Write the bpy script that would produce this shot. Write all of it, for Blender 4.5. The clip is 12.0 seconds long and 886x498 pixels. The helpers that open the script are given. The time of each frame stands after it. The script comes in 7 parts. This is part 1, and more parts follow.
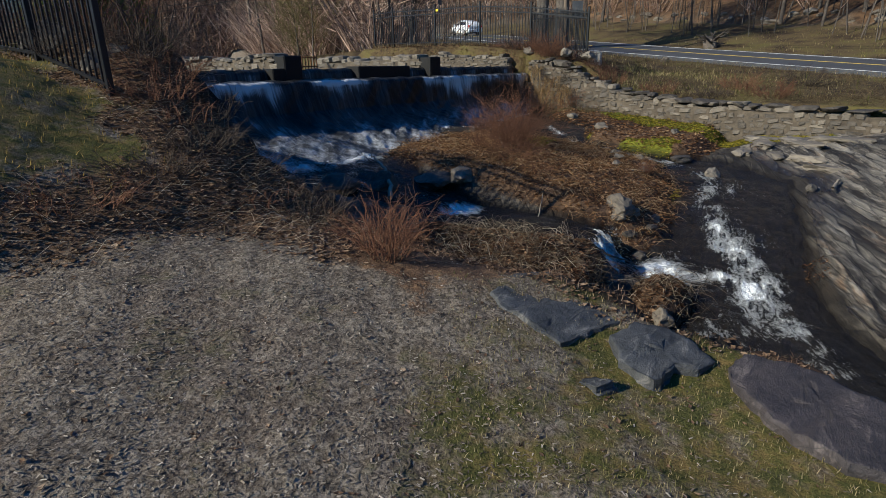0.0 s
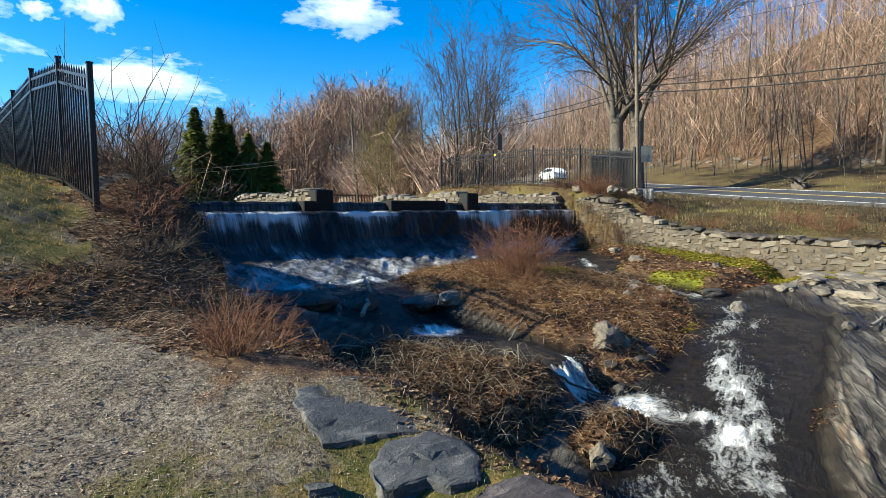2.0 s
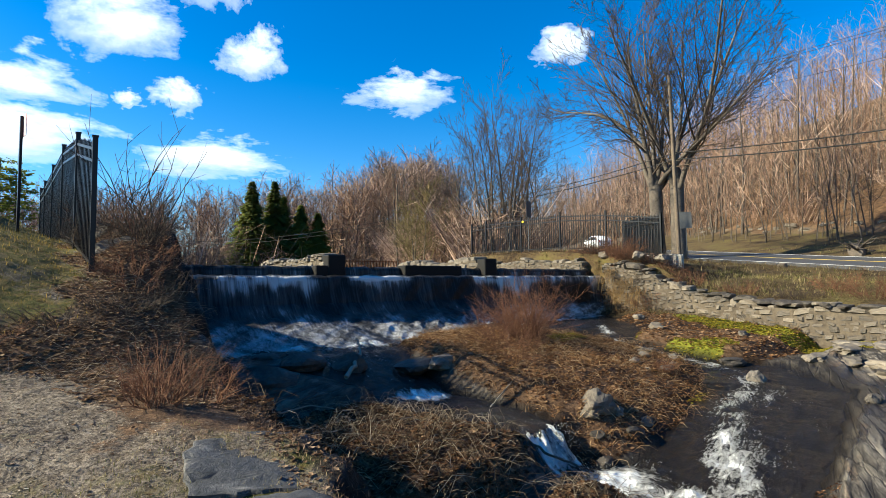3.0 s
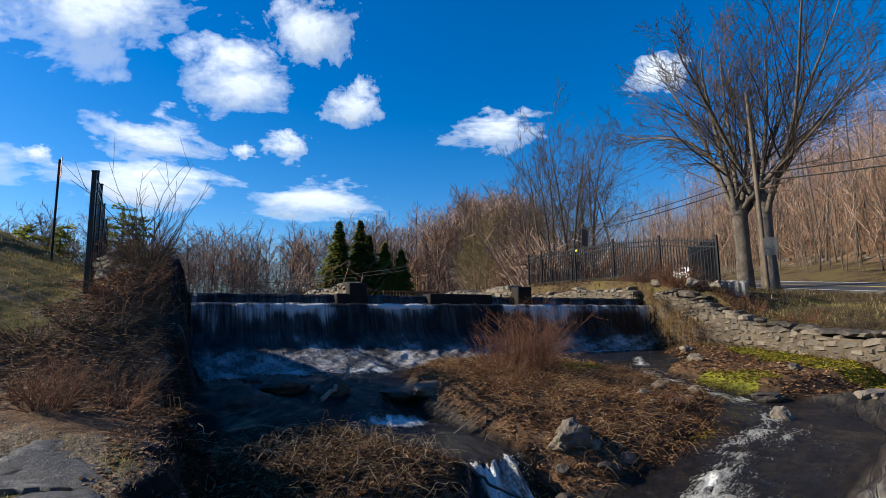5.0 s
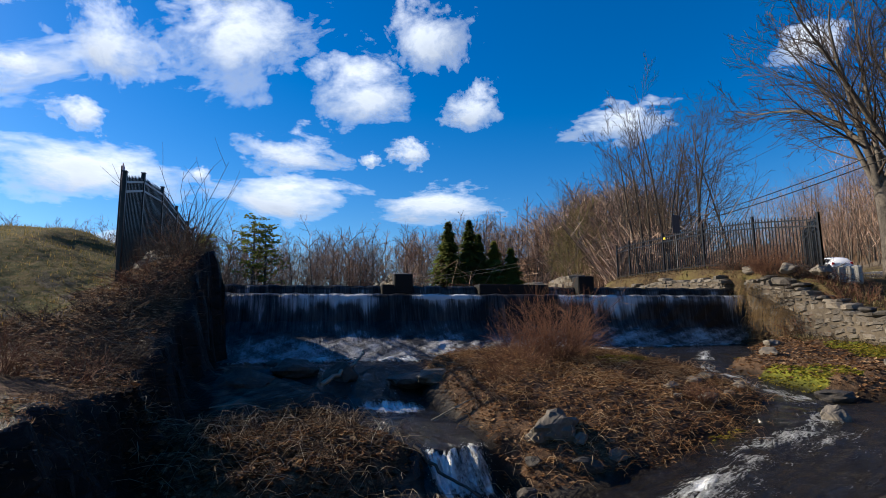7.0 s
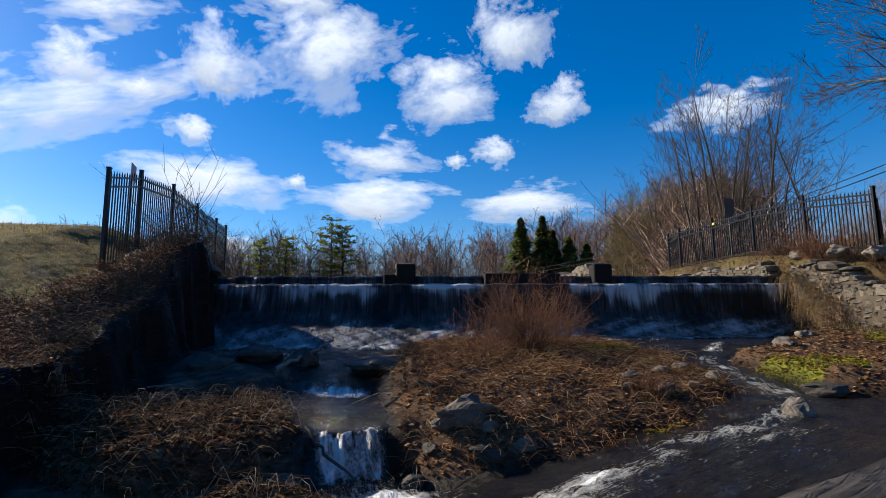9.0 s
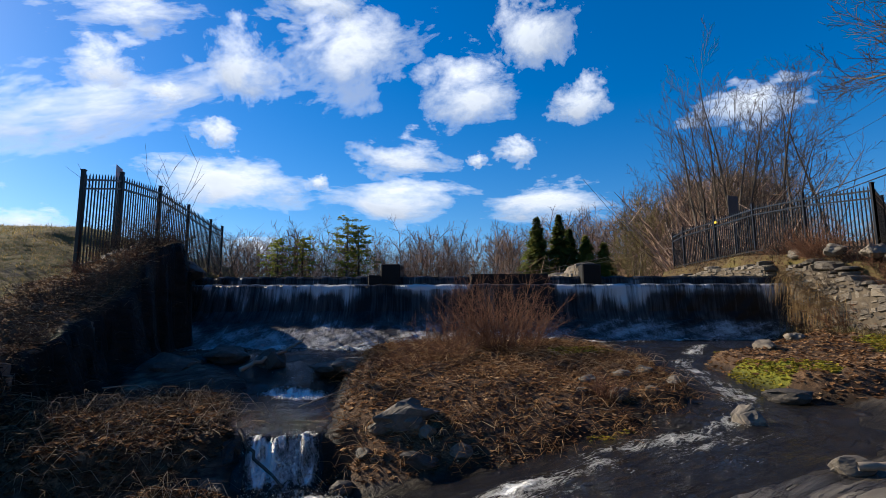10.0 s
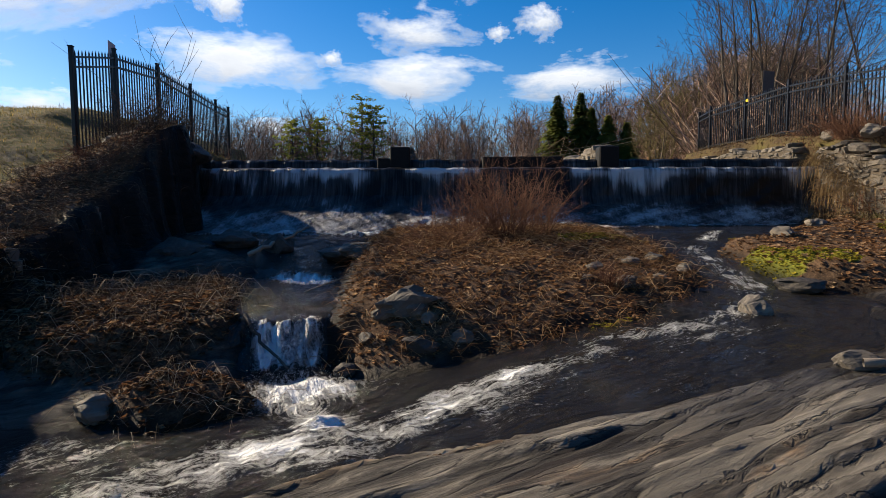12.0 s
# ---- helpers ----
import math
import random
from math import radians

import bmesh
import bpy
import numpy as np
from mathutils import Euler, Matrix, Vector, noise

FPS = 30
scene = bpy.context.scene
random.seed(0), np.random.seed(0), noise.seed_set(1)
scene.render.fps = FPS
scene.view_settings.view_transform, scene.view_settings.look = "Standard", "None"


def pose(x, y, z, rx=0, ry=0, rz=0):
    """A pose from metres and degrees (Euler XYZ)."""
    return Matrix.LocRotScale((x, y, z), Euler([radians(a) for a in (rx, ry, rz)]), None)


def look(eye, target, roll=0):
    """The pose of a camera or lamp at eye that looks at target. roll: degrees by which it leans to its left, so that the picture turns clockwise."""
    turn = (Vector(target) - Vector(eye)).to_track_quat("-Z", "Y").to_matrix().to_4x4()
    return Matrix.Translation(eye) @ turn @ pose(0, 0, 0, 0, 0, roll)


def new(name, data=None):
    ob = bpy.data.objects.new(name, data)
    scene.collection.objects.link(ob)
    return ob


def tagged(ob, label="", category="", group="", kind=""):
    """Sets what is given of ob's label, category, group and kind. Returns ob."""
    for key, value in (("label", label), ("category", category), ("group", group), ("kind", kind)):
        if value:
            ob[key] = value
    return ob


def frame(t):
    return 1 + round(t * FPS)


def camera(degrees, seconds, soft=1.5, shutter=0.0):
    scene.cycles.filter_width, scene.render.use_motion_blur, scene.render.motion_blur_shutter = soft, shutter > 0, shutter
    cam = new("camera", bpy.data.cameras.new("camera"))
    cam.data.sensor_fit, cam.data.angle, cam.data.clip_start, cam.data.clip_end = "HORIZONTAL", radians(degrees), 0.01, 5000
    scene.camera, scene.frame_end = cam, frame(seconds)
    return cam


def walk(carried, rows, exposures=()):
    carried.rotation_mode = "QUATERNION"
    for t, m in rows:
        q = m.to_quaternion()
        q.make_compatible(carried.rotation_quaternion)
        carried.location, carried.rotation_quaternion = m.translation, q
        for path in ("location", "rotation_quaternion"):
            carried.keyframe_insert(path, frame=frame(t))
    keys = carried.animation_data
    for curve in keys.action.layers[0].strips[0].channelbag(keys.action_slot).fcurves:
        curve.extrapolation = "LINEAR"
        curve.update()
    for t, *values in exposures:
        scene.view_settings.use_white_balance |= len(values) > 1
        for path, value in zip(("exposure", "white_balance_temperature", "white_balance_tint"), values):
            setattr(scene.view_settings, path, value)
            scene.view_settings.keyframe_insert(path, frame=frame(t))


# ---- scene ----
cam = camera(77.8, 12.0, soft=0.7)
METRES, EYE, TILT, LEAN, TURN = 10.6, 1.6, 0.0, 0.0, -52.0
ROWS = [
    (0.0, 0.0, 0.0, 0.0, -0.31, -18.19, 0.96),
    (0.5, 0.0483, -0.0004, -0.0091, 2.03, -14.54, 0.95),
    (1.0, 0.0964, 0.0024, -0.0183, 4.58, -10.84, 0.96),
    (1.5, 0.1433, 0.0085, -0.026, 7.57, -7.13, 0.95),
    (2.0, 0.19, 0.0172, -0.0335, 10.49, -3.42, 0.91),
    (2.5, 0.237, 0.0282, -0.0404, 13.18, 0.24, 0.87),
    (3.0, 0.2858, 0.0405, -0.0467, 15.94, 3.91, 0.78),
    (5.0, 0.4445, 0.1195, -0.0701, 25.82, 7.86, 0.69),
    (5.5, 0.4827, 0.1462, -0.0746, 28.43, 7.94, 0.66),
    (6.0, 0.5172, 0.1761, -0.0809, 32.25, 8.0, 0.63),
    (6.5, 0.5514, 0.2105, -0.0889, 36.25, 8.06, 0.6),
    (7.0, 0.5837, 0.2475, -0.0952, 38.7, 8.08, 0.56),
    (7.5, 0.6143, 0.2858, -0.1023, 41.47, 8.11, 0.52),
    (9.5, 0.7395, 0.4463, -0.119, 49.23, 8.08, 0.38),
    (10.0, 0.7577, 0.483, -0.115, 50.21, 8.06, 0.29),
    (10.5, 0.7616, 0.505, -0.1119, 50.96, 7.4, 0.25),
    (11.0, 0.7554, 0.5116, -0.1114, 51.44, 4.47, 0.19),
    (11.5, 0.75, 0.5129, -0.1106, 51.63, 0.09, 0.16),
    (12.0, 0.7489, 0.5105, -0.1095, 52.06, -4.2, 0.17),
]
EXPOSURES = [(0.0, 0.24, 5500, 4), (0.3, 0.48, 5500, 3), (0.6, 0.78, 5500, 2), (1.0, 1.02, 5600, 0), (1.5, 1.14, 5700, -2), (2.5, 1.24, 6000, -2), (3.2, 1.04, 6200, 2), (5.0, 0.56, 6050, 8), (9.3, 0.42, 6100, 10), (12.0, 0.46, 6650, 10)]
walk(cam, [(t, pose(0, 0, EYE, TILT, LEAN, TURN) @ pose(METRES * x, METRES * y, METRES * z, 90 + pitch, roll, yaw)) for t, x, y, z, yaw, pitch, roll in ROWS], EXPOSURES)

# ---- world and sun ----
SUN_FROM = Vector((-0.85, 0.45, 0.53)).normalized()
world = bpy.data.worlds.new("sky")
scene.world = world
world.use_nodes = True
wn = world.node_tree.nodes
sky = wn.new("ShaderNodeTexSky")
sky.sky_type = "NISHITA"
sky.sun_disc = False
sky.sun_elevation = math.asin(SUN_FROM.z)
sky.sun_rotation = math.atan2(SUN_FROM.x, SUN_FROM.y)
sky.air_density, sky.dust_density, sky.ozone_density = 1.0, 0.3, 3.0
deepen = wn.new("ShaderNodeHueSaturation")
deepen.inputs["Saturation"].default_value = 1.47
deepen.inputs["Hue"].default_value = 0.507
world.node_tree.links.new(sky.outputs[0], deepen.inputs["Color"])
world.node_tree.links.new(deepen.outputs[0], wn["Background"].inputs[0])
wn["Background"].inputs[1].default_value = 0.1
sun = new("sun", bpy.data.lights.new("sun", "SUN"))
sun.data.energy, sun.data.angle, sun.data.color = 6.2, radians(0.55), (1.0, 0.84, 0.62)
sun.matrix_world = look(SUN_FROM * 100, (0, 0, 0))


# ---- material tools ----
class Mat:
    """A node material with short calls for the nodes in use."""

    def __init__(self, name, rough=0.8):
        self.m = bpy.data.materials.new(name)
        self.m.use_nodes = True
        self.t = self.m.node_tree
        self.b = self.t.nodes["Principled BSDF"]
        self.b.inputs["Roughness"].default_value = rough

    def put(self, socket, v):
        if isinstance(v, bpy.types.NodeSocket):
            self.t.links.new(v, socket)
        else:
            socket.default_value = (*v, 1.0) if isinstance(v, tuple) and len(v) == 3 and socket.type == "RGBA" else v

    def coord(self, scale=(1, 1, 1), turn=(0, 0, 0), source="Object"):
        c = self.t.nodes.new("ShaderNodeTexCoord")
        return self.mapped(c.outputs[source], scale, turn)

    def mapped(self, vec, scale=(1, 1, 1), turn=(0, 0, 0)):
        p = self.t.nodes.new("ShaderNodeMapping")
        self.put(p.inputs["Vector"], vec)
        p.inputs["Scale"].default_value = scale
        p.inputs["Rotation"].default_value = [radians(a) for a in turn]
        return p.outputs[0]

    def attr(self, name):
        a = self.t.nodes.new("ShaderNodeAttribute")
        a.attribute_name = name
        return a

    def parts(self, colour):
        s = self.t.nodes.new("ShaderNodeSeparateColor")
        self.put(s.inputs[0], colour)
        return s.outputs

    def noise(self, vec, scale, detail=4, rough=0.6, warp=0.0):
        n = self.t.nodes.new("ShaderNodeTexNoise")
        self.put(n.inputs["Vector"], vec)
        n.inputs["Scale"].default_value, n.inputs["Detail"].default_value = scale, detail
        n.inputs["Roughness"].default_value, n.inputs["Distortion"].default_value = rough, warp
        return n.outputs[0]

    def cells(self, vec, scale, feature="F1"):
        n = self.t.nodes.new("ShaderNodeTexVoronoi")
        n.feature = feature
        self.put(n.inputs["Vector"], vec)
        n.inputs["Scale"].default_value = scale
        return n

    def step(self, v, lo, hi, to_lo=0.0, to_hi=1.0):
        n = self.t.nodes.new("ShaderNodeMapRange")
        self.put(n.inputs[0], v)
        for k, x in zip((1, 2, 3, 4), (lo, hi, to_lo, to_hi)):
            n.inputs[k].default_value = x
        return n.outputs[0]

    def math(self, op, a, b=0.0):
        n = self.t.nodes.new("ShaderNodeMath")
        n.operation = op
        self.put(n.inputs[0], a)
        self.put(n.inputs[1], b)
        return n.outputs[0]

    def mix(self, f, a, b):
        n = self.t.nodes.new("ShaderNodeMix")
        n.data_type = "RGBA"
        self.put(n.inputs[0], f)
        self.put(n.inputs[6], a)
        self.put(n.inputs[7], b)
        return n.outputs[2]

    def ramp(self, v, *stops):
        n = self.t.nodes.new("ShaderNodeValToRGB")
        self.put(n.inputs[0], v)
        e = n.color_ramp.elements
        while len(e) < len(stops):
            e.new(0.5)
        for k, (p, c) in zip(e, stops):
            k.position, k.color = p, (*c, 1)
        return n.outputs[0]

    def random(self):
        return self.t.nodes.new("ShaderNodeObjectInfo").outputs["Random"]

    def island(self):
        return self.t.nodes.new("ShaderNodeNewGeometry").outputs["Random Per Island"]

    def bump(self, height, strength=0.5, distance=0.02):
        n = self.t.nodes.new("ShaderNodeBump")
        self.put(n.inputs["Height"], height)
        n.inputs["Strength"].default_value, n.inputs["Distance"].default_value = strength, distance
        self.put(self.b.inputs["Normal"], n.outputs[0])
        return n.outputs[0]

    def base(self, colour, rough=None):
        self.put(self.b.inputs["Base Color"], colour)
        if rough is not None:
            self.put(self.b.inputs["Roughness"], rough)
        return self.m


def simple(name, dark, light, scale=8.0, rough=0.8, bump=0.3, metal=0.0, per_object=0.0):
    """A surface of two tones with coarse and fine grain."""
    k = Mat(name, rough)
    v = k.coord()
    a, b = k.noise(v, scale, 6, 0.65), k.noise(v, scale * 0.13, 3)
    f = k.math("ADD", k.math("MULTIPLY", a, 0.6), k.math("MULTIPLY", b, 0.4))
    if per_object:
        f = k.math("ADD", f, k.step(k.random(), 0, 1, -per_object, per_object))
    k.base(k.ramp(f, (0.3, dark), (0.7, light)))
    k.b.inputs["Metallic"].default_value = metal
    k.b.inputs["Specular IOR Level"].default_value = 0.25
    k.bump(a, bump, 0.01)
    return k.m


def rock_colours(k, v):
    """Foliated grey gneiss with pale and rusty streaks that run with the grain of the ledge."""
    grain_way = k.mapped(v, (1, 1, 1), (0, 6, -22))
    streak = k.noise(k.mapped(grain_way, (0.55, 4.2, 4.2)), 1.5, 9, 0.7, 0.7)
    fine_streak = k.noise(k.mapped(grain_way, (2.5, 22, 22)), 1.5, 4, 0.6, 0.4)
    blotch = k.noise(v, 1.1, 5, 0.6)
    grain = k.noise(v, 38, 3, 0.7)
    c = k.ramp(streak, (0.36, (0.05, 0.045, 0.04)), (0.46, (0.125, 0.11, 0.09)), (0.54, (0.215, 0.185, 0.145)), (0.64, (0.42, 0.36, 0.27)))
    c = k.mix(k.step(blotch, 0.52, 0.72, 0, 0.6), c, k.ramp(fine_streak, (0.42, (0.06, 0.036, 0.02)), (0.58, (0.27, 0.165, 0.08))))
    c = k.mix(k.step(fine_streak, 0.52, 0.64, 0, 0.5), c, (0.06, 0.055, 0.05))
    crack = k.cells(k.mapped(grain_way, (0.7, 5.0, 5.0)), 1.1, "DISTANCE_TO_EDGE").outputs["Distance"]
    chip = k.cells(k.mapped(grain_way, (2.2, 9.0, 9.0)), 1.2).outputs["Color"]
    c = k.mix(k.step(crack, 0.0, 0.035, 0.6, 0.0), c, (0.015, 0.013, 0.012))
    c = k.mix(k.step(k.parts(chip)[0], 0.72, 0.95, 0, 0.45), c, (0.42, 0.36, 0.27))
    c = k.mix(k.step(grain, 0.35, 0.7, 0, 0.35), c, (0.09, 0.082, 0.075))
    h = k.math("ADD", k.math("ADD", streak, k.math("MULTIPLY", k.step(crack, 0.0, 0.08), 0.35)), k.math("ADD", k.math("MULTIPLY", fine_streak, 0.4), k.math("MULTIPLY", k.parts(chip)[0], 0.3)))
    return c, k.math("ADD", h, k.math("MULTIPLY", grain, 0.12))


def make_rock(name, tint=None, amount=0.0, vary=0.4):
    k = Mat(name, 0.75)
    c, h = rock_colours(k, k.coord())
    if tint:
        c = k.mix(amount, c, tint)
    c = k.mix(vary, c, k.ramp(k.random(), (0.0, (0.045, 0.038, 0.03)), (0.5, (0.11, 0.092, 0.07)), (1.0, (0.25, 0.21, 0.155))))
    k.bump(h, 0.7, 0.03)
    return k.base(c)


ROCK = make_rock("gneiss_rock")


def make_slate(name, dark, light, pale):
    """Smooth slaty stone: soft mottling, a few pale smears and hairline cracks."""
    k = Mat(name, 0.7)
    v = k.coord()
    a, b = k.noise(v, 3.0, 7, 0.65, 0.4), k.noise(k.mapped(v, (1.0, 3.5, 3.5), (0, 0, -15)), 2.2, 7, 0.7, 0.8)
    c = k.ramp(k.math("ADD", k.math("MULTIPLY", a, 0.5), k.math("MULTIPLY", k.noise(v, 17, 6, 0.7), 0.5)), (0.4, dark), (0.58, light))
    c = k.mix(k.step(b, 0.55, 0.66, 0.0, 0.75), c, pale)
    line = k.cells(k.mapped(v, (0.8, 2.6, 2.6), (0, 0, -15)), 1.6, "DISTANCE_TO_EDGE").outputs["Distance"]
    c = k.mix(k.step(line, 0.0, 0.012, 0.7, 0.0), c, (0.015, 0.015, 0.016))
    g = k.noise(v, 60, 3, 0.7)
    c = k.mix(k.step(g, 0.4, 0.7, 0.0, 0.3), c, dark)
    k.bump(k.math("ADD", k.math("ADD", a, b), k.math("MULTIPLY", g, 0.3)), 0.9, 0.03)
    return k.base(c)


SLAB = make_slate("slate_grey_slab", (0.02, 0.021, 0.022), (0.07, 0.071, 0.073), (0.24, 0.225, 0.205))
DARK_ROCK = make_slate("dark_brown_rock", (0.018, 0.015, 0.012), (0.065, 0.053, 0.04), (0.15, 0.125, 0.095))
BROWN_ROCK = make_rock("brown_rock", (0.10, 0.078, 0.05), 0.5)
RED_SLAB = make_slate("reddish_slab", (0.022, 0.018, 0.019), (0.062, 0.05, 0.049), (0.17, 0.14, 0.125))
WALL_STONE = make_rock("wall_stone", (0.045, 0.038, 0.03), 0.4, 0.6)
PIER_STONE = make_rock("pier_stone", (0.12, 0.1, 0.072), 0.55, 0.4)
# Near black for the wet dam; on the pier ends it stands for shade.
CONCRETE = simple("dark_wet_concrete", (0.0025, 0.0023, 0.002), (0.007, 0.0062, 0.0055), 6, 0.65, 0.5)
BLACK_STEEL = simple("black_painted_steel", (0.006, 0.007, 0.009), (0.016, 0.017, 0.02), 30, 0.32, 0.05)
BARK = simple("grey_brown_bark", (0.03, 0.025, 0.021), (0.12, 0.1, 0.082), 14, 0.9, 0.6, per_object=0.12)
PALE_BARK = simple("pale_grey_bark", (0.05, 0.042, 0.035), (0.20, 0.17, 0.14), 9, 0.9, 0.6, per_object=0.1)
TWIG = simple("grey_brown_twig", (0.03, 0.023, 0.018), (0.1, 0.074, 0.055), 5, 0.9, 0.1, per_object=0.12)


def woods_twig():
    """Far twigs: reddish to grey brown, each strip of a tone of its own."""
    k = Mat("warm_brown_twig", 0.9)
    k.b.inputs["Specular IOR Level"].default_value = 0.15
    c = k.ramp(k.island(), (0.0, (0.07, 0.048, 0.037)), (0.5, (0.25, 0.17, 0.125)), (0.85, (0.42, 0.295, 0.22)), (1.0, (0.56, 0.44, 0.36)))
    return k.base(k.mix(k.step(k.noise(k.coord(), 0.12, 3), 0.4, 0.62, 0, 0.55), c, (0.16, 0.085, 0.05)))


WOODS_TWIG = woods_twig()
OLIVE_TWIG = simple("olive_twig", (0.045, 0.035, 0.014), (0.15, 0.118, 0.045), 1.0, 0.9, 0.1)
RED_TWIG = simple("reddish_twig", (0.075, 0.032, 0.018), (0.2, 0.098, 0.052), 6, 0.8, 0.1, per_object=0.1)
DRY_STALK = simple("dry_stalk", (0.12, 0.072, 0.03), (0.36, 0.235, 0.10), 3, 0.85, 0.1)
PALE_WOOD = simple("bleached_wood", (0.13, 0.108, 0.08), (0.32, 0.27, 0.21), 9, 0.85, 0.3)
RUST = simple("rusted_steel", (0.06, 0.025, 0.012), (0.22, 0.10, 0.045), 12, 0.85, 0.3)
GREY_METAL = simple("dull_grey_metal", (0.05, 0.053, 0.057), (0.10, 0.104, 0.108), 10, 0.5, 0.1)
CABLE = simple("black_cable", (0.01, 0.01, 0.01), (0.03, 0.03, 0.03), 4, 0.7, 0.0)
FIR = simple("spruce_green", (0.07, 0.095, 0.02), (0.27, 0.28, 0.055), 0.8, 0.85, 0.3, per_object=0.1)


def let_light_through(m, share):
    """Thin needles or leaves: part of the light passes."""
    nodes, links = m.node_tree.nodes, m.node_tree.links
    b = nodes["Principled BSDF"]
    thin, both = nodes.new("ShaderNodeBsdfTranslucent"), nodes.new("ShaderNodeMixShader")
    links.new(b.inputs["Base Color"].links[0].from_socket, thin.inputs[0])
    both.inputs[0].default_value = share
    links.new(b.outputs[0], both.inputs[1])
    links.new(thin.outputs[0], both.inputs[2])
    links.new(both.outputs[0], nodes["Material Output"].inputs[0])


let_light_through(FIR, 0.5)
ASPHALT = simple("asphalt", (0.04, 0.042, 0.047), (0.075, 0.077, 0.083), 22, 0.75, 0.3)
LINE_PAINT = simple("road_paint", (0.5, 0.5, 0.48), (0.72, 0.72, 0.7), 12, 0.6, 0.1)
WOOD_POLE = simple("weathered_pole_wood", (0.09, 0.068, 0.05), (0.2, 0.16, 0.12), 10, 0.9, 0.4)


# ---- the lie of the land ----
def ss(a, b, x):
    t = np.clip((np.asarray(x, float) - a) / (b - a), 0, 1)
    return t * t * (3 - 2 * t)


def along(x, y, line):
    """The nearest place on a polyline of (x, y, z, half width): its z and width there, the distance, and the length run."""
    best = np.full(np.shape(x), 1e9)
    z, w, run = np.zeros(np.shape(x)), np.zeros(np.shape(x)), np.zeros(np.shape(x))
    gone = 0.0
    for (ax, ay, az, aw), (bx, by, bz, bw) in zip(line, line[1:]):
        dx, dy = bx - ax, by - ay
        length = math.hypot(dx, dy)
        t = np.clip(((x - ax) * dx + (y - ay) * dy) / length ** 2, 0, 1)
        d = np.hypot(x - ax - t * dx, y - ay - t * dy)
        near = d < best
        best = np.where(near, d, best)
        z = np.where(near, az + t * (bz - az), z)
        w = np.where(near, aw + t * (bw - aw), w)
        run = np.where(near, gone + t * length, run)
        gone += length
    return z, w, best, run


def wobble(x, y, size, seed=0.0):
    """Smooth unevenness between about -1 and 1."""
    k = 2 * math.pi / size
    return (np.sin(k * x + 1.3 + seed) * np.cos(k * 0.83 * y - 0.7 * seed) + np.sin(k * (0.61 * x + 0.79 * y) + 2.1 * seed)
            + 0.5 * np.sin(k * (1.7 * x - 1.3 * y) + seed * 3.3) + 0.35 * np.cos(k * (2.9 * x + 2.3 * y) - seed)) / 2.2


TABLE = np.random.default_rng(77).uniform(-1, 1, (64, 64))


def lattice(x, y):
    """Smooth random heights between -1 and 1 on a unit lattice."""
    i, j = np.floor(x).astype(int), np.floor(y).astype(int)
    u, v = x - i, y - j
    u, v = u * u * (3 - 2 * u), v * v * (3 - 2 * v)
    p, q, r, s = TABLE[i % 64, j % 64], TABLE[(i + 1) % 64, j % 64], TABLE[i % 64, (j + 1) % 64], TABLE[(i + 1) % 64, (j + 1) % 64]
    return (p * (1 - u) + q * u) * (1 - v) + (r * (1 - u) + s * u) * v


LEFT_RUN = [(6.2, 7.9, -0.04, 2.6), (6.6, 6.9, -0.10, 1.6), (6.8, 6.1, -0.30, 0.9), (6.95, 5.45, -0.50, 0.6), (6.97, 5.2, -0.60, 0.6), (7.05, 4.4, -0.66, 0.7),
            (7.3, 3.4, -0.70, 0.55), (7.45, 2.98, -0.77, 0.42), (7.55, 2.66, -1.20, 0.42), (8.0, 1.75, -1.29, 0.6)]
RIGHT_RUN = [(14.8, 9.5, 0.04, 2.4), (14.4, 8.3, 0.03, 1.7), (14.0, 7.2, -0.02, 1.2), (13.15, 6.0, -0.25, 0.42), (13.0, 4.6, -0.40, 0.4), (12.92, 3.9, -0.47, 0.42), (12.9, 3.2, -0.53, 0.8), (12.1, 2.2, -0.64, 1.0),
             (10.7, 1.7, -0.88, 1.05), (9.5, 1.4, -1.1, 1.0), (8.5, 1.15, -1.28, 1.0), (7.0, 0.6, -1.37, 1.0), (5.7, -0.4, -1.43, 1.15),
             (5.0, -2.5, -1.5, 1.1), (5.2, -6.0, -1.6, 1.2), (6.0, -14.0, -1.9, 1.4)]


def water_level(x, y):
    za, wa, da, _ = along(x, y, LEFT_RUN)
    zb, wb, db, _ = along(x, y, RIGHT_RUN)
    ka, kb = 1 / (np.maximum(da - wa, 0.0) + 0.06) ** 2, 1 / (np.maximum(db - wb, 0.0) + 0.06) ** 2
    return (za * ka + zb * kb) / (ka + kb)


ROAD = [(16.0, -26.0, -0.5, 3.4), (26.3, -7.0, 0.8, 3.4), (32.2, 4.2, 1.75, 3.4), (36.6, 12.4, 2.5, 3.4), (49.0, 34.6, 4.7, 3.4), (64.0, 62.0, 6.6, 3.4), (84.0, 100.0, 7.5, 3.4)]
BANKED = 0.035


def bank_edge(y):
    return np.interp(y, (-12, -3, -0.6, 0.2, 1.0, 2.0, 3.0, 5.0, 6.8, 8.2, 9.9, 30.0), (2.2, 2.9, 3.35, 3.75, 3.7, 3.75, 3.85, 3.8, 3.9, 3.85, 3.3, 2.9))


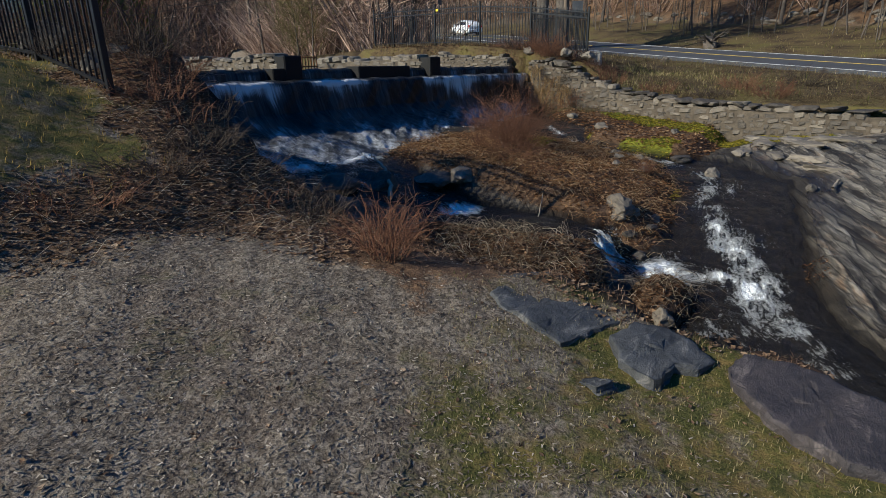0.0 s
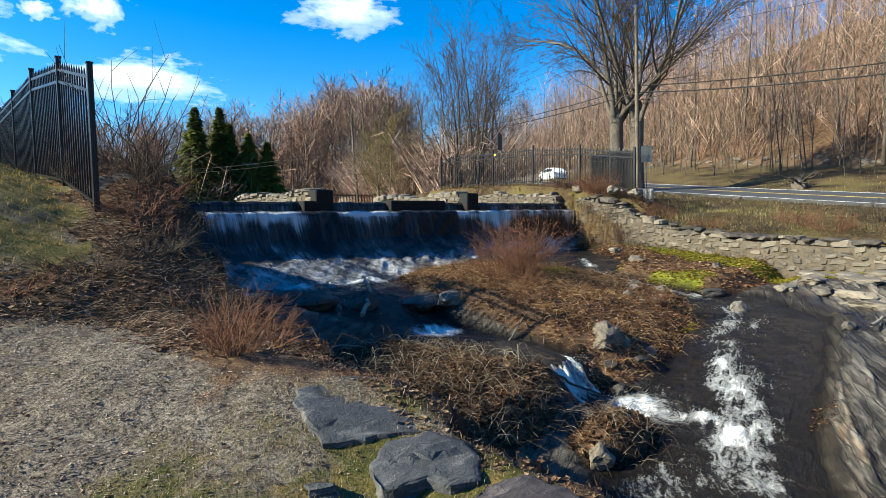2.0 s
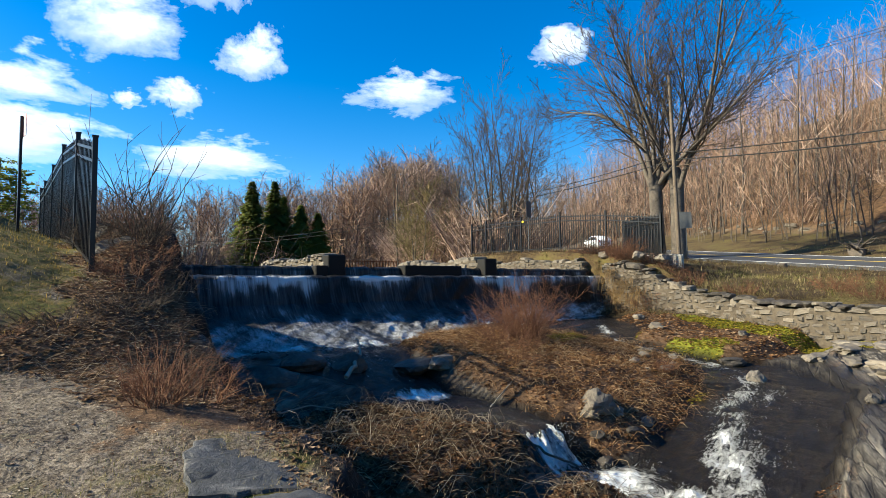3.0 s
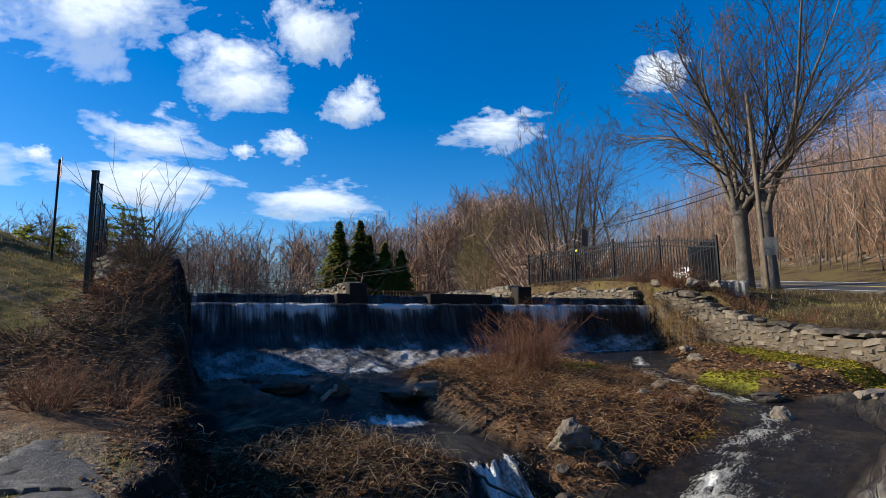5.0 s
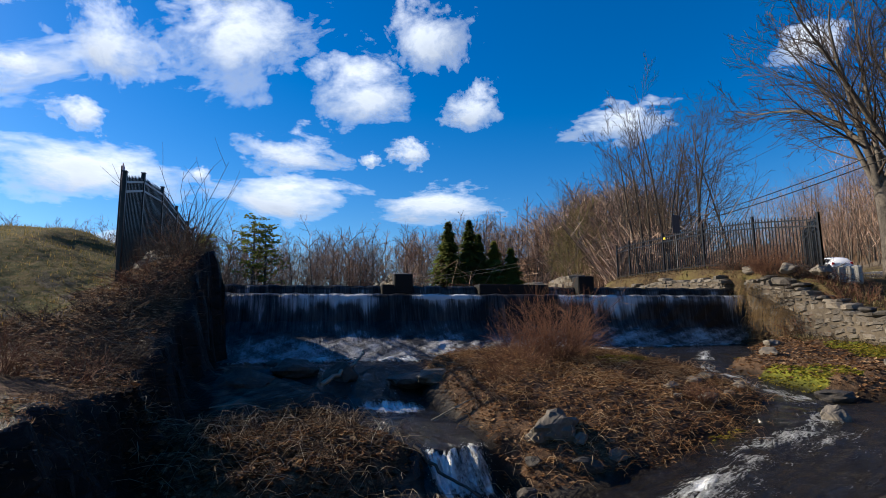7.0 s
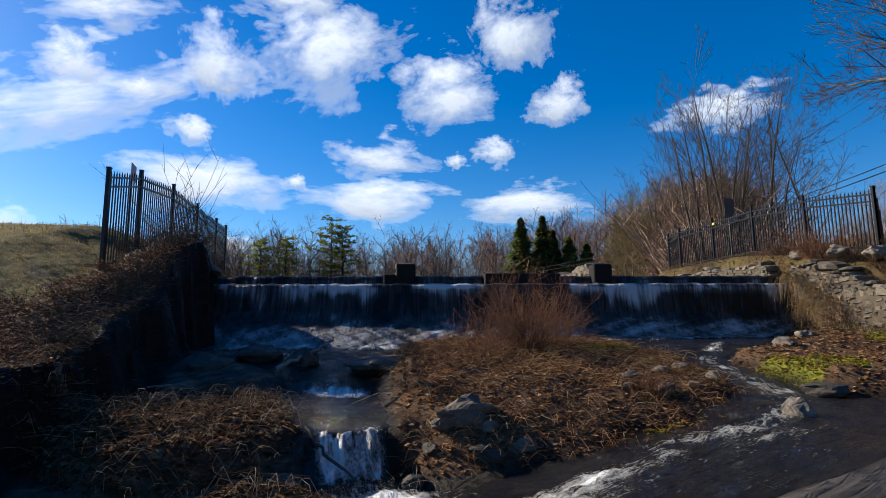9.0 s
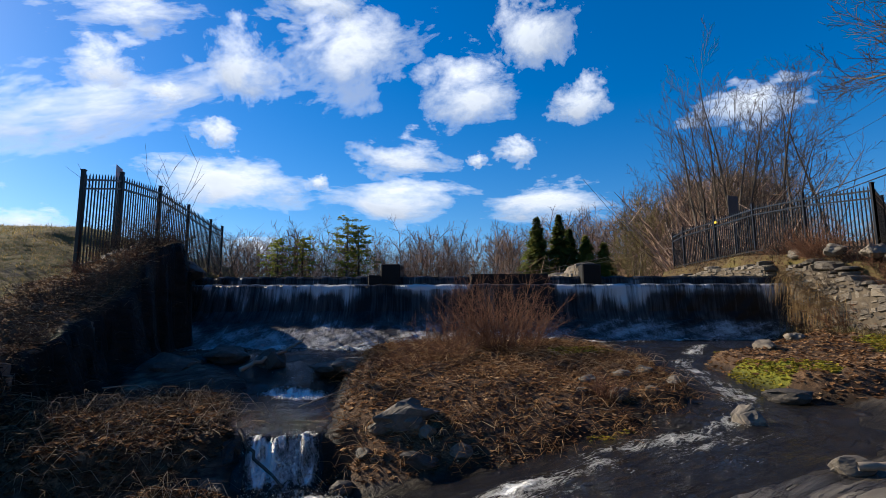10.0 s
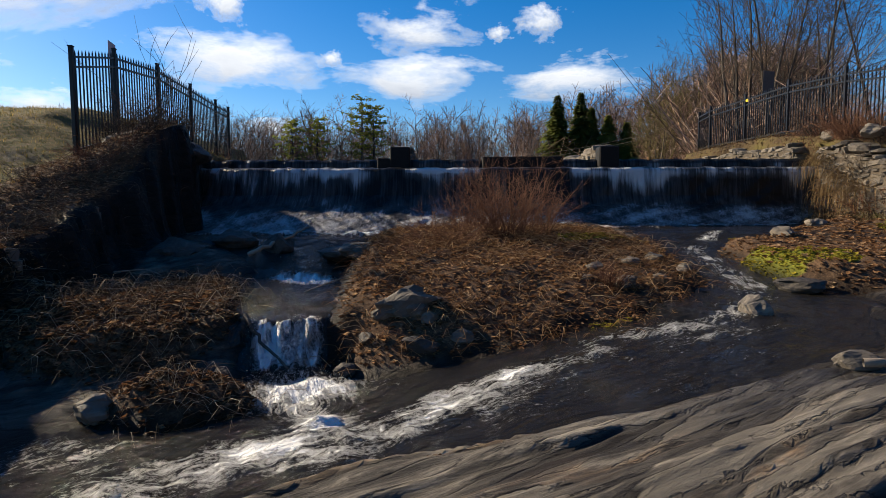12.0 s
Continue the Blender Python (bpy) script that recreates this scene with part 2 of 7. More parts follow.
def land(x, y):
    """The height of the ground."""
    x, y = np.asarray(x, float), np.asarray(y, float)
    w = water_level(x, y)
    za, wa, da, _ = along(x, y, LEFT_RUN)
    zb, wb, db, _ = along(x, y, RIGHT_RUN)
    inside = np.maximum(1 - (da / wa) ** 2, 1 - (db / wb) ** 2)
    bed = w - 0.02 - 0.16 * np.clip(inside, 0, 1) + 0.10 * np.clip(-inside, 0, 1.2)
    rough = 0.03 * wobble(x, y, 0.9, 1.0) + 0.02 * wobble(x, y, 0.33, 2.0) + 0.05 * wobble(x, y, 0.5, 4.0) * ss(5.2, 4.2, x)
    z = bed + rough
    dry = np.clip(np.minimum(da / wa, db / wb) - 1, 0, 1)
    # the leaf heap in the left channel
    heap = -0.60 - 0.10 * ss(4.4, 5.2, y) - 0.16 * ss(3.2, 2.6, y) + 0.05 * wobble(x, y, 0.8, 4.0)
    f = ss(1.0, 0.72, np.hypot((x - 5.55) / 1.75, (y - 3.55) / 1.45)) * ss(0.9, 1.25, da / wa)
    z = z * (1 - f) + np.maximum(heap, z) * f
    # a small leafy hump below the second fall
    f = ss(1.0, 0.35, np.hypot((x - 6.85) / 0.85, (y - 1.75) / 0.42))
    z = z + 0.26 * f
    # the island
    isl = np.interp(y, (2.2, 2.65, 3.1, 3.9, 5.0, 6.2, 7.6, 9.0), (-1.08, -0.95, -0.66, -0.32, -0.12, 0.02, 0.12, 0.1)) - 0.06 * ss(9.6, 12.4, x) + 0.05 * wobble(x, y, 1.4, 5.0)
    left = np.interp(y, (2.4, 3.2, 4.5, 5.6, 6.6, 8.2), (8.15, 8.0, 7.75, 7.7, 7.7, 9.2))
    right = np.interp(y, (2.2, 3.0, 4.0, 5.2, 6.5, 8.2), (11.3, 12.15, 12.5, 12.6, 12.4, 11.9))
    f = ss(left - 0.1, left + 0.5, x) * ss(right + 0.1, right - 0.45, x) * ss(2.25, 2.75, y) * ss(8.4, 7.6, y)
    z = z * (1 - f) + np.maximum(isl, z) * f
    # the leafy flat under the right wall
    flat = np.interp(y, (0.5, 2.2, 4.0, 6.0, 8.2), (-0.18, -0.2, -0.16, -0.02, 0.14)) + 0.10 * ss(15.5, 17.2, x) + 0.05 * wobble(x, y, 0.8, 7.0) + 0.03 * wobble(x, y, 0.31, 3.0)
    f = ss(13.1, 13.9, x) * ss(3.1, 3.7, y) * ss(0.8, 1.4, db / wb)
    z = z * (1 - f) + np.maximum(flat, z) * f
    # the sloping rock on the outer side of the bend
    edge = np.interp(x, (2.0, 5.5, 6.6, 7.6, 8.6, 9.6, 10.6, 12.0, 13.6, 14.6, 17.0), (-14.0, -2.0, -0.5, 0.12, 0.5, 0.66, 0.95, 1.35, 2.1, 2.7, 3.2))
    ridge = wobble(x * 0.6 + 0.8 * y, 2.2 * (y - 0.45 * x), 1.9, 3.0)
    fold = y - 0.42 * x + 0.10 * wobble(x, y, 2.3, 2.0)
    crest = 1 - 2 * np.abs(np.mod(fold / 0.62 + 0.25 * wobble(x, y, 3.1, 1.0), 1.0) - 0.32) - 0.2 + 0.5 * (1 - 2 * np.abs(np.mod(fold / 0.23 + 0.4 * wobble(x, y, 1.7, 6.0), 1.0) - 0.4))
    slab = 0.02 * crest * (0.6 + 0.5 * wobble(x, y, 1.5, 4.0)) - 1.12 + 0.115 * np.clip(x - 8.5, -1.0, 6.5) + 0.10 * np.clip(edge - y, 0, 4) + 0.035 * ridge
    f = ss(-0.1, 0.55, edge - y)
    z = z * (1 - f) + np.maximum(slab, bed - 0.05) * f
    # the left bank
    top = np.interp(y, (-30, -6, 0, 1, 3, 4.4, 5.2, 6.7, 8.0, 10.0, 14.0, 60.0), (-0.6, -0.35, -0.2, -0.12, 0.2, 0.38, 0.72, 1.34, 1.75, 2.0, 1.95, 2.6))
    top = top + ss(4.0, 8.0, y) * (0.29 + 0.22 * ss(8, 11, y)) * np.clip(2.4 - x, 0, 1.8) * ss(40.0, 24.0, y) + 0.05 * wobble(x, y, 2.7, 2.5) + 0.015 * wobble(x, y, 0.5, 6.0)
    top = top + 0.34 * ss(6.2, 7.4, y) * ss(9.6, 8.2, y) * ss(2.5, 3.3, x)
    top = top - 0.24 * ss(2.8, 3.9, x) * ss(1.7, 3.0, y) * ss(7.4, 6.0, y)
    e = bank_edge(y) + 0.12 * wobble(x * 0, y, 1.3, 1.0) + 0.09 * wobble(x, y, 0.55, 3.0) + 0.05 * wobble(x, y, 0.24, 5.0)
    drop = np.interp(y, (-4, 0, 1.5, 3, 9), (1.3, 0.9, 0.75, 0.5, 0.3))
    f = ss(0, 1, (x - e) / drop)
    z = np.where(y < 10.4, top * (1 - f) + z * f, top)
    # pond, right bank, road, hill
    pond = 0.9
    shore_r = np.interp(y, (10, 18, 24, 40, 70, 110), (18.05, 18.1, 19.0, 26.0, 44.0, 60.0))
    shore_l = np.interp(y, (10, 14, 22, 40, 70, 110), (3.3, 2.9, 0.5, -9.0, -22.0, -40.0))
    far = np.interp(x, (-60, 0, 40), (66.0, 70.0, 66.0))
    f = ss(-0.3, 0.3, x - shore_l) * ss(0.3, -0.3, x - shore_r) * ss(1.5, -1.5, y - far)
    z = np.where(y > 10.4, np.where((x > 10), np.maximum(z * 0, 1.9), z) * (1 - f) + pond * f, z)
    s = along(x, y, ROAD)
    beside = np.where(x > np.interp(y, [p[1] for p in ROAD], [p[0] for p in ROAD]), s[2], -s[2])
    wall_x = np.interp(y, (-6, 0, 2, 4, 8, 10, 18.0, 40.0), (17.2, 17.05, 17.25, 17.5, 18.1, 18.1, 18.15, 27.0))
    wall_z = np.interp(y, (-6, 0.5, 3.4, 5.0, 6.2, 7.2, 8.2, 10.5, 12.7, 17.2, 30.0, 60.0), (0.45, 0.5, 0.55, 0.62, 0.76, 1.0, 1.75, 2.2, 2.45, 2.5, 2.4, 2.6))
    k = np.clip((x - wall_x) / np.maximum(s[2] - 3.4 + (x - wall_x), 0.1), 0, 1)
    rise = wall_z + (s[0] - 0.06 - BANKED * 3.6 - wall_z) * (1 - (1 - k) ** np.where(y < 9, 4.0, 1.1)) + 0.06 * wobble(x, y, 3.1, 8.0) * ss(0, 2, x - wall_x) * ss(3.8, 6.0, s[2]) 
    hill = s[0] + np.where(beside > 3.8, 0.17 * np.clip(beside - 3.8, 0, 11) + 0.46 * np.clip(beside - 14, 0, 62) * (1 - 0.4 * ss(45, 110, y)) + 1.0 * wobble(x, y, 37.0, 1.5) * ss(12, 30, beside), 0)
    right_land = np.where(beside > 3.8, hill, np.where(beside > -3.8, s[0] - 0.14 + BANKED * beside, rise))
    f = ss(-0.02, 0.22, x - wall_x) * np.where(y > 10, ss(-0.25, 0.25, x - shore_r), 1.0)
    z = z * (1 - f) + right_land * f
    z = z + 0.05 * np.clip(y - 75, 0, 20) * ss(-40, 60, x) * (1 - ss(20, 60, beside))
    z = z + 0.16 * np.clip(y - 66, 0, 22) * ss(36, 58, x) * ss(-5, -12, beside)
    return z


def ground_z(x, y):
    return float(land(np.array([x]), np.array([y]))[0])


# ---- building tools ----
def quick_mesh(name, verts, faces, smooth=False):
    """A mesh from arrays of corners and of three- or four-cornered faces."""
    verts, faces = np.asarray(verts, np.float32), np.asarray(faces, np.int32)
    me = bpy.data.meshes.new(name)
    n, c = faces.shape
    me.vertices.add(len(verts))
    me.vertices.foreach_set("co", verts.ravel())
    me.loops.add(n * c)
    me.loops.foreach_set("vertex_index", faces.ravel())
    me.polygons.add(n)
    me.polygons.foreach_set("loop_start", np.arange(0, n * c, c, dtype=np.int32))
    me.polygons.foreach_set("use_smooth", np.full(n, smooth))
    me.update(calc_edges=True)
    me.validate()
    return me


def mesh_of(name, bm, smooth=False):
    me = bpy.data.meshes.new(name)
    for f in bm.faces:
        f.smooth = smooth
    bm.to_mesh(me)
    bm.free()
    return me


def part(name, me, material, parent=None, label="", at=None):
    """One mesh object, under a thing or a part, or at top level. me: a mesh or a bmesh."""
    if isinstance(me, bmesh.types.BMesh):
        me = mesh_of(name, me)
    if material and not me.materials:
        me.materials.append(material)
    ob = new(name, me)
    ob.parent = parent
    if at is not None:
        ob.matrix_basis = at
    return tagged(ob, label)


def thing(name, at, label, category, group="", kind=""):
    ob = new(name)
    ob.empty_display_size = 0.2
    ob.matrix_basis = at
    return tagged(ob, label, category, group, kind)


def box(bm, x0, x1, y0, y1, z0, z1, bevel=0.0):
    r = bmesh.ops.create_cube(bm, size=1.0, matrix=Matrix.Translation(((x0 + x1) / 2, (y0 + y1) / 2, (z0 + z1) / 2)) @ Matrix.Diagonal((x1 - x0, y1 - y0, z1 - z0, 1)))
    if bevel:
        edges = list({e for v in r["verts"] for e in v.link_edges})
        bmesh.ops.bevel(bm, geom=edges, offset=bevel, segments=1, affect="EDGES")
    return bm


def boulder(seed, sx, sy, sz, cuts=2, rough=0.22, flat=0.0):
    """An uneven, angular stone; its underside is sunk a little below its origin."""
    bm = bmesh.new()
    bmesh.ops.create_icosphere(bm, subdivisions=cuts, radius=1.0)
    rng = random.Random(seed)
    planes = [(Vector((rng.uniform(-1, 1), rng.uniform(-1, 1), rng.uniform(-0.4, 1))).normalized(), rng.uniform(0.55, 0.85)) for _ in range(7)]
    if flat:
        planes.append((Vector((rng.uniform(-0.1, 0.1), rng.uniform(-0.1, 0.1), 1)).normalized(), flat))
    off = Vector((seed * 3.7, seed * 1.9, seed * 0.7))
    for v in bm.verts:
        p = v.co.copy()
        for n, d in planes:
            over = p.dot(n) - d
            if over > 0:
                p -= n * over * 0.9
        p *= 1 + rough * noise.noise(p * 1.7 + off) + rough * 0.4 * noise.noise(p * 5 + off)
        v.co = Vector((p.x * sx, p.y * sy, p.z * sz))
    return bm


def tube(points, radii, sides):
    """Corners and four-cornered faces of a tapering tube along points."""
    points, radii = np.asarray(points, float), np.asarray(radii, float)
    d = np.gradient(points, axis=0)
    d /= np.linalg.norm(d, axis=1)[:, None] + 1e-9
    ref = np.array((0.31, 0.95, 0.05)) if abs(d[0, 2]) > 0.7 else np.array((0.05, 0.1, 1.0))
    a = np.cross(d, ref)
    a /= np.linalg.norm(a, axis=1)[:, None] + 1e-9
    b = np.cross(d, a)
    ang = np.arange(sides) * 2 * math.pi / sides
    v = points[:, None] + radii[:, None, None] * (a[:, None] * np.cos(ang)[None, :, None] + b[:, None] * np.sin(ang)[None, :, None])
    n = len(points)
    i, j = np.meshgrid(np.arange(n - 1), np.arange(sides), indexing="ij")
    k = (j + 1) % sides
    f = np.stack([i * sides + j, i * sides + k, (i + 1) * sides + k, (i + 1) * sides + j], -1).reshape(-1, 4)
    return v.reshape(-1, 3), f


def joined(pieces):
    """One array of corners and one of faces from many."""
    at, vs, fs = 0, [], []
    for v, f in pieces:
        vs.append(v)
        fs.append(f + at)
        at += len(v)
    return np.concatenate(vs), np.concatenate(fs)


def spread(v, f, mats):
    """Copies of one shape at many 4 x 4 poses, in one pair of arrays."""
    m = np.asarray(mats, float)
    out = np.einsum("nij,vj->nvi", m[:, :3, :3], v) + m[:, None, :3, 3]
    faces = f[None] + (np.arange(len(m)) * len(v))[:, None, None]
    return out.reshape(-1, 3), faces.reshape(-1, f.shape[1])


def poses(xyz, turn, size, tilt=None):
    """Arrays of 4 x 4 poses: places, turns about z, sizes, and an optional lean."""
    n = len(xyz)
    m = np.zeros((n, 4, 4))
    c, s = np.cos(turn), np.sin(turn)
    rz = np.zeros((n, 3, 3))
    rz[:, 0, 0], rz[:, 0, 1], rz[:, 1, 0], rz[:, 1, 1], rz[:, 2, 2] = c, -s, s, c, 1
    if tilt is not None:
        ct, st = np.cos(tilt), np.sin(tilt)
        rx = np.zeros((n, 3, 3))
        rx[:, 0, 0], rx[:, 1, 1], rx[:, 1, 2], rx[:, 2, 1], rx[:, 2, 2] = 1, ct, -st, st, ct
        rz = rz @ rx
    m[:, :3, :3] = rz * np.asarray(size)[:, None, None]
    m[:, :3, 3], m[:, 3, 3] = xyz, 1
    return m


def grow(seed, height, radius, counts, spreadness=0.85, fork=0.35, lean=0.05, upward=0.35, thin=0.5, reach=(0.6, 0.55, 0.5, 0.45)):
    """Branches of a bare tree: lists of (points, radii, level)."""
    rng = np.random.default_rng(seed)
    out = []

    def branch(p, d, length, r, level):
        n = (8, 6, 5, 4, 3)[min(level, 4)]
        pts, rad = [p], [r]
        for k in range(n):
            d = d + rng.normal(0, (0.05, 0.1, 0.12, 0.14, 0.16)[min(level, 4)], 3) + np.array((0, 0, upward * 0.16 * (level > 0)))
            d = d / np.linalg.norm(d)
            p = p + d * length / n
            pts.append(p)
            rad.append(max(r * (1 - (k + 1) / n * 0.86), 0.004))
        out.append((np.array(pts), np.array(rad), level))
        if level >= len(counts):
            return
        m = counts[level]
        turn = rng.uniform(0, 6.28)
        for k in range(m):
            s = (fork if level == 0 else 0.18) + (0.99 - (fork if level == 0 else 0.18)) * (k + rng.uniform(0.1, 0.9)) / m
            x = s * n
            i = min(int(x), n - 1)
            q = pts[i] + (pts[i + 1] - pts[i]) * (x - i)
            main = pts[i + 1] - pts[i]
            main = main / np.linalg.norm(main)
            turn += 2.4 + rng.uniform(-0.5, 0.5)
            side = np.cross(main, np.array((math.cos(turn), math.sin(turn), 0.13)))
            side = side / (np.linalg.norm(side) + 1e-9)
            a = rng.uniform(0.55, 1.0) * spreadness
            nd = main * math.cos(a) + side * math.sin(a)
            rr = np.interp(x, range(n + 1), rad)
            branch(q, nd / np.linalg.norm(nd), length * reach[min(level, len(reach) - 1)] * rng.uniform(0.65, 1.15) * (1.1 - 0.55 * s), max(rr * thin * rng.uniform(0.7, 1.1), 0.004), level + 1)

    branch(np.zeros(3), np.array((lean, lean * 0.5, 1.0)), height, radius, 0)
    return out


def tree_arrays(branches, split=2, keep=0.0):
    """Arrays of the trunk with its limbs, and of the crown's finer wood."""
    sides = (8, 6, 4, 3, 3)
    wood = [tube(p, np.maximum(r, keep), sides[min(l, 4)]) for p, r, l in branches if l < split]
    crown = [tube(p, np.maximum(r, keep), 3) for p, r, l in branches if l >= split]
    return joined(wood), joined(crown)


# ---- ground ----
def axis(lo, a, b, c, hi, step, coarse, grow_by=1.14):
    """Even fine steps from a to b, coarser even ones to c, widening steps out to lo and hi."""
    mid = list(np.arange(a, b, step)) + list(np.arange(b, c, coarse))
    left, right, d, p = [], [], step, a
    while p > lo:
        d *= grow_by
        p -= d
        left.append(p)
    d, p = coarse, mid[-1]
    while p < hi:
        d *= grow_by
        p += d
        right.append(p)
    return np.array(left[::-1] + mid + right)


def near_line(x, y, line, width):
    return ss(width, width * 0.5, along(x, y, line)[2])


def zones(x, y, z):
    """How far each kind of cover holds at a place, 0 to 1; wet also carries shade painted on the left bank's face."""
    e = bank_edge(y)
    w = water_level(x, y)
    bank = ss(0.15, -0.15, x - e) * (y < 60)
    n1, n2 = wobble(x, y, 3.3, 0.4), wobble(x, y, 1.1, 1.7)
    hill_grass = ss(4.3, 5.6, y + 0.4 * n1 - 0.25 * np.clip(x - 1.0, -4, 2)) * ss(2.9, 2.2, x + 0.3 * n2)
    low_grass = 0.8 * ss(2.3, 1.0, y + 0.45 * n1 + 0.3 * n2 - 0.2 * (x - 2)) * ss(0.9, 2.4, x + 0.3 * n2)
    grass = np.maximum(bank * np.clip(np.maximum(hill_grass * (1 + 0.4 * ss(5.6, 7.2, y)), low_grass), 0, 1.4), 1.4 * bank * ss(8.2, 10, y))
    leaf = bank * ss(3.5, 4.5, y + 0.5 * n1 + 0.45 * np.clip(x - 2.2, -1.5, 2)) * (1 - grass)
    island = ss(7.6, 8.1, x) * ss(12.7, 12.2, x) * ss(2.3, 2.6, y) * ss(8.4, 7.9, y)
    heap = np.maximum(ss(1.1, 0.85, np.hypot((x - 5.55) / 1.75, (y - 3.55) / 1.45)), ss(1.1, 0.8, np.hypot((x - 6.85) / 0.85, (y - 1.75) / 0.42)))
    flat = ss(12.95, 13.35, x) * ss(2.8, 3.3, y) * ss(17.6, 17.2, x) * ss(8.8, 8.4, y)
    lip = ss(-0.15, 0.1, x - e) * ss(0.85, 0.45, x - e) * ss(0.9, 0.3, y)
    edge_leaf = bank * ss(2.35, 2.95, x + 0.3 * n2) * ss(1.75, 2.3, y + 0.3 * n1)
    leaf = np.clip(np.maximum.reduce([leaf, island, heap, 0.9 * flat, lip, edge_leaf * (1 - grass)]), 0, 1)
    rock = ss(0.0, 0.25, x - e) * ss(17.2, 16.9, x) * (y < 10.4) * (1 - leaf)
    # Damp by the water; the second term paints shade on the left bank's face.
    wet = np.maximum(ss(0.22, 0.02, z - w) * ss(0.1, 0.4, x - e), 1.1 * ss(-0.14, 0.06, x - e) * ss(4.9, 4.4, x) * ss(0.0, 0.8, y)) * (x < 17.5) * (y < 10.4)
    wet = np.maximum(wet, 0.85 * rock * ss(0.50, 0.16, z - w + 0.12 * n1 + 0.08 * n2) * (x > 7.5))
    moss = np.maximum.reduce([near_line(x, y, [(17.2, 6.3, 0, 1), (16.55, 4.4, 0, 1), (16.4, 3.0, 0, 1), (16.3, 1.4, 0, 1)], 0.8 + 0.3 * n2),
                              near_line(x, y, [(13.35, 4.7, 0, 1), (13.55, 4.05, 0, 1), (13.95, 3.9, 0, 1)], 0.4 + 0.12 * n2), near_line(x, y, [(13.5, 6.0, 0, 1), (13.75, 5.95, 0, 1)], 0.2 + 0.05 * n2),
                              near_line(x, y, [(11.2, 6.0, 0, 1), (12.3, 6.3, 0, 1)], 0.3 + 0.15 * n2), near_line(x, y, [(10.9, 2.75, 0, 1), (11.6, 2.85, 0, 1)], 0.2 + 0.1 * n2)])
    s = along(x, y, ROAD)[2]
    east = np.where(x > np.interp(y, [p[1] for p in ROAD], [p[0] for p in ROAD]), s, -s)
    forest = np.maximum(ss(10, 18, east + 2 * n1), ss(60, 66, y))
    verge = ss(16.95, 17.3, x) * ss(60, 30, y) * (1 - forest)
    return dict(grass=grass, leaf=leaf, rock=rock, wet=np.clip(wet, 0, 1), moss=moss, verge=verge, forest=forest, bank=bank, edge=ss(-0.35, -0.05, x - e) * ss(0.55, 0.2, x - e), island=island, heap=heap, flat=flat, road=s)


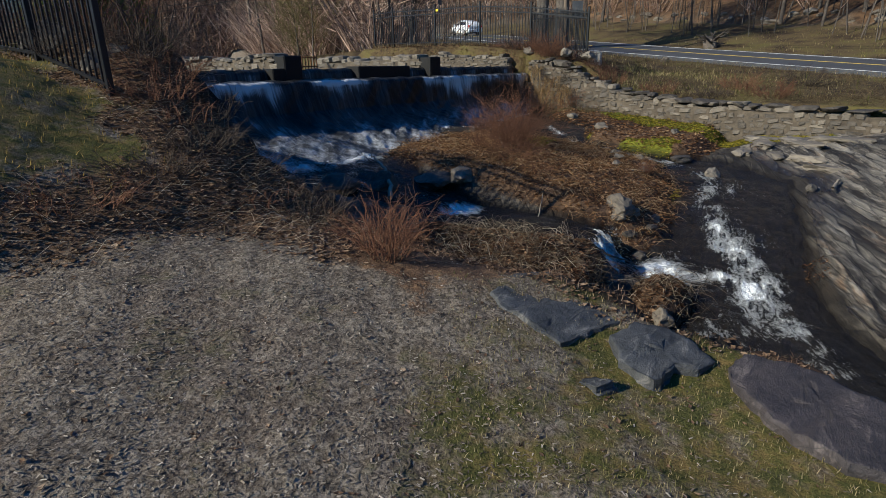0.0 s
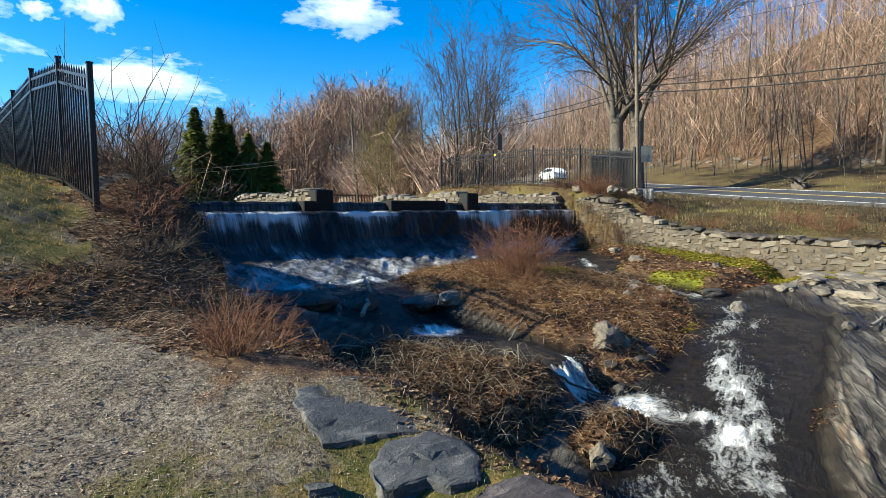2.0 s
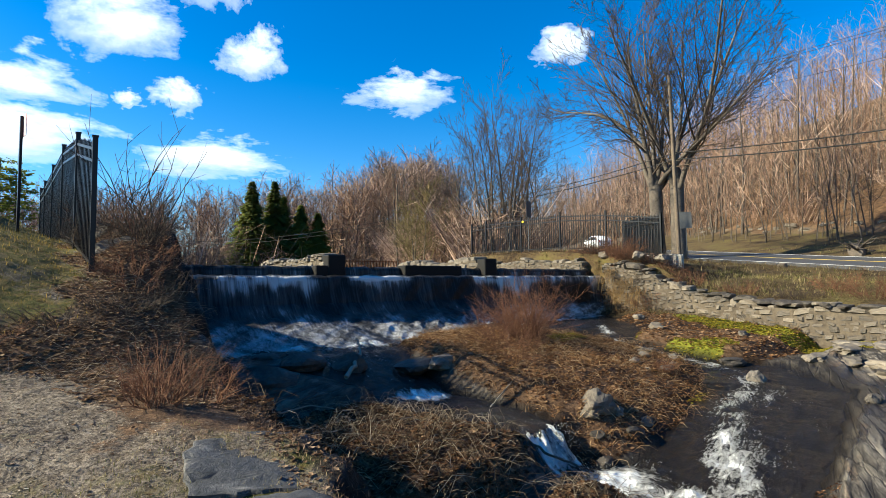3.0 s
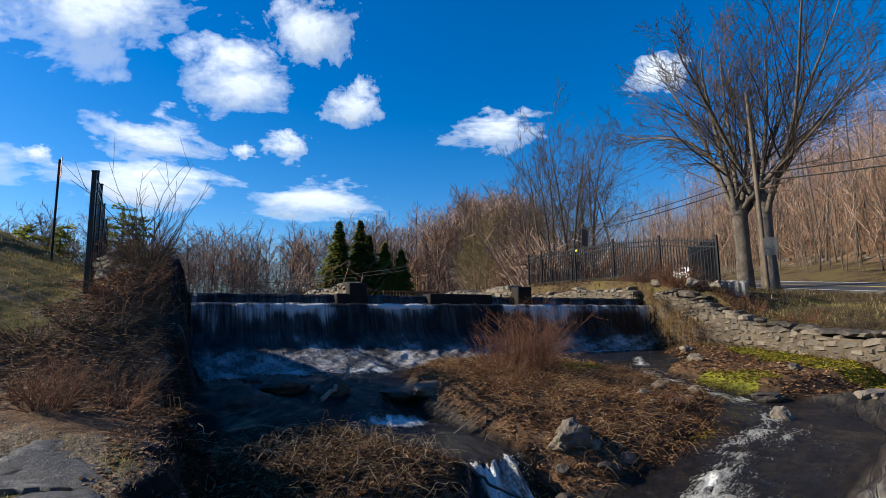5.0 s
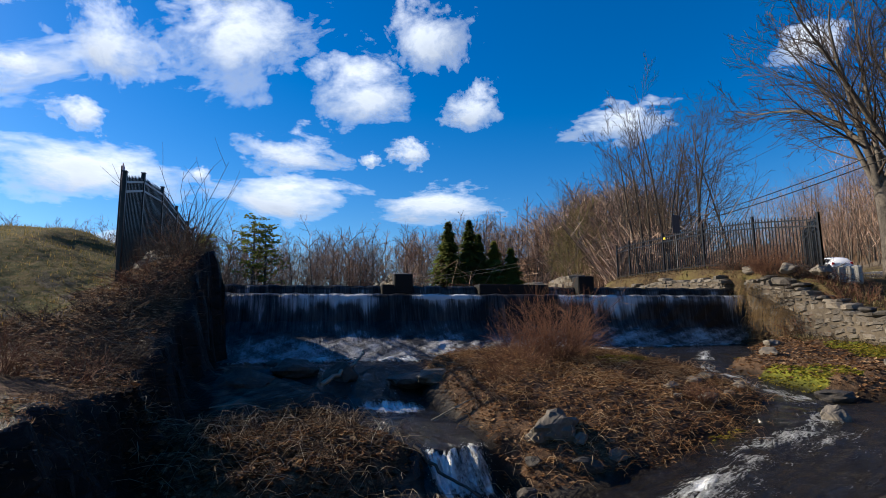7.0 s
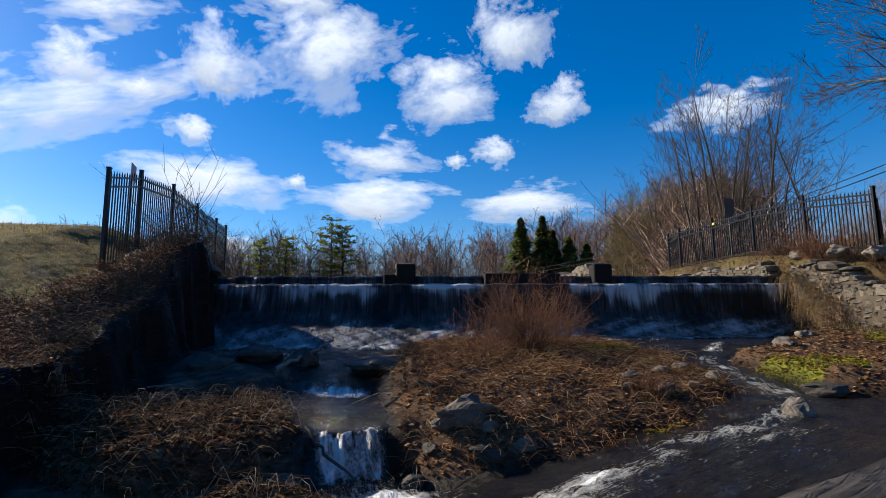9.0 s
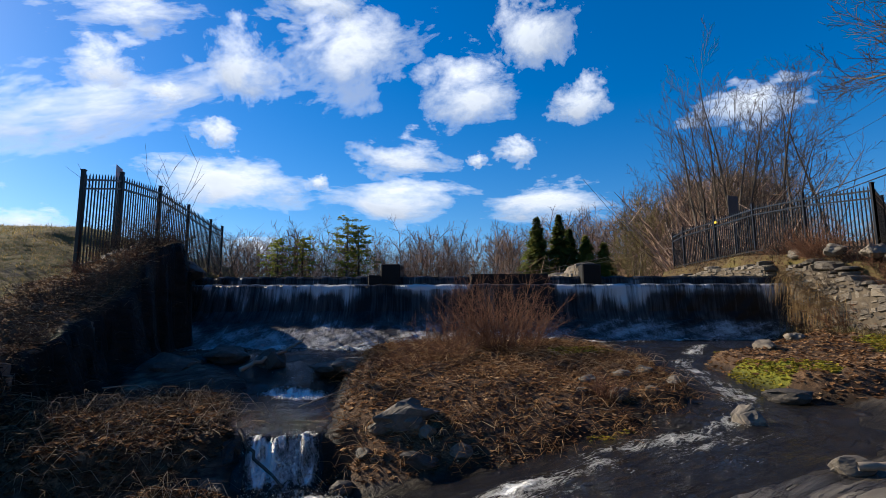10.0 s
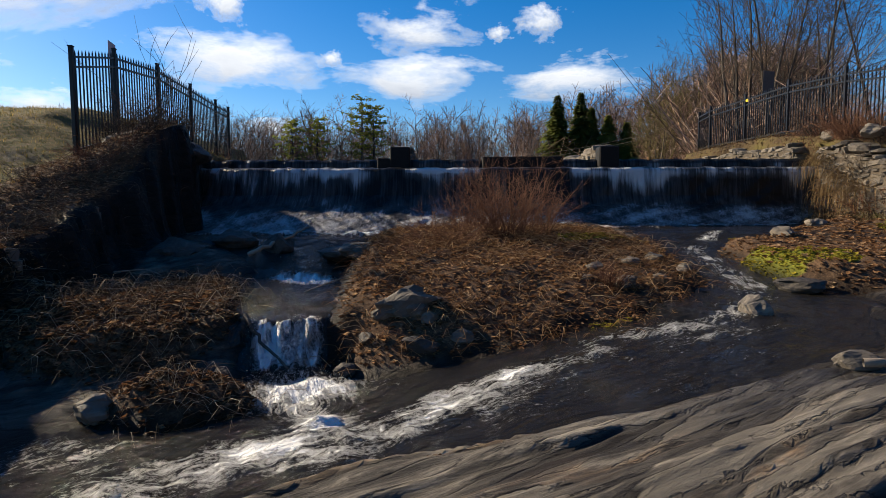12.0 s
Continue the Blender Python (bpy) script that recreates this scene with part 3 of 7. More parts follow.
def build_ground():
    xs, ys = axis(-500, 1.2, 18.8, 52.0, 700, 0.07, 0.9), axis(-300, -3.2, 11.0, 45.0, 900, 0.07, 1.0)
    X, Y = np.meshgrid(xs, ys, indexing="ij")
    Z = land(X, Y)
    nx, ny = X.shape
    v = np.stack([X, Y, Z], -1).reshape(-1, 3)
    i, j = np.meshgrid(np.arange(nx - 1), np.arange(ny - 1), indexing="ij")
    a = i * ny + j
    f = np.stack([a, a + ny, a + ny + 1, a + 1], -1).reshape(-1, 4)
    me = quick_mesh("ground", v, f, True)
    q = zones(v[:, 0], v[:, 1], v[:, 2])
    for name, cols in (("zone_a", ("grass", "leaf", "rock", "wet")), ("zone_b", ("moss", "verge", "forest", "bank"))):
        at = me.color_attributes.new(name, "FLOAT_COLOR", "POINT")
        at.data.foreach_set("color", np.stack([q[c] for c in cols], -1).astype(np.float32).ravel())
    k = Mat("ground_cover", 0.92)
    c = k.coord()
    za, zb = k.attr("zone_a"), k.attr("zone_b")
    g, l, r = k.parts(za.outputs["Color"])[:3]
    mo, ve, fo = k.parts(zb.outputs["Color"])[:3]
    fine, mid, big = k.noise(c, 55, 4, 0.7), k.noise(c, 9, 5, 0.65), k.noise(c, 1.1, 4)
    chips = k.cells(k.mapped(c, (1, 1, 1)), 42)
    mulch = k.ramp(k.math("ADD", k.math("MULTIPLY", fine, 0.55), k.math("MULTIPLY", mid, 0.45)), (0.4, (0.045, 0.036, 0.027)), (0.5, (0.12, 0.097, 0.072)), (0.6, (0.26, 0.22, 0.168)))
    mulch = k.mix(k.step(big, 0.42, 0.62, 0, 0.6), mulch, k.ramp(fine, (0.4, (0.045, 0.032, 0.023)), (0.62, (0.17, 0.125, 0.09))))
    mulch = k.mix(k.step(chips.outputs["Color"], 0.55, 0.9, 0, 0.45), mulch, (0.36, 0.30, 0.23))
    grassy = k.ramp(k.math("ADD", k.math("MULTIPLY", mid, 0.6), k.math("MULTIPLY", big, 0.4)), (0.43, (0.15, 0.098, 0.034)), (0.5, (0.085, 0.069, 0.018)), (0.56, (0.036, 0.042, 0.008)))
    grassy = k.mix(k.step(fine, 0.3, 0.7, 0, 0.5), grassy, (0.155, 0.13, 0.04))
    litter = k.ramp(k.math("ADD", k.math("MULTIPLY", fine, 0.5), k.math("MULTIPLY", mid, 0.5)), (0.36, (0.03, 0.019, 0.012)), (0.5, (0.095, 0.055, 0.03)), (0.62, (0.21, 0.13, 0.072)))
    rc, rh = rock_colours(k, c)
    mossy = k.ramp(mid, (0.3, (0.07, 0.085, 0.01)), (0.7, (0.25, 0.25, 0.025)))
    vergec = k.ramp(k.math("ADD", k.math("MULTIPLY", k.noise(c, 0.5, 5), 0.6), k.math("MULTIPLY", mid, 0.4)), (0.40, (0.028, 0.018, 0.01)), (0.5, (0.085, 0.06, 0.028)), (0.6, (0.1, 0.084, 0.026)))
    fc = k.ramp(k.math("ADD", k.math("MULTIPLY", k.noise(c, 0.12, 5), 0.5), k.math("MULTIPLY", k.noise(c, 1.5, 5, 0.7), 0.5)), (0.4, (0.028, 0.017, 0.01)), (0.5, (0.095, 0.056, 0.029)), (0.62, (0.18, 0.108, 0.055)))
    edge = k.step(mid, 0.3, 0.7, -0.25, 0.25)

    def cut(mask):
        return k.step(k.math("ADD", mask, edge), 0.35, 0.65)

    tuft = k.step(k.math("ADD", k.noise(c, 2.6, 5, 0.65), k.math("MULTIPLY", k.math("SUBTRACT", big, 0.5), 0.8)), 0.36, 0.64, -0.55, 0.45)
    col = k.mix(k.step(k.math("ADD", g, k.math("ADD", edge, tuft)), 0.3, 0.95), mulch, grassy)
    col = k.mix(cut(l), col, litter)
    col = k.mix(cut(r), col, rc)
    col = k.mix(cut(ve), col, vergec)
    col = k.mix(cut(fo), col, fc)
    col = k.mix(cut(mo), col, mossy)
    # Near black for wet ground and for the bank face's painted shade.
    wet_and_shade = k.math("MULTIPLY", za.outputs["Alpha"], 0.94)
    col = k.mix(wet_and_shade, col, (0.006, 0.005, 0.004))
    k.bump(k.math("ADD", k.math("MULTIPLY", fine, 0.5), k.math("ADD", mid, k.math("MULTIPLY", rh, k.math("MULTIPLY", r, 1.2)))), 0.85, 0.04)
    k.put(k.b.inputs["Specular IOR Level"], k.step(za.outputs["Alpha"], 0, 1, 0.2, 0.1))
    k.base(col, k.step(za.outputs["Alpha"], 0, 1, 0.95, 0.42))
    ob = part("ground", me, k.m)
    return tagged(ob, "mulch, dry grass, leaf litter and bare rock round a stream", "ground", kind="structure")


build_ground()


# ---- water ----
def water_material(name, deep):
    k = Mat(name, 0.06)
    c = k.coord()
    foam = k.attr("foam").outputs["Fac"]
    flow = k.attr("flow").outputs["Vector"]
    rip = k.noise(k.mapped(flow, (5.0, 1.6, 1)), 1.6, 6, 0.62, 0.5)
    rip2 = k.noise(c, 14, 4, 0.6)
    strand = k.noise(k.mapped(flow, (9.0, 3.0, 1)), 1.5, 9, 0.7, 0.9)
    speck = k.noise(k.mapped(c, (1, 1, 1)), 26.0, 6, 0.75, 0.4)
    web = k.math("ADD", k.math("MULTIPLY", strand, 0.62), k.math("MULTIPLY", speck, 0.38))
    f = k.step(k.math("ADD", foam, k.math("MULTIPLY", k.math("SUBTRACT", web, 0.5), 2.9)), 0.42, 0.86)
    f = k.math("MULTIPLY", f, k.step(foam, 0.03, 0.15))
    k.base(k.mix(f, deep, (0.74, 0.75, 0.74)), k.step(f, 0, 1, 0.1, 0.6))
    k.b.inputs["IOR"].default_value = 1.33
    k.b.inputs["Specular IOR Level"].default_value = 0.7
    k.bump(k.math("ADD", k.math("MULTIPLY", rip, 0.8), k.math("ADD", k.math("MULTIPLY", rip2, 0.2), k.math("MULTIPLY", f, 0.5))), 1.0, 0.2)
    return k.m


STREAM_WATER = water_material("dark_stream_water", (0.013, 0.011, 0.008))


# broken white water: x, y, how white, half width
RAPIDS = [[(14.2, 7.2, 0.7, 0.24), (13.3, 6.1, 0.95, 0.22), (13.02, 4.8, 0.9, 0.2), (12.88, 3.9, 1.0, 0.22), (12.62, 3.2, 1.15, 0.26), (12.45, 2.75, 1.0, 0.24)],
          [(12.4, 2.8, 1.0, 0.26), (11.9, 2.5, 1.05, 0.3), (11.2, 2.36, 1.15, 0.32), (10.3, 2.02, 1.15, 0.32), (9.6, 1.74, 1.1, 0.32), (9.15, 1.38, 1.05, 0.3), (8.75, 1.08, 1.35, 0.4), (8.0, 0.86, 1.4, 0.42),
           (7.4, 0.72, 1.2, 0.38), (6.9, 0.45, 1.0, 0.38), (6.3, -0.1, 0.7, 0.4)],
          [(12.2, 2.02, 0.75, 0.2), (11.4, 1.86, 0.7, 0.18), (10.6, 1.62, 0.65, 0.18), (9.9, 1.4, 0.6, 0.16)],
          [(7.9, 1.9, 1.3, 0.42), (8.12, 1.5, 1.1, 0.34), (8.3, 1.05, 1.1, 0.32)]]


def build_stream():
    xs, ys = np.arange(3.6, 17.4, 0.042), np.arange(-3.2, 10.1, 0.042)
    X, Y = np.meshgrid(xs, ys, indexing="ij")
    flat_y = Y
    Y = Y + 0.09 * (wobble(X, Y * 0.4, 0.42, 3.0) + 0.6 * wobble(X, Y * 0.4, 0.17, 1.0)) * ss(2.2, 2.5, Y) * ss(3.6, 3.1, Y)
    za, wa, da, ra = along(X, Y, LEFT_RUN)
    zb, wb, db, rb = along(X, Y, RIGHT_RUN)
    left = da / wa < db / wb
    W = water_level(X, Y)
    run = np.where(left, ra, rb)
    d = np.where(left, da, -db)
    eps = 0.08
    slope = np.hypot(water_level(X + eps, Y) - W, water_level(X, Y + eps) - W) / eps
    patch = lattice(X * 2.3, Y * 2.3) + 0.6 * lattice(X * 5.1 + 7, Y * 5.1)
    foam = np.where(left & (Y < 4.0), (0.78 + 0.3 * lattice(X * 5.0, Y * 1.2) + 0.22 * lattice(X * 19.0, Y * 9)) * ss(0.2, 0.45, slope) * ss(1.1, 0.6, da / wa), 0.0)
    for line in RAPIDS:
        strong, wide, far, _ = along(X + 0.09 * lattice(X * 1.9, Y * 1.9 + 9), Y + 0.09 * lattice(X * 1.9 + 30, Y * 1.9), line)
        foam = np.maximum(foam, (0.58 * strong + 0.36 * patch) * ss(1.7, 0.0, far / wide))
    foam = np.maximum(foam, np.clip(1.25 - np.hypot((X - 7.88) / 0.82, (Y - 2.12) / 0.6), 0, 1) * (0.9 + 0.3 * patch))
    foam = np.maximum(foam, 0.34 * (1 + 0.6 * patch) * ss(5.2, 5.9, X) * ss(8.6, 7.6, X) * ss(0.1, 0.6, Y) * ss(1.6, 1.1, Y))
    foam = np.maximum(foam, (0.3 + 0.2 * patch) * ss(8.8, 9.4, X) * ss(12.4, 11.6, X) * ss(1.1, 0.3, db / wb))
    foam = np.maximum(foam, (1.0 + 0.25 * patch) * ss(1.0, 0.2, np.hypot((X - 7.05) / 0.8, (Y - 5.12) / 0.42)))
    foot = 10.1 - 2.3 * np.interp(X, (5.0, 8.0, 12.5, 16.0, 18.0), (1.06, 0.94, 0.5, 0.24, 0.16))
    foam = np.maximum(foam, (0.62 + 0.3 * patch) * ss(-0.55, -0.1, Y - foot))
    foam = np.maximum(foam, (0.34 + 0.22 * patch) * left * ss(5.5, 5.8, Y) * ss(7.6, 6.8, Y) * ss(1.1, 0.4, da / wa))
    foam = np.clip(foam, 0, 1)
    lift = 0.05 * foam * (lattice(X * 4.3, Y * 4.3) + 0.8 * lattice(X * 9.7, Y * 9.7 + 20)) + 0.014 * lattice(X * 3.1, Y * 3.1 + 40)
    Z = W + lift + 0.03 * foam
    Y = flat_y
    outer = np.interp(X, (4.0, 5.5, 6.6, 7.6, 8.6, 9.6, 10.6, 12.0, 13.6, 14.6, 17.0), (-5.0, -2.0, -0.5, 0.12, 0.5, 0.66, 0.95, 1.35, 2.1, 2.7, 3.2))
    keep = (W > land(X, Y) - 0.12) & (outer - Y < 0.4)
    nx, ny = X.shape
    i, j = np.meshgrid(np.arange(nx - 1), np.arange(ny - 1), indexing="ij")
    k = keep[:-1, :-1] | keep[1:, :-1] | keep[:-1, 1:] | keep[1:, 1:]
    a = (i * ny + j)[k]
    f = np.stack([a, a + ny, a + ny + 1, a + 1], -1)
    me = quick_mesh("stream_water", np.stack([X, Y, Z], -1).reshape(-1, 3), f, True)
    me.attributes.new("foam", "FLOAT", "POINT").data.foreach_set("value", foam.astype(np.float32).ravel())
    fl = np.stack([d, run * 1.0, np.zeros_like(d)], -1)
    me.attributes.new("flow", "FLOAT_VECTOR", "POINT").data.foreach_set("vector", fl.astype(np.float32).ravel())
    tagged(part("stream_water", me, STREAM_WATER), "dark stream water with white foam in the rapids", "water", kind="structure")


build_stream()

POND_Z = 1.63


def build_pond():
    bm = bmesh.new()
    vs = [bm.verts.new(p) for p in ((-60, 10.72, POND_Z), (18.4, 10.72, POND_Z), (75, 40, POND_Z), (75, 72, POND_Z), (-60, 72, POND_Z))]
    bm.faces.new(vs)
    k = Mat("pond_water", 0.08)
    c = k.coord()
    k.base((0.012, 0.018, 0.022))
    k.bump(k.noise(c, 2.2, 5, 0.6), 0.15, 0.05)
    tagged(part("pond_water", bm, k.m), "still dark pond water above the dam", "water", kind="structure")


build_pond()

# ---- dam ----
DAM_L, DAM_R = 2.9, 18.2
# outline of the face: y, z
FACE = [(10.78, 1.60), (10.70, 1.56), (10.66, 1.36), (10.20, 1.36), (10.10, 1.33), (10.0, 1.05), (9.86, 0.72), (9.56, 0.47), (9.05, 0.24), (8.4, 0.03), (7.8, -0.11), (7.7, -0.3)]


def base_lift(x):
    """The bed at the foot rises towards the right end."""
    return 0.1 * ss(8.5, 12.0, x)


def toe(x, y):
    """The face runs out less and less towards the right bank."""
    y = np.asarray(y, float)
    return np.where(y < 10.1, 10.1 - (10.1 - y) * np.interp(x, (5.0, 8.0, 12.5, 16.0, 18.0), (1.06, 0.94, 0.5, 0.24, 0.16)), y)


def build_dam():
    dam = thing("dam", pose(0, 0, 0), "low stepped masonry dam with water spilling over it", "dam", kind="structure")
    xs = np.arange(DAM_L, DAM_R + 0.01, 0.15)
    prof = FACE + [(7.7, -1.2), (12.2, -1.2), (12.2, 1.60)]
    v, n = [], len(prof)
    for x in xs:
        for y, z in prof:
            v.append((x, float(toe(x, y)) + 0.03 * noise.noise((x * 1.3, z * 2, 3.0)), z + (base_lift(x) * ss(0.7, 0.0, z) if -1 < z < 0.7 else 0) + 0.015 * noise.noise((x * 2.1, y, z))))
    f = [(i * n + k, (i + 1) * n + k, (i + 1) * n + (k + 1) % n, i * n + (k + 1) % n) for i in range(len(xs) - 1) for k in range(n)]
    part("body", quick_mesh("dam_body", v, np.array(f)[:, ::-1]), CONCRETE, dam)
    return dam


dam = build_dam()


def fall_material():
    """Thin sliding water over dark stone: hanging strands above, torn flecks of froth below."""
    k = Mat("falling_water", 0.25)
    flow = k.attr("flow").outputs["Vector"]
    foam = k.attr("foam").outputs["Fac"]
    strand = k.noise(k.mapped(flow, (16.0, 0.5, 1)), 1.0, 8, 0.74, 0.2)
    strand = k.math("ADD", k.math("MULTIPLY", strand, 0.6), k.math("MULTIPLY", k.noise(k.mapped(flow, (4.5, 0.45, 1)), 1.0, 6, 0.7, 0.5), 0.4))
    broad = k.noise(k.mapped(flow, (1.3, 0.25, 1)), 1.0, 3, 0.6)
    fleck = k.noise(k.mapped(flow, (13.0, 6.0, 1)), 1.7, 9, 0.8, 0.9)
    level = k.t.nodes.new("ShaderNodeSeparateXYZ")
    k.put(level.inputs[0], flow)
    drops = k.mix(k.math("MULTIPLY", level.outputs[2], 0.75), strand, fleck)
    total = k.math("ADD", k.math("ADD", k.math("MULTIPLY", foam, 0.7), k.math("MULTIPLY", k.math("SUBTRACT", drops, 0.5), 1.9)), k.math("MULTIPLY", k.math("SUBTRACT", broad, 0.5), 1.3))
    f = k.step(total, 0.30, 0.68)
    veil = k.step(total, 0.02, 0.45, 0.0, 0.14)
    f = k.math("MAXIMUM", f, veil)
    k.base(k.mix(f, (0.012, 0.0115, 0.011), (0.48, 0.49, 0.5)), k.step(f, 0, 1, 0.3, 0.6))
    k.b.inputs["Specular IOR Level"].default_value = 0.09
    k.bump(k.math("ADD", drops, f), 0.6, 0.03)
    return k.m


FALLING = fall_material()


def build_falls(x0, x1, name="water_curtain"):
    """A sheet of water a little proud of the dam's face."""
    ys, zs = np.array([p[0] for p in FACE]), np.array([p[1] for p in FACE])
    s = np.concatenate([[0], np.cumsum(np.hypot(np.diff(ys), np.diff(zs)))])
    t = np.arange(0, s[-1], 0.035)
    py, pz = np.interp(t, s, ys), np.interp(t, s, zs)
    xs = np.arange(x0, x1, 0.05)
    X, T = np.meshgrid(xs, t, indexing="ij")
    Y, Z = np.interp(T, s, ys), np.interp(T, s, zs)
    dy, dz = np.gradient(py, t), np.gradient(pz, t)
    ln = np.hypot(dy, dz)
    ny, nz = np.interp(T, t, dz / ln), np.interp(T, t, -dy / ln)
    low = ss(1.4, 2.8, T)
    jut = 0.05 + 0.02 * wobble(X, T, 0.5, 1.0) + low * 0.014 * (wobble(X * 1.3, T * 0.6, 0.42, 3.0) + wobble(X + 0.3 * np.sin(T * 5), T * 0.7, 0.19, 4.0))
    Y, Z = toe(X, Y) + ny * jut, Z + nz * jut + base_lift(X) * ss(0.7, 0.0, Z)
    gate = 1 - 0.75 * ss(9.9, 10.2, X) * ss(12.2, 11.9, X) - 0.6 * ss(7.3, 7.6, X) * ss(8.4, 8.1, X)
    reach = s[4] + 0.35 + 1.1 * np.clip(0.25 + 0.6 * lattice(X * 0.8, X * 0 + 7) + 0.45 * lattice(X * 4.1, X * 0 + 1), 0, 1)
    rim = ss(0.13, 0.03, np.abs(T - (s[4] + 0.02)))
    foam = 0.12 + 0.0 * T
    foam = np.maximum(foam, (0.66 + 0.34 * lattice(X * 0.9, X * 0 + 2) + 0.4 * lattice(X * 5.3, T * 9)) * rim * gate)
    foam = np.maximum(foam, (0.68 + 0.24 * lattice(X * 1.1, X * 0 + 5)) * ss(s[4], s[4] + 0.06, T) * ss(reach, s[4] + 0.05, T) * gate)
    foam = np.maximum(foam, (0.3 + 0.2 * lattice(X * 7.0, X * 0 + 4)) * ss(s[1], s[1] + 0.05, T) * ss(s[2] + 0.1, s[2], T) * gate)
    foam = np.maximum(foam, 0.16 + (0.52 - 0.12 * ss(9.5, 12.5, X)) * low + 0.18 * low * wobble(X, T, 0.8, 3.0) + 0.08 * low * wobble(X, T, 0.27, 6.0))
    foam = np.maximum(foam, (0.86 + 0.3 * wobble(X, T, 0.5, 2.0)) * ss(s[-1] - 0.36, s[-1] - 0.22, T))
    n = X.shape[1]
    i, j = np.meshgrid(np.arange(X.shape[0] - 1), np.arange(n - 1), indexing="ij")
    a = (i * n + j).ravel()
    me = quick_mesh(name, np.stack([X, Y, Z], -1).reshape(-1, 3), np.stack([a, a + 1, a + n + 1, a + n], -1), True)
    me.attributes.new("foam", "FLOAT", "POINT").data.foreach_set("value", foam.astype(np.float32).ravel())
    me.attributes.new("flow", "FLOAT_VECTOR", "POINT").data.foreach_set("vector", np.stack([X, T, low], -1).astype(np.float32).ravel())
    return part(name, me, FALLING, dam, "white strands of falling water over dark masonry")


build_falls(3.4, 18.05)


def froth_material():
    k = Mat("white_froth", 0.5)
    k.base(k.mix(k.step(k.noise(k.coord(), 6.0, 3), 0.35, 0.65), (0.78, 0.8, 0.8), (0.92, 0.92, 0.9)))
    let_light_through(k.m, 0.45)
    return k.m


FROTH = froth_material()


def spray(points, sizes, seed, label):
    """Loose drops and clots of thrown water."""
    rng = np.random.default_rng(seed)
    v = np.array([(1, 0, 0), (-1, 0, 0), (0, 1, 0), (0, -1, 0), (0, 0, 1.3), (0, 0, -1.3)]) * 0.5
    f = np.array([(0, 2, 4), (2, 1, 4), (1, 3, 4), (3, 0, 4), (2, 0, 5), (1, 2, 5), (3, 1, 5), (0, 3, 5)])
    n = len(points)
    size = sizes[0] + (sizes[1] - sizes[0]) * rng.uniform(size=n) ** 2.5
    v, f = spread(v, f, poses(points, rng.uniform(0, 6.28, n), size, rng.normal(0, 0.5, n)))
    tagged(part("spray", quick_mesh("spray", v, f, True), FROTH), label, "spray", kind="stuff")


def build_spray():
    rng = np.random.default_rng(41)
    # thrown off the lip of the second fall: a wide plume and a thin strand beside it
    sets = []
    for x, wide, n in ((7.62, 0.08, 320), (7.78, 0.04, 100), (7.13, 0.03, 100)):
        t = rng.uniform(0, 1, n)
        sets.append(np.stack([x + rng.normal(0, wide, n) * (0.7 + 0.7 * t), 2.93 - 0.42 * t + rng.normal(0, 0.035, n), -0.72 + 0.16 * t - 0.72 * t * t + rng.normal(0, 0.02, n)], -1))
    spray(np.concatenate(sets), (0.002, 0.007), 1, "white water thrown off the lip of the small fall")
    n = 500
    a, r = rng.uniform(0, 6.28, n), np.sqrt(rng.uniform(0, 1, n))
    x, y = 7.75 + 0.5 * r * np.cos(a), 2.25 + 0.3 * r * np.sin(a)
    spray(np.stack([x, y, water_level(x, y) + 0.04 + rng.exponential(0.03, n)], -1), (0.002, 0.007), 2, "white splashes where the fall strikes the pool")
    x = rng.uniform(3.9, 18.0, 2400)
    busy = np.clip(0.5 + lattice(x * 1.3, x * 0 + 3), 0.1, 1)
    spray(np.stack([x, toe(x, 7.85) + rng.normal(0, 0.1, 2400), -0.08 + base_lift(x) + rng.exponential(0.05, 2400) * busy], -1), (0.003, 0.014), 4, "white splashes along the foot of the dam")


build_spray()


# ---- masonry walls ----
def stone_mesh(seed):
    """A rough squared stone, one unit in size, of few faces."""
    bm = bmesh.new()
    bmesh.ops.create_cube(bm, size=1.0)
    bmesh.ops.bevel(bm, geom=bm.edges[:], offset=0.2, segments=1, affect="EDGES")
    rng = random.Random(seed)
    skew = [rng.uniform(-0.12, 0.12) for _ in range(3)]
    for v in bm.verts:
        x, y, z = v.co
        v.co = Vector((x + skew[0] * z, y, z * (1 + skew[1] * x * 1.5) + skew[2] * x * 0.5)) + Vector((rng.uniform(-1, 1), rng.uniform(-1, 1), rng.uniform(-1, 1))) * 0.075
    return mesh_of("stone", bm)


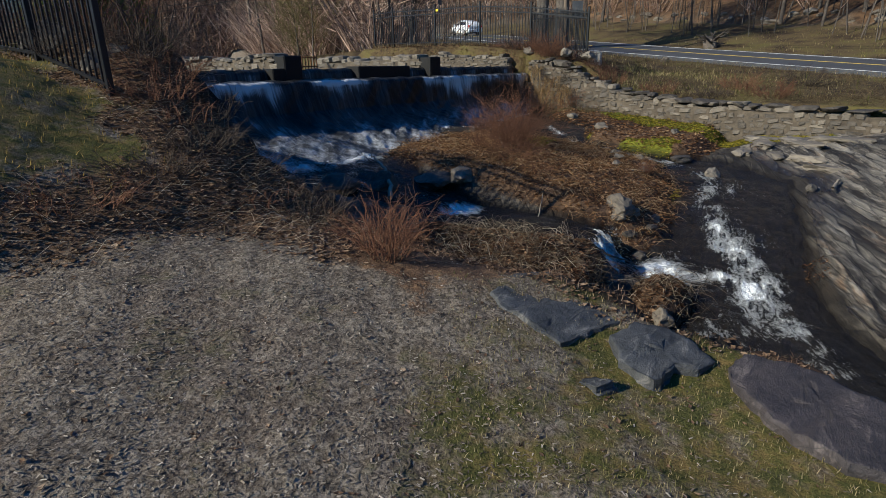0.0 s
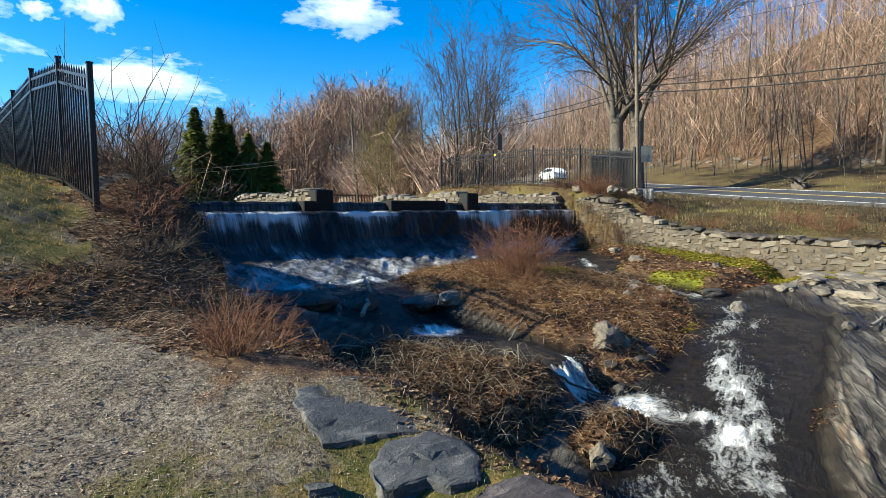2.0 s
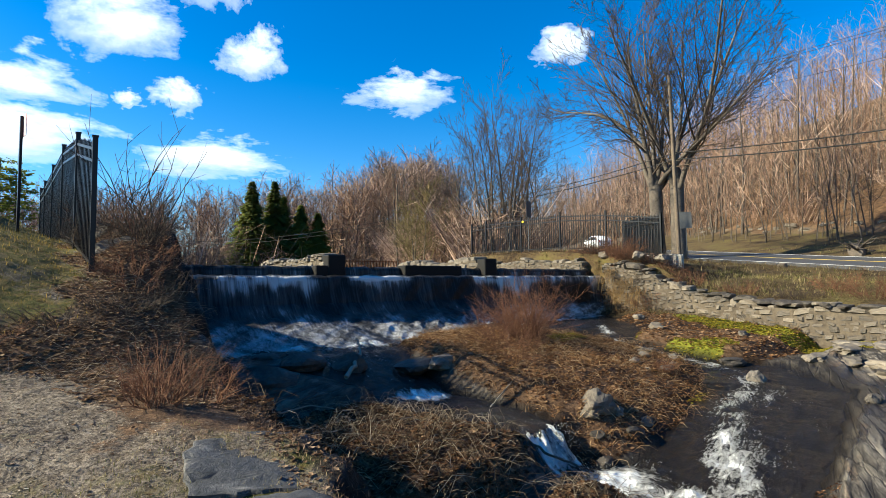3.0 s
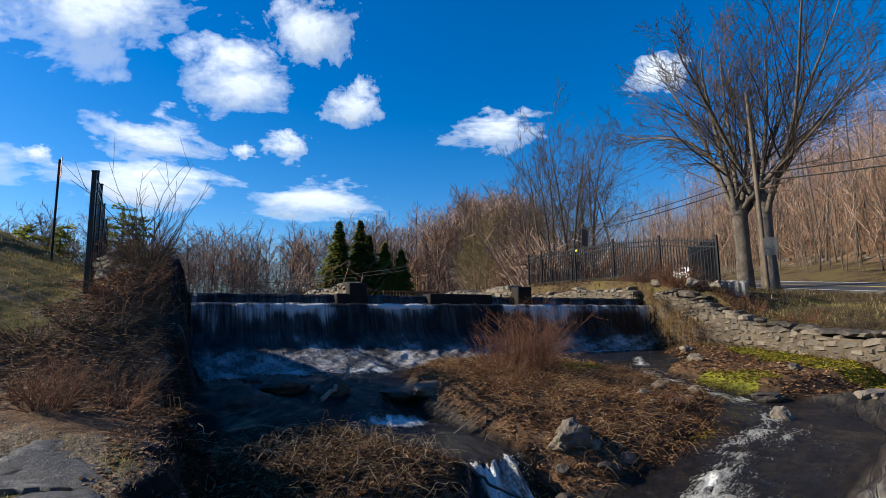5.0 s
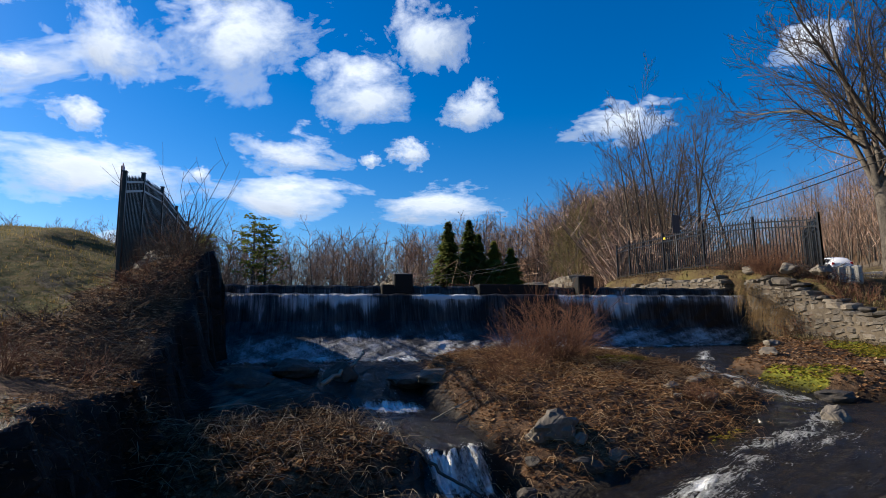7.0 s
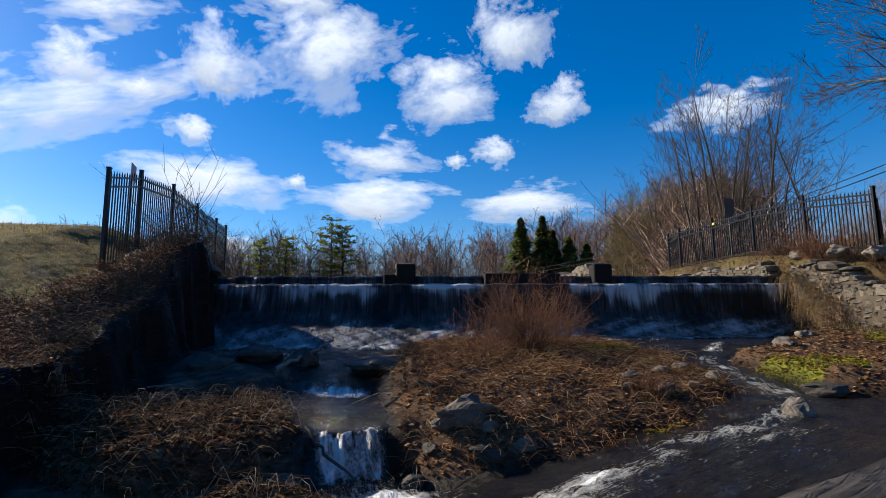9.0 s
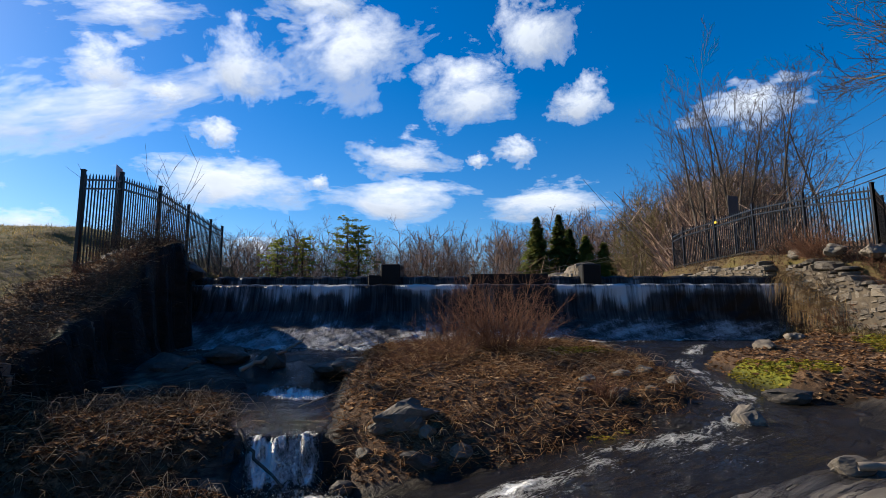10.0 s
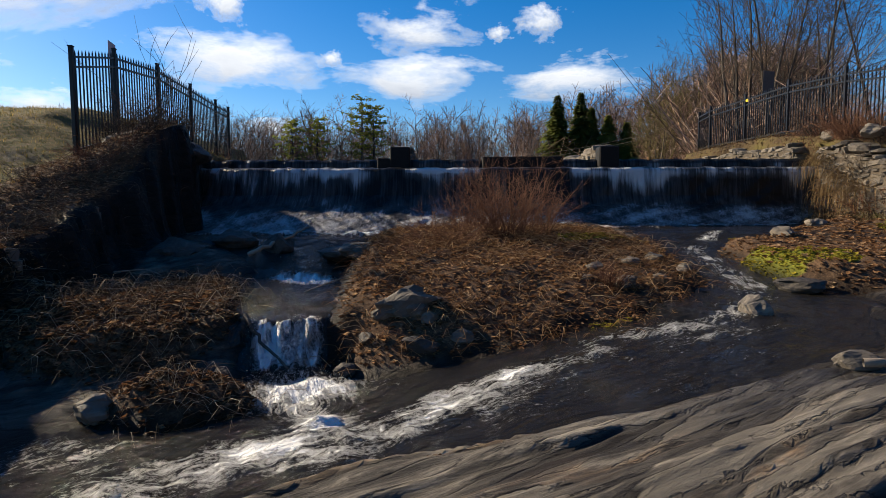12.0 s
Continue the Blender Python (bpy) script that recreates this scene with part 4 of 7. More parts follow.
def stone_wall(name, line, label, material, course=0.17, depth=0.38, seed=1, long_stone=(0.2, 0.6), top_rough=0.05):
    """A wall of single stones along (x, y, bottom, top), its core behind the joints set back."""
    rng = random.Random(seed)
    wall = thing(name, pose(0, 0, 0), label, "stone wall", kind="structure")
    shapes = []
    for k in range(9):
        me = stone_mesh(seed * 31 + k)
        me.materials.append(material)
        shapes.append(me)
    pts = [Vector(p[:2]) for p in line]
    lens = [0.0]
    for a, b in zip(pts, pts[1:]):
        lens.append(lens[-1] + (b - a).length)

    def place(d):
        x = [float(np.interp(d, lens, [p[k] for p in line])) for k in range(4)]
        k = min(max(i for i, l in enumerate(lens) if l <= d + 1e-6), len(pts) - 2)
        t = pts[k + 1] - pts[k]
        return x, math.atan2(t.y, t.x)

    bm = bmesh.new()
    rows = []
    for d in np.arange(0, lens[-1] + 0.2, 0.25):
        (x, y, b, t), a = place(min(d, lens[-1]))
        n = Vector((-math.sin(a), math.cos(a))) * (depth * 0.5 - 0.018)
        rows.append([bm.verts.new(p) for p in ((x - n.x, y - n.y, b - 0.2), (x + n.x, y + n.y, b - 0.2), (x + n.x, y + n.y, t - 0.1), (x - n.x, y - n.y, t - 0.1))])
    for p, q in zip(rows, rows[1:]):
        for k in range(4):
            bm.faces.new((p[k], q[k], q[(k + 1) % 4], p[(k + 1) % 4]))
    bm.faces.new(rows[0])
    bm.faces.new(rows[-1][::-1])
    part("mortar_core", bm, MORTAR, wall)
    z = min(p[2] for p in line)
    high = max(p[3] for p in line)
    sway = rng.uniform(0, 6)
    while z < high:
        h = course * rng.uniform(0.6, 1.5)
        d = rng.uniform(-0.3, 0)
        while d < lens[-1]:
            w = rng.uniform(*long_stone) * (0.7 + 0.6 * h / course)
            (x, y, b, t), a = place(min(max(d + w / 2, 0), lens[-1]))
            hh = h * rng.uniform(0.75, 1.25)
            zz = z + h / 2 + 0.06 * math.sin(d * 1.7 + sway + z * 3) + rng.uniform(-0.035, 0.035)
            if b - 0.6 * h < z and z + h * 0.5 < t + rng.uniform(-top_rough, top_rough):
                ob = part("stone", rng.choice(shapes), None, wall)
                ob.matrix_basis = (pose(x, y, zz, rng.uniform(-3, 3), rng.uniform(-9, 9), math.degrees(a) + rng.uniform(-4, 4))
                                   @ Matrix.Diagonal((w * 1.04, depth * rng.uniform(0.95, 1.08), hh * 1.08, 1)))
            d += w + 0.012
        z += h + 0.006
    return wall


MORTAR = simple("lime_mortar_and_soil", (0.03, 0.024, 0.018), (0.15, 0.122, 0.088), 9, 0.95, 1.0)
east = stone_wall("wall_east", [(18.05, 9.9, 0.1, 1.9), (18.05, 8.3, 0.05, 1.5), (18.0, 7.2, 0.0, 1.02), (17.78, 6.0, -0.1, 0.74), (17.5, 4.4, -0.2, 0.56), (17.2, 2.6, -0.3, 0.47), (16.95, 0.0, -0.4, 0.42), (17.0, -2.0, -0.4, 0.4)],
           "low rubble stone retaining wall along the stream", WALL_STONE, 0.12, 0.42, 3, (0.09, 0.34), 0.09)


def capstones(wall):
    """Uneven dark stones lying along the top, a little over the wall's face."""
    rng = random.Random(21)
    y = 6.6
    while y > -1.8:
        w = rng.uniform(0.25, 0.75)
        x = float(np.interp(y - w / 2, (-2.0, 0.0, 2.6, 4.4, 6.0, 7.2), (17.0, 16.95, 17.2, 17.5, 17.78, 18.0)))
        z = float(np.interp(y - w / 2, (-2.0, 0.0, 2.6, 4.4, 6.0, 7.2), (0.4, 0.42, 0.47, 0.56, 0.74, 1.02)))
        h = rng.uniform(0.06, 0.12)
        ob = part("capstone", boulder(rng.randrange(999), rng.uniform(0.24, 0.32), w * 0.62, h, 2, 0.3, 0.5), DARK_ROCK, wall, "dark weathered capstone")
        ob.matrix_basis = pose(x - rng.uniform(0.0, 0.07), y - w / 2, z + h * 0.45, rng.uniform(-5, 5), rng.uniform(-6, 6), rng.uniform(-8, 4))
        y -= w + rng.uniform(0.0, 0.06)


capstones(east)
stone_wall("wall_pond", [(18.05, 10.9, 1.5, 2.0), (18.05, 14.0, 1.5, 2.12), (18.1, 18.2, 1.5, 2.1)], "pale stone wall along the pond's edge", PIER_STONE, 0.1, 0.4, 5, (0.12, 0.32))


def pier(x, length, seed):
    w = stone_wall("wall_pier", [(x, 10.85, 1.45, 2.0), (x, 10.85 + length, 1.45, 1.92)], "pale rubble stone pier standing in the pond", PIER_STONE, 0.13, 0.5, seed, (0.14, 0.36), 0.03)
    # The pier's end faces away from the sun; the block's colour holds that shade.
    bm = bmesh.new()
    box(bm, x - 0.24, x + 0.24, 10.42, 10.82, 1.30, 1.93, 0.025)
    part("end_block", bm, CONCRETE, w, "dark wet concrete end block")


pier(8.1, 4.6, 11)
pier(13.15, 4.6, 12)
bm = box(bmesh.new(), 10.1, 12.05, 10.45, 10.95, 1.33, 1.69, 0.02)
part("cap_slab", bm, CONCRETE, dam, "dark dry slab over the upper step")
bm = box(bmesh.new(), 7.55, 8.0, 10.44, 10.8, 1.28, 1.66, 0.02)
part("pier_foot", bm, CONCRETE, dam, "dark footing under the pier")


# ---- fences ----
def fence(name, posts, tall, label, post_size=0.066):
    """Steel pickets between posts at (x, y, foot): two upper rails and a lower one."""
    f = thing(name, pose(0, 0, 0), label, "fence")
    bm = box(bmesh.new(), -post_size / 2, post_size / 2, -post_size / 2, post_size / 2, -0.25, tall + 0.08, 0.004)
    box(bm, -post_size / 2 - 0.008, post_size / 2 + 0.008, -post_size / 2 - 0.008, post_size / 2 + 0.008, tall + 0.08, tall + 0.1, 0.003)
    post_me = mesh_of("post", bm)
    post_me.materials.append(BLACK_STEEL)
    bm = bmesh.new()
    q = 0.0105
    box(bm, -q, q, -q, q, 0.06, tall - 0.03)
    tip = bm.verts.new((0, 0, tall + 0.04))
    ring = [bm.verts.new(p) for p in ((-q, -q, tall - 0.03), (q, -q, tall - 0.03), (q, q, tall - 0.03), (-q, q, tall - 0.03))]
    for k in range(4):
        bm.faces.new((ring[k], ring[(k + 1) % 4], tip))
    pick_me = mesh_of("picket", bm)
    pick_me.materials.append(BLACK_STEEL)
    for x, y, z in posts:
        part("post", post_me, None, f, at=pose(x, y, z))
    for (ax, ay, az), (bx, by, bz) in zip(posts, posts[1:]):
        run = math.hypot(bx - ax, by - ay)
        a = math.atan2(by - ay, bx - ax)
        for h in (0.12, tall - 0.26, tall - 0.09):
            bm = box(bmesh.new(), 0.03, run - 0.03, -0.019, 0.019, h - 0.019, h + 0.019)
            for v in bm.verts:
                v.co.z += (bz - az) * v.co.x / run
            part("rail", bm, BLACK_STEEL, f, at=pose(ax, ay, az, 0, 0, math.degrees(a)))
        n = max(2, round(run / 0.118))
        for k in range(1, n):
            t = k / n
            part("picket", pick_me, None, f, at=pose(ax + (bx - ax) * t, ay + (by - ay) * t, az + (bz - az) * t, 0, 0, math.degrees(a)))
    return f


fence("fence", [(2.74, 6.75, 1.36), (2.6, 8.25, 1.74), (2.46, 10.2, 1.95), (2.33, 12.15, 1.92), (2.2, 14.1, 1.88), (2.12, 15.3, 1.88)], 1.8, "tall black steel picket fence climbing the grassy bank")
fence("fence", [(18.8, 8.3, 1.93), (18.8, 10.5, 2.25), (18.8, 12.7, 2.45), (18.8, 14.9, 2.5), (18.8, 17.2, 2.55), (19.0, 18.5, 2.55)], 1.46, "black steel picket fence on the stone bank")
fence("fence", [(18.8, 8.3, 1.93), (21.0, 10.6, 2.2), (23.2, 12.9, 2.4)], 1.46, "black steel picket fence running back from the corner")

# ---- road ----
def ribbon(name, line, off, half, lift, material, label):
    v, f = [], []
    pts = [Vector(p[:3]) for p in line]
    dense = []
    for a, b in zip(pts, pts[1:]):
        for k in range(12):
            dense.append(a.lerp(b, k / 12))
    dense.append(pts[-1])
    for i, p in enumerate(dense):
        t = dense[min(i + 1, len(dense) - 1)] - dense[max(i - 1, 0)]
        n = Vector((t.y, -t.x, 0)).normalized()
        for s in (-half, half):
            q = p + n * (off + s)
            v.append((q.x, q.y, p.z + lift + BANKED * (off + s)))
            v.append((q.x, q.y, p.z + lift + BANKED * (off + s) - 0.25))
    for i in range(len(dense) - 1):
        a, b = i * 4, i * 4 + 4
        f += [(a, a + 2, b + 2, b), (a, b, b + 1, a + 1), (a + 2, a + 3, b + 3, b + 2)]
    return tagged(part(name, quick_mesh(name, v, f), material), label, "road", kind="structure")


ribbon("road", ROAD, 0, 3.3, 0.02, ASPHALT, "grey asphalt road climbing past the pond")
ribbon("road_line", ROAD, -2.95, 0.06, 0.026, LINE_PAINT, "white painted edge line")
ribbon("road_line", ROAD, 2.95, 0.06, 0.026, LINE_PAINT, "white painted edge line")
ribbon("road_line", ROAD, 0.0, 0.07, 0.026, simple("yellow_paint", (0.5, 0.36, 0.05), (0.6, 0.45, 0.08), 10, 0.6, 0.1), "yellow painted centre line")


# ---- trees ----
def bare_tree(x, y, branches, bark, label, group="", split=2, turn=0.0, size=1.0, sink=0.15, fine=None, least=0.009):
    wood, crown = tree_arrays(branches, split, least)
    t = thing("bare_tree", pose(x, y, ground_z(x, y) - sink, 0, 0, turn) @ Matrix.Scale(size, 4), label, "tree", group)
    part("trunk", quick_mesh("trunk", *wood, True), bark, t)
    part("crown", quick_mesh("crown", *crown, True), fine or TWIG, t)
    return t


def maple(seed, trunk, thick, limbs, reach):
    """Branches of an old maple: a short stout trunk that opens into a fan of long rising limbs."""
    rng = np.random.default_rng(seed)
    bend = np.array([(0, 0, 0), (0.05, 0.02, trunk * 0.5), (0.1, 0.0, trunk), (0.12, 0.03, trunk + 0.7)])
    out = [(bend, np.array((thick * 1.25, thick, thick * 1.05, thick * 0.6)), 0)]
    for k in range(limbs):
        tilt = radians(6 + 42 * ((k * 0.618) % 1.0) + rng.uniform(-4, 4))
        way = k * 2.4 + rng.uniform(-0.3, 0.3)
        up, side = math.cos(tilt), math.sin(tilt)
        z = np.array((side * math.cos(way), side * math.sin(way), up))
        x = np.cross(np.array((-math.sin(way), math.cos(way), 0)), z)
        turn = np.stack([x, np.cross(z, x), z], -1)
        long = reach * rng.uniform(0.8, 1.1) * (1 - 0.15 * side)
        foot = np.array((0.1, 0.0, trunk * rng.uniform(0.74, 1.08)))
        sway, start = rng.normal(0, 0.075, 3) * long, rng.uniform(0, 3)
        for p, r, l in grow(seed * 50 + k, long, thick * rng.uniform(0.36, 0.55), (14, 9, 5), 0.8, 0.16, 0.04, 0.3, 0.5, (0.46, 0.5, 0.52)):
            q = p @ turn.T
            s = np.linalg.norm(q, axis=1)[:, None] / long
            q = q + sway * s * np.sin(start + 4.5 * s)
            rise = np.hypot(q[:, 0], q[:, 1])
            q[:, 2] += 0.02 * rise ** 1.6
            out.append((q + foot, r, l + 1))
    return out


bare_tree(34.8, 18.6, maple(5, 4.9, 0.42, 6, 13.0), PALE_BARK, "large bare maple with thick spreading limbs beside the road", turn=200, least=0.012)
bare_tree(35.3, 17.4, maple(8, 5.6, 0.42, 6, 14.0), PALE_BARK, "large bare pale-barked maple beside the road", turn=40, least=0.012)
for k in range(6):
    bare_tree(21.6 + 0.8 * math.cos(k * 1.15), 19.4 + 0.8 * math.sin(k * 1.15), grow(20 + k, 8.6 - k * 0.6, 0.09, (10, 8, 5), 0.7, 0.15, 0.06 * (k - 2.5), 0.5, 0.5, (0.5, 0.5, 0.5)),
              BARK, "slender bare tree stem in a clump behind the fence", "clump of bare trees", split=1, least=0.006)
for k, (x, y, h) in enumerate(((24.5, 26.5, 7.5), (27.5, 24.0, 8.0), (30.0, 30.0, 9.0), (24.4, 22.5, 5.5), (26.0, 29.0, 7.5), (25.5, 36.0, 8.5), (28.5, 38.0, 9.0), (29.5, 26.0, 8.0), (25.5, 21.5, 9.5), (27.5, 23.6, 10.0), (23.8, 21.0, 8.5), (30.5, 24.6, 10.0))):
    bare_tree(x, y, grow(70 + k, h, 0.1, (12, 8, 5), 1.1, 0.2, 0.04, 0.2, 0.5, (0.5, 0.5, 0.45)), BARK, "bare tree on the far bank of the pond", "bank trees", split=1, turn=k * 77, least=0.007)


for x, y, h in ((19.4, 23.4, 4.4), (20.6, 26.0, 4.8), (19.9, 25.0, 3.6)):
    bare_tree(x, y, grow(int(h * 10), h, 0.05, (16, 9, 5), 1.0, 0.06, 0.02, 0.4, 0.6, (0.6, 0.5, 0.5)), BARK, "low olive-brown bush beside the pond", "pond bushes", split=1, fine=OLIVE_TWIG)


def ribbons(branches, wide, level):
    """Flat thin strips for twigs too far off to show any roundness."""
    out = []
    for p, r, l in branches:
        if l < level:
            continue
        p = p[[0, -1]] if l > 1 else (p[::2] if len(p) > 4 else p)
        d = p[-1] - p[0]
        side = np.cross(d, (0.3 * math.sin(len(out) * 2.4), math.cos(len(out) * 2.4), 0.4))
        side = side / (np.linalg.norm(side) + 1e-9) * wide * (1.8, 1.8, 1.0, 0.65)[min(l, 3)]
        taper = np.linspace(1.0, 0.4, len(p))[:, None]
        v = np.concatenate([p - side * taper, p + side * taper])
        n = len(p)
        i = np.arange(n - 1)
        out.append((v, np.stack([i, i + 1, i + 1 + n, i + n], -1)))
    return joined(out)


def woods():
    """The leafless woods on the hill and beyond the pond, as one mass."""
    rng = np.random.default_rng(3)
    kinds = []
    for k in range(7):
        b = grow(40 + k, 15.5, 0.15, (11, 8, 2), 0.92, 0.3, 0.03, 0.3, 0.55, (0.42, 0.55, 0.6))
        kinds.append((joined([tube(p[::2], np.maximum(r[::2], 0.03), 5) for p, r, l in b if l == 0]), ribbons(b, 0.015, 1), ribbons(b, 0.04, 1)))
    spots = []
    road_x = lambda y: np.interp(y, [p[1] for p in ROAD], [p[0] for p in ROAD])
    while len(spots) < 1480:
        u = rng.uniform()
        if u < 0.08:
            y = rng.uniform(48, 73)
            a, b = np.interp(y, (40, 70, 80), (29.0, 46.0, 52.0)), road_x(y) - 7
            spots.append((rng.uniform(a, b), y))
        elif u < 0.53:
            y = rng.uniform(-22, 118)
            s = 13 + 80 * rng.uniform() ** 1.15
            spots.append((road_x(y) + s * 1.12, y))
        else:
            x, y = rng.uniform(-80, 72), 73 + 26 * rng.uniform() ** 1.3
            if x < road_x(y) - 7 and not (y < 79 and 14 < x < 36):
                spots.append((x, y))
    spots = np.array(spots)
    xyz = np.column_stack([spots, land(spots[:, 0], spots[:, 1]) - 0.2])
    n = len(spots)
    turn, which = rng.uniform(0, 6.28, n), rng.integers(0, 7, n)
    size = np.where(spots[:, 0] < road_x(spots[:, 1]), rng.uniform(0.5, 0.74, n) + 0.3 * ss(8, 42, spots[:, 0]), rng.uniform(0.55, 1.05, n))
    strip = (spots[:, 0] < road_x(spots[:, 1])) & (spots[:, 1] < 73)
    size = np.where(strip, rng.uniform(0.3, 0.48, n), size)
    beyond = (spots[:, 0] < road_x(spots[:, 1])) & ~strip
    trunks, crowns = [], []
    for k in range(7):
        for far in (False, True):
            q = (which == k) & (beyond == far)
            m = poses(xyz[q], turn[q], size[q], rng.normal(0, 0.05, int(q.sum())))
            trunks.append(spread(*kinds[k][0], m))
            crowns.append(spread(*kinds[k][2 if far else 1], m))
    # thin young trunks between the big ones
    young = []
    for k in range(4):
        b = grow(90 + k, 7.5, 0.05, (10, 4), 0.8, 0.25, 0.05, 0.4, 0.5, (0.36, 0.5))
        young.append((joined([tube(p[::2], np.maximum(r[::2], 0.025), 3) for p, r, l in b if l == 0]), ribbons(b, 0.012, 1)))
    y = rng.uniform(-20, 100, 1500)
    x = road_x(y) + (8.5 + 55 * rng.uniform(size=1500) ** 1.3) * 1.12
    z, which = land(x, y) - 0.1, rng.integers(0, 4, 1500)
    for k in range(4):
        q = which == k
        m = poses(np.column_stack([x, y, z])[q], rng.uniform(0, 6.28, q.sum()), rng.uniform(0.45, 1.3, q.sum()), rng.normal(0, 0.09, q.sum()))
        trunks.append(spread(*young[k][0], m))
        crowns.append(spread(*young[k][1], m))
    w = thing("woods", pose(0, 0, 0), "leafless grey-brown woods on the hillside and beyond the pond", "woods", kind="stuff")
    tagged(part("trunks", quick_mesh("trunks", *joined(trunks), True), BARK, w), kind="stuff")
    tagged(part("branches", quick_mesh("branches", *joined(crowns)), WOODS_TWIG, w), kind="stuff")


woods()


def thicket():
    """Low leafless brush at the foot of the woods and along the shore."""
    rng = np.random.default_rng(9)
    kinds = []
    for k in range(4):
        stems = []
        for s in range(18):
            a, h = rng.uniform(0, 6.28), rng.uniform(0.8, 2.6)
            p0 = np.array((0.5 * math.cos(a) * rng.uniform(0, 1), 0.5 * math.sin(a) * rng.uniform(0, 1), 0))
            d = np.array((math.cos(a) * rng.uniform(0.1, 1.1), math.sin(a) * rng.uniform(0.1, 1.1), 1.0))
            pts = np.array([p0, p0 + d * h * 0.5 + rng.normal(0, 0.08, 3), p0 + d * h + rng.normal(0, 0.2, 3)])
            stems.append((pts, None, 2))
            for q in range(3):
                w = rng.normal(0, 1, 3) * (1, 1, 0.7)
                foot = pts[1] + (pts[2] - pts[1]) * rng.uniform(-0.4, 0.9)
                stems.append((np.array([foot, foot + w / np.linalg.norm(w) * h * rng.uniform(0.2, 0.45)]), None, 3))
        kinds.append(ribbons(stems, 0.016, 2))
    spots = []
    road_x = lambda y: np.interp(y, [p[1] for p in ROAD], [p[0] for p in ROAD])
    while len(spots) < 1100:
        u = rng.uniform()
        if u < 0.36:
            y = rng.uniform(-15, 90)
            spots.append((road_x(y) + 17 + 45 * rng.uniform() ** 1.3, y))
        elif u < 0.68:
            spots.append((rng.uniform(-70, 62), rng.uniform(68, 84)))
        else:
            y = rng.uniform(19, 62)
            spots.append((np.interp(y, (18, 24, 40, 70), (19.6, 21.0, 28.0, 46.0)) + rng.uniform(0, 6), y))
    spots = np.array(spots)
    s = along(spots[:, 0], spots[:, 1], ROAD)[2]
    spots = spots[s > 4.5]
    n = len(spots)
    xyz = np.column_stack([spots, land(spots[:, 0], spots[:, 1]) - 0.05])
    which = rng.integers(0, 4, n)
    sets = [spread(*kinds[k], poses(xyz[which == k], rng.uniform(0, 6.28, (which == k).sum()), rng.uniform(0.7, 1.9, (which == k).sum()) * (1 + 0.9 * ss(60, 66, xyz[which == k][:, 1])))) for k in range(4)]
    tagged(part("brush", quick_mesh("brush", *joined(sets)), WOODS_TWIG), "tangled leafless brown brush at the wood's edge", "brush", kind="stuff")


thicket()


def spruce(x, y, tall, seed, wide=0.2, label="dark green spruce beyond the pond", bare=0.04):
    rng = np.random.default_rng(seed)
    t = thing("spruce", pose(x, y, ground_z(x, y) - 0.2), label, "tree", "spruces")
    part("trunk", quick_mesh("trunk", *tube([(0, 0, 0), (0, 0, tall * 0.6), (0, 0, tall)], (0.25, 0.14, 0.03), 6)), BARK, t)
    v, f = [], []
    for k in range(3400):
        h = bare + (0.995 - bare) * rng.uniform() ** 0.85
        layer = 0.72 + 0.3 * math.sin(h * 60 + 1.1 * math.sin(k)) + 0.25 * noise.noise((h * 9, k % 7, seed))
        r = ((1 - h) ** 0.85 * tall * wide * layer * rng.uniform(0.6, 1.1) + 0.22)
        a = rng.uniform(0, 6.28)
        c = np.array((math.cos(a), math.sin(a), 0))
        s = np.array((-c[1], c[0], 0)) * rng.uniform(0.12, 0.34)
        p = np.array((0, 0, h * tall)) + rng.normal(0, 0.08, 3)
        dip = rng.uniform(0.15, 0.5) * r
        b = len(v)
        v += [p + c * r * 0.35 + (0, 0, -dip * 0.3), p + c * r * 0.75 + s + (0, 0, -dip * 0.8), p + c * r + (0, 0, -dip), p + c * r * 0.75 - s + (0, 0, -dip * 0.8)]
        f.append((b, b + 1, b + 2, b + 3))
    part("crown", quick_mesh("crown", v, f), FIR, t)


for k, (x, y, tall, wide) in enumerate(((24.2, 70.5, 13.6, 0.4), (27.4, 71, 14.0, 0.36), (29.3, 73, 12.4, 0.38), (30.9, 70.5, 11.0, 0.46), (33.2, 70, 10.0, 0.46))):
    spruce(x, y, tall, 60 + k, wide)


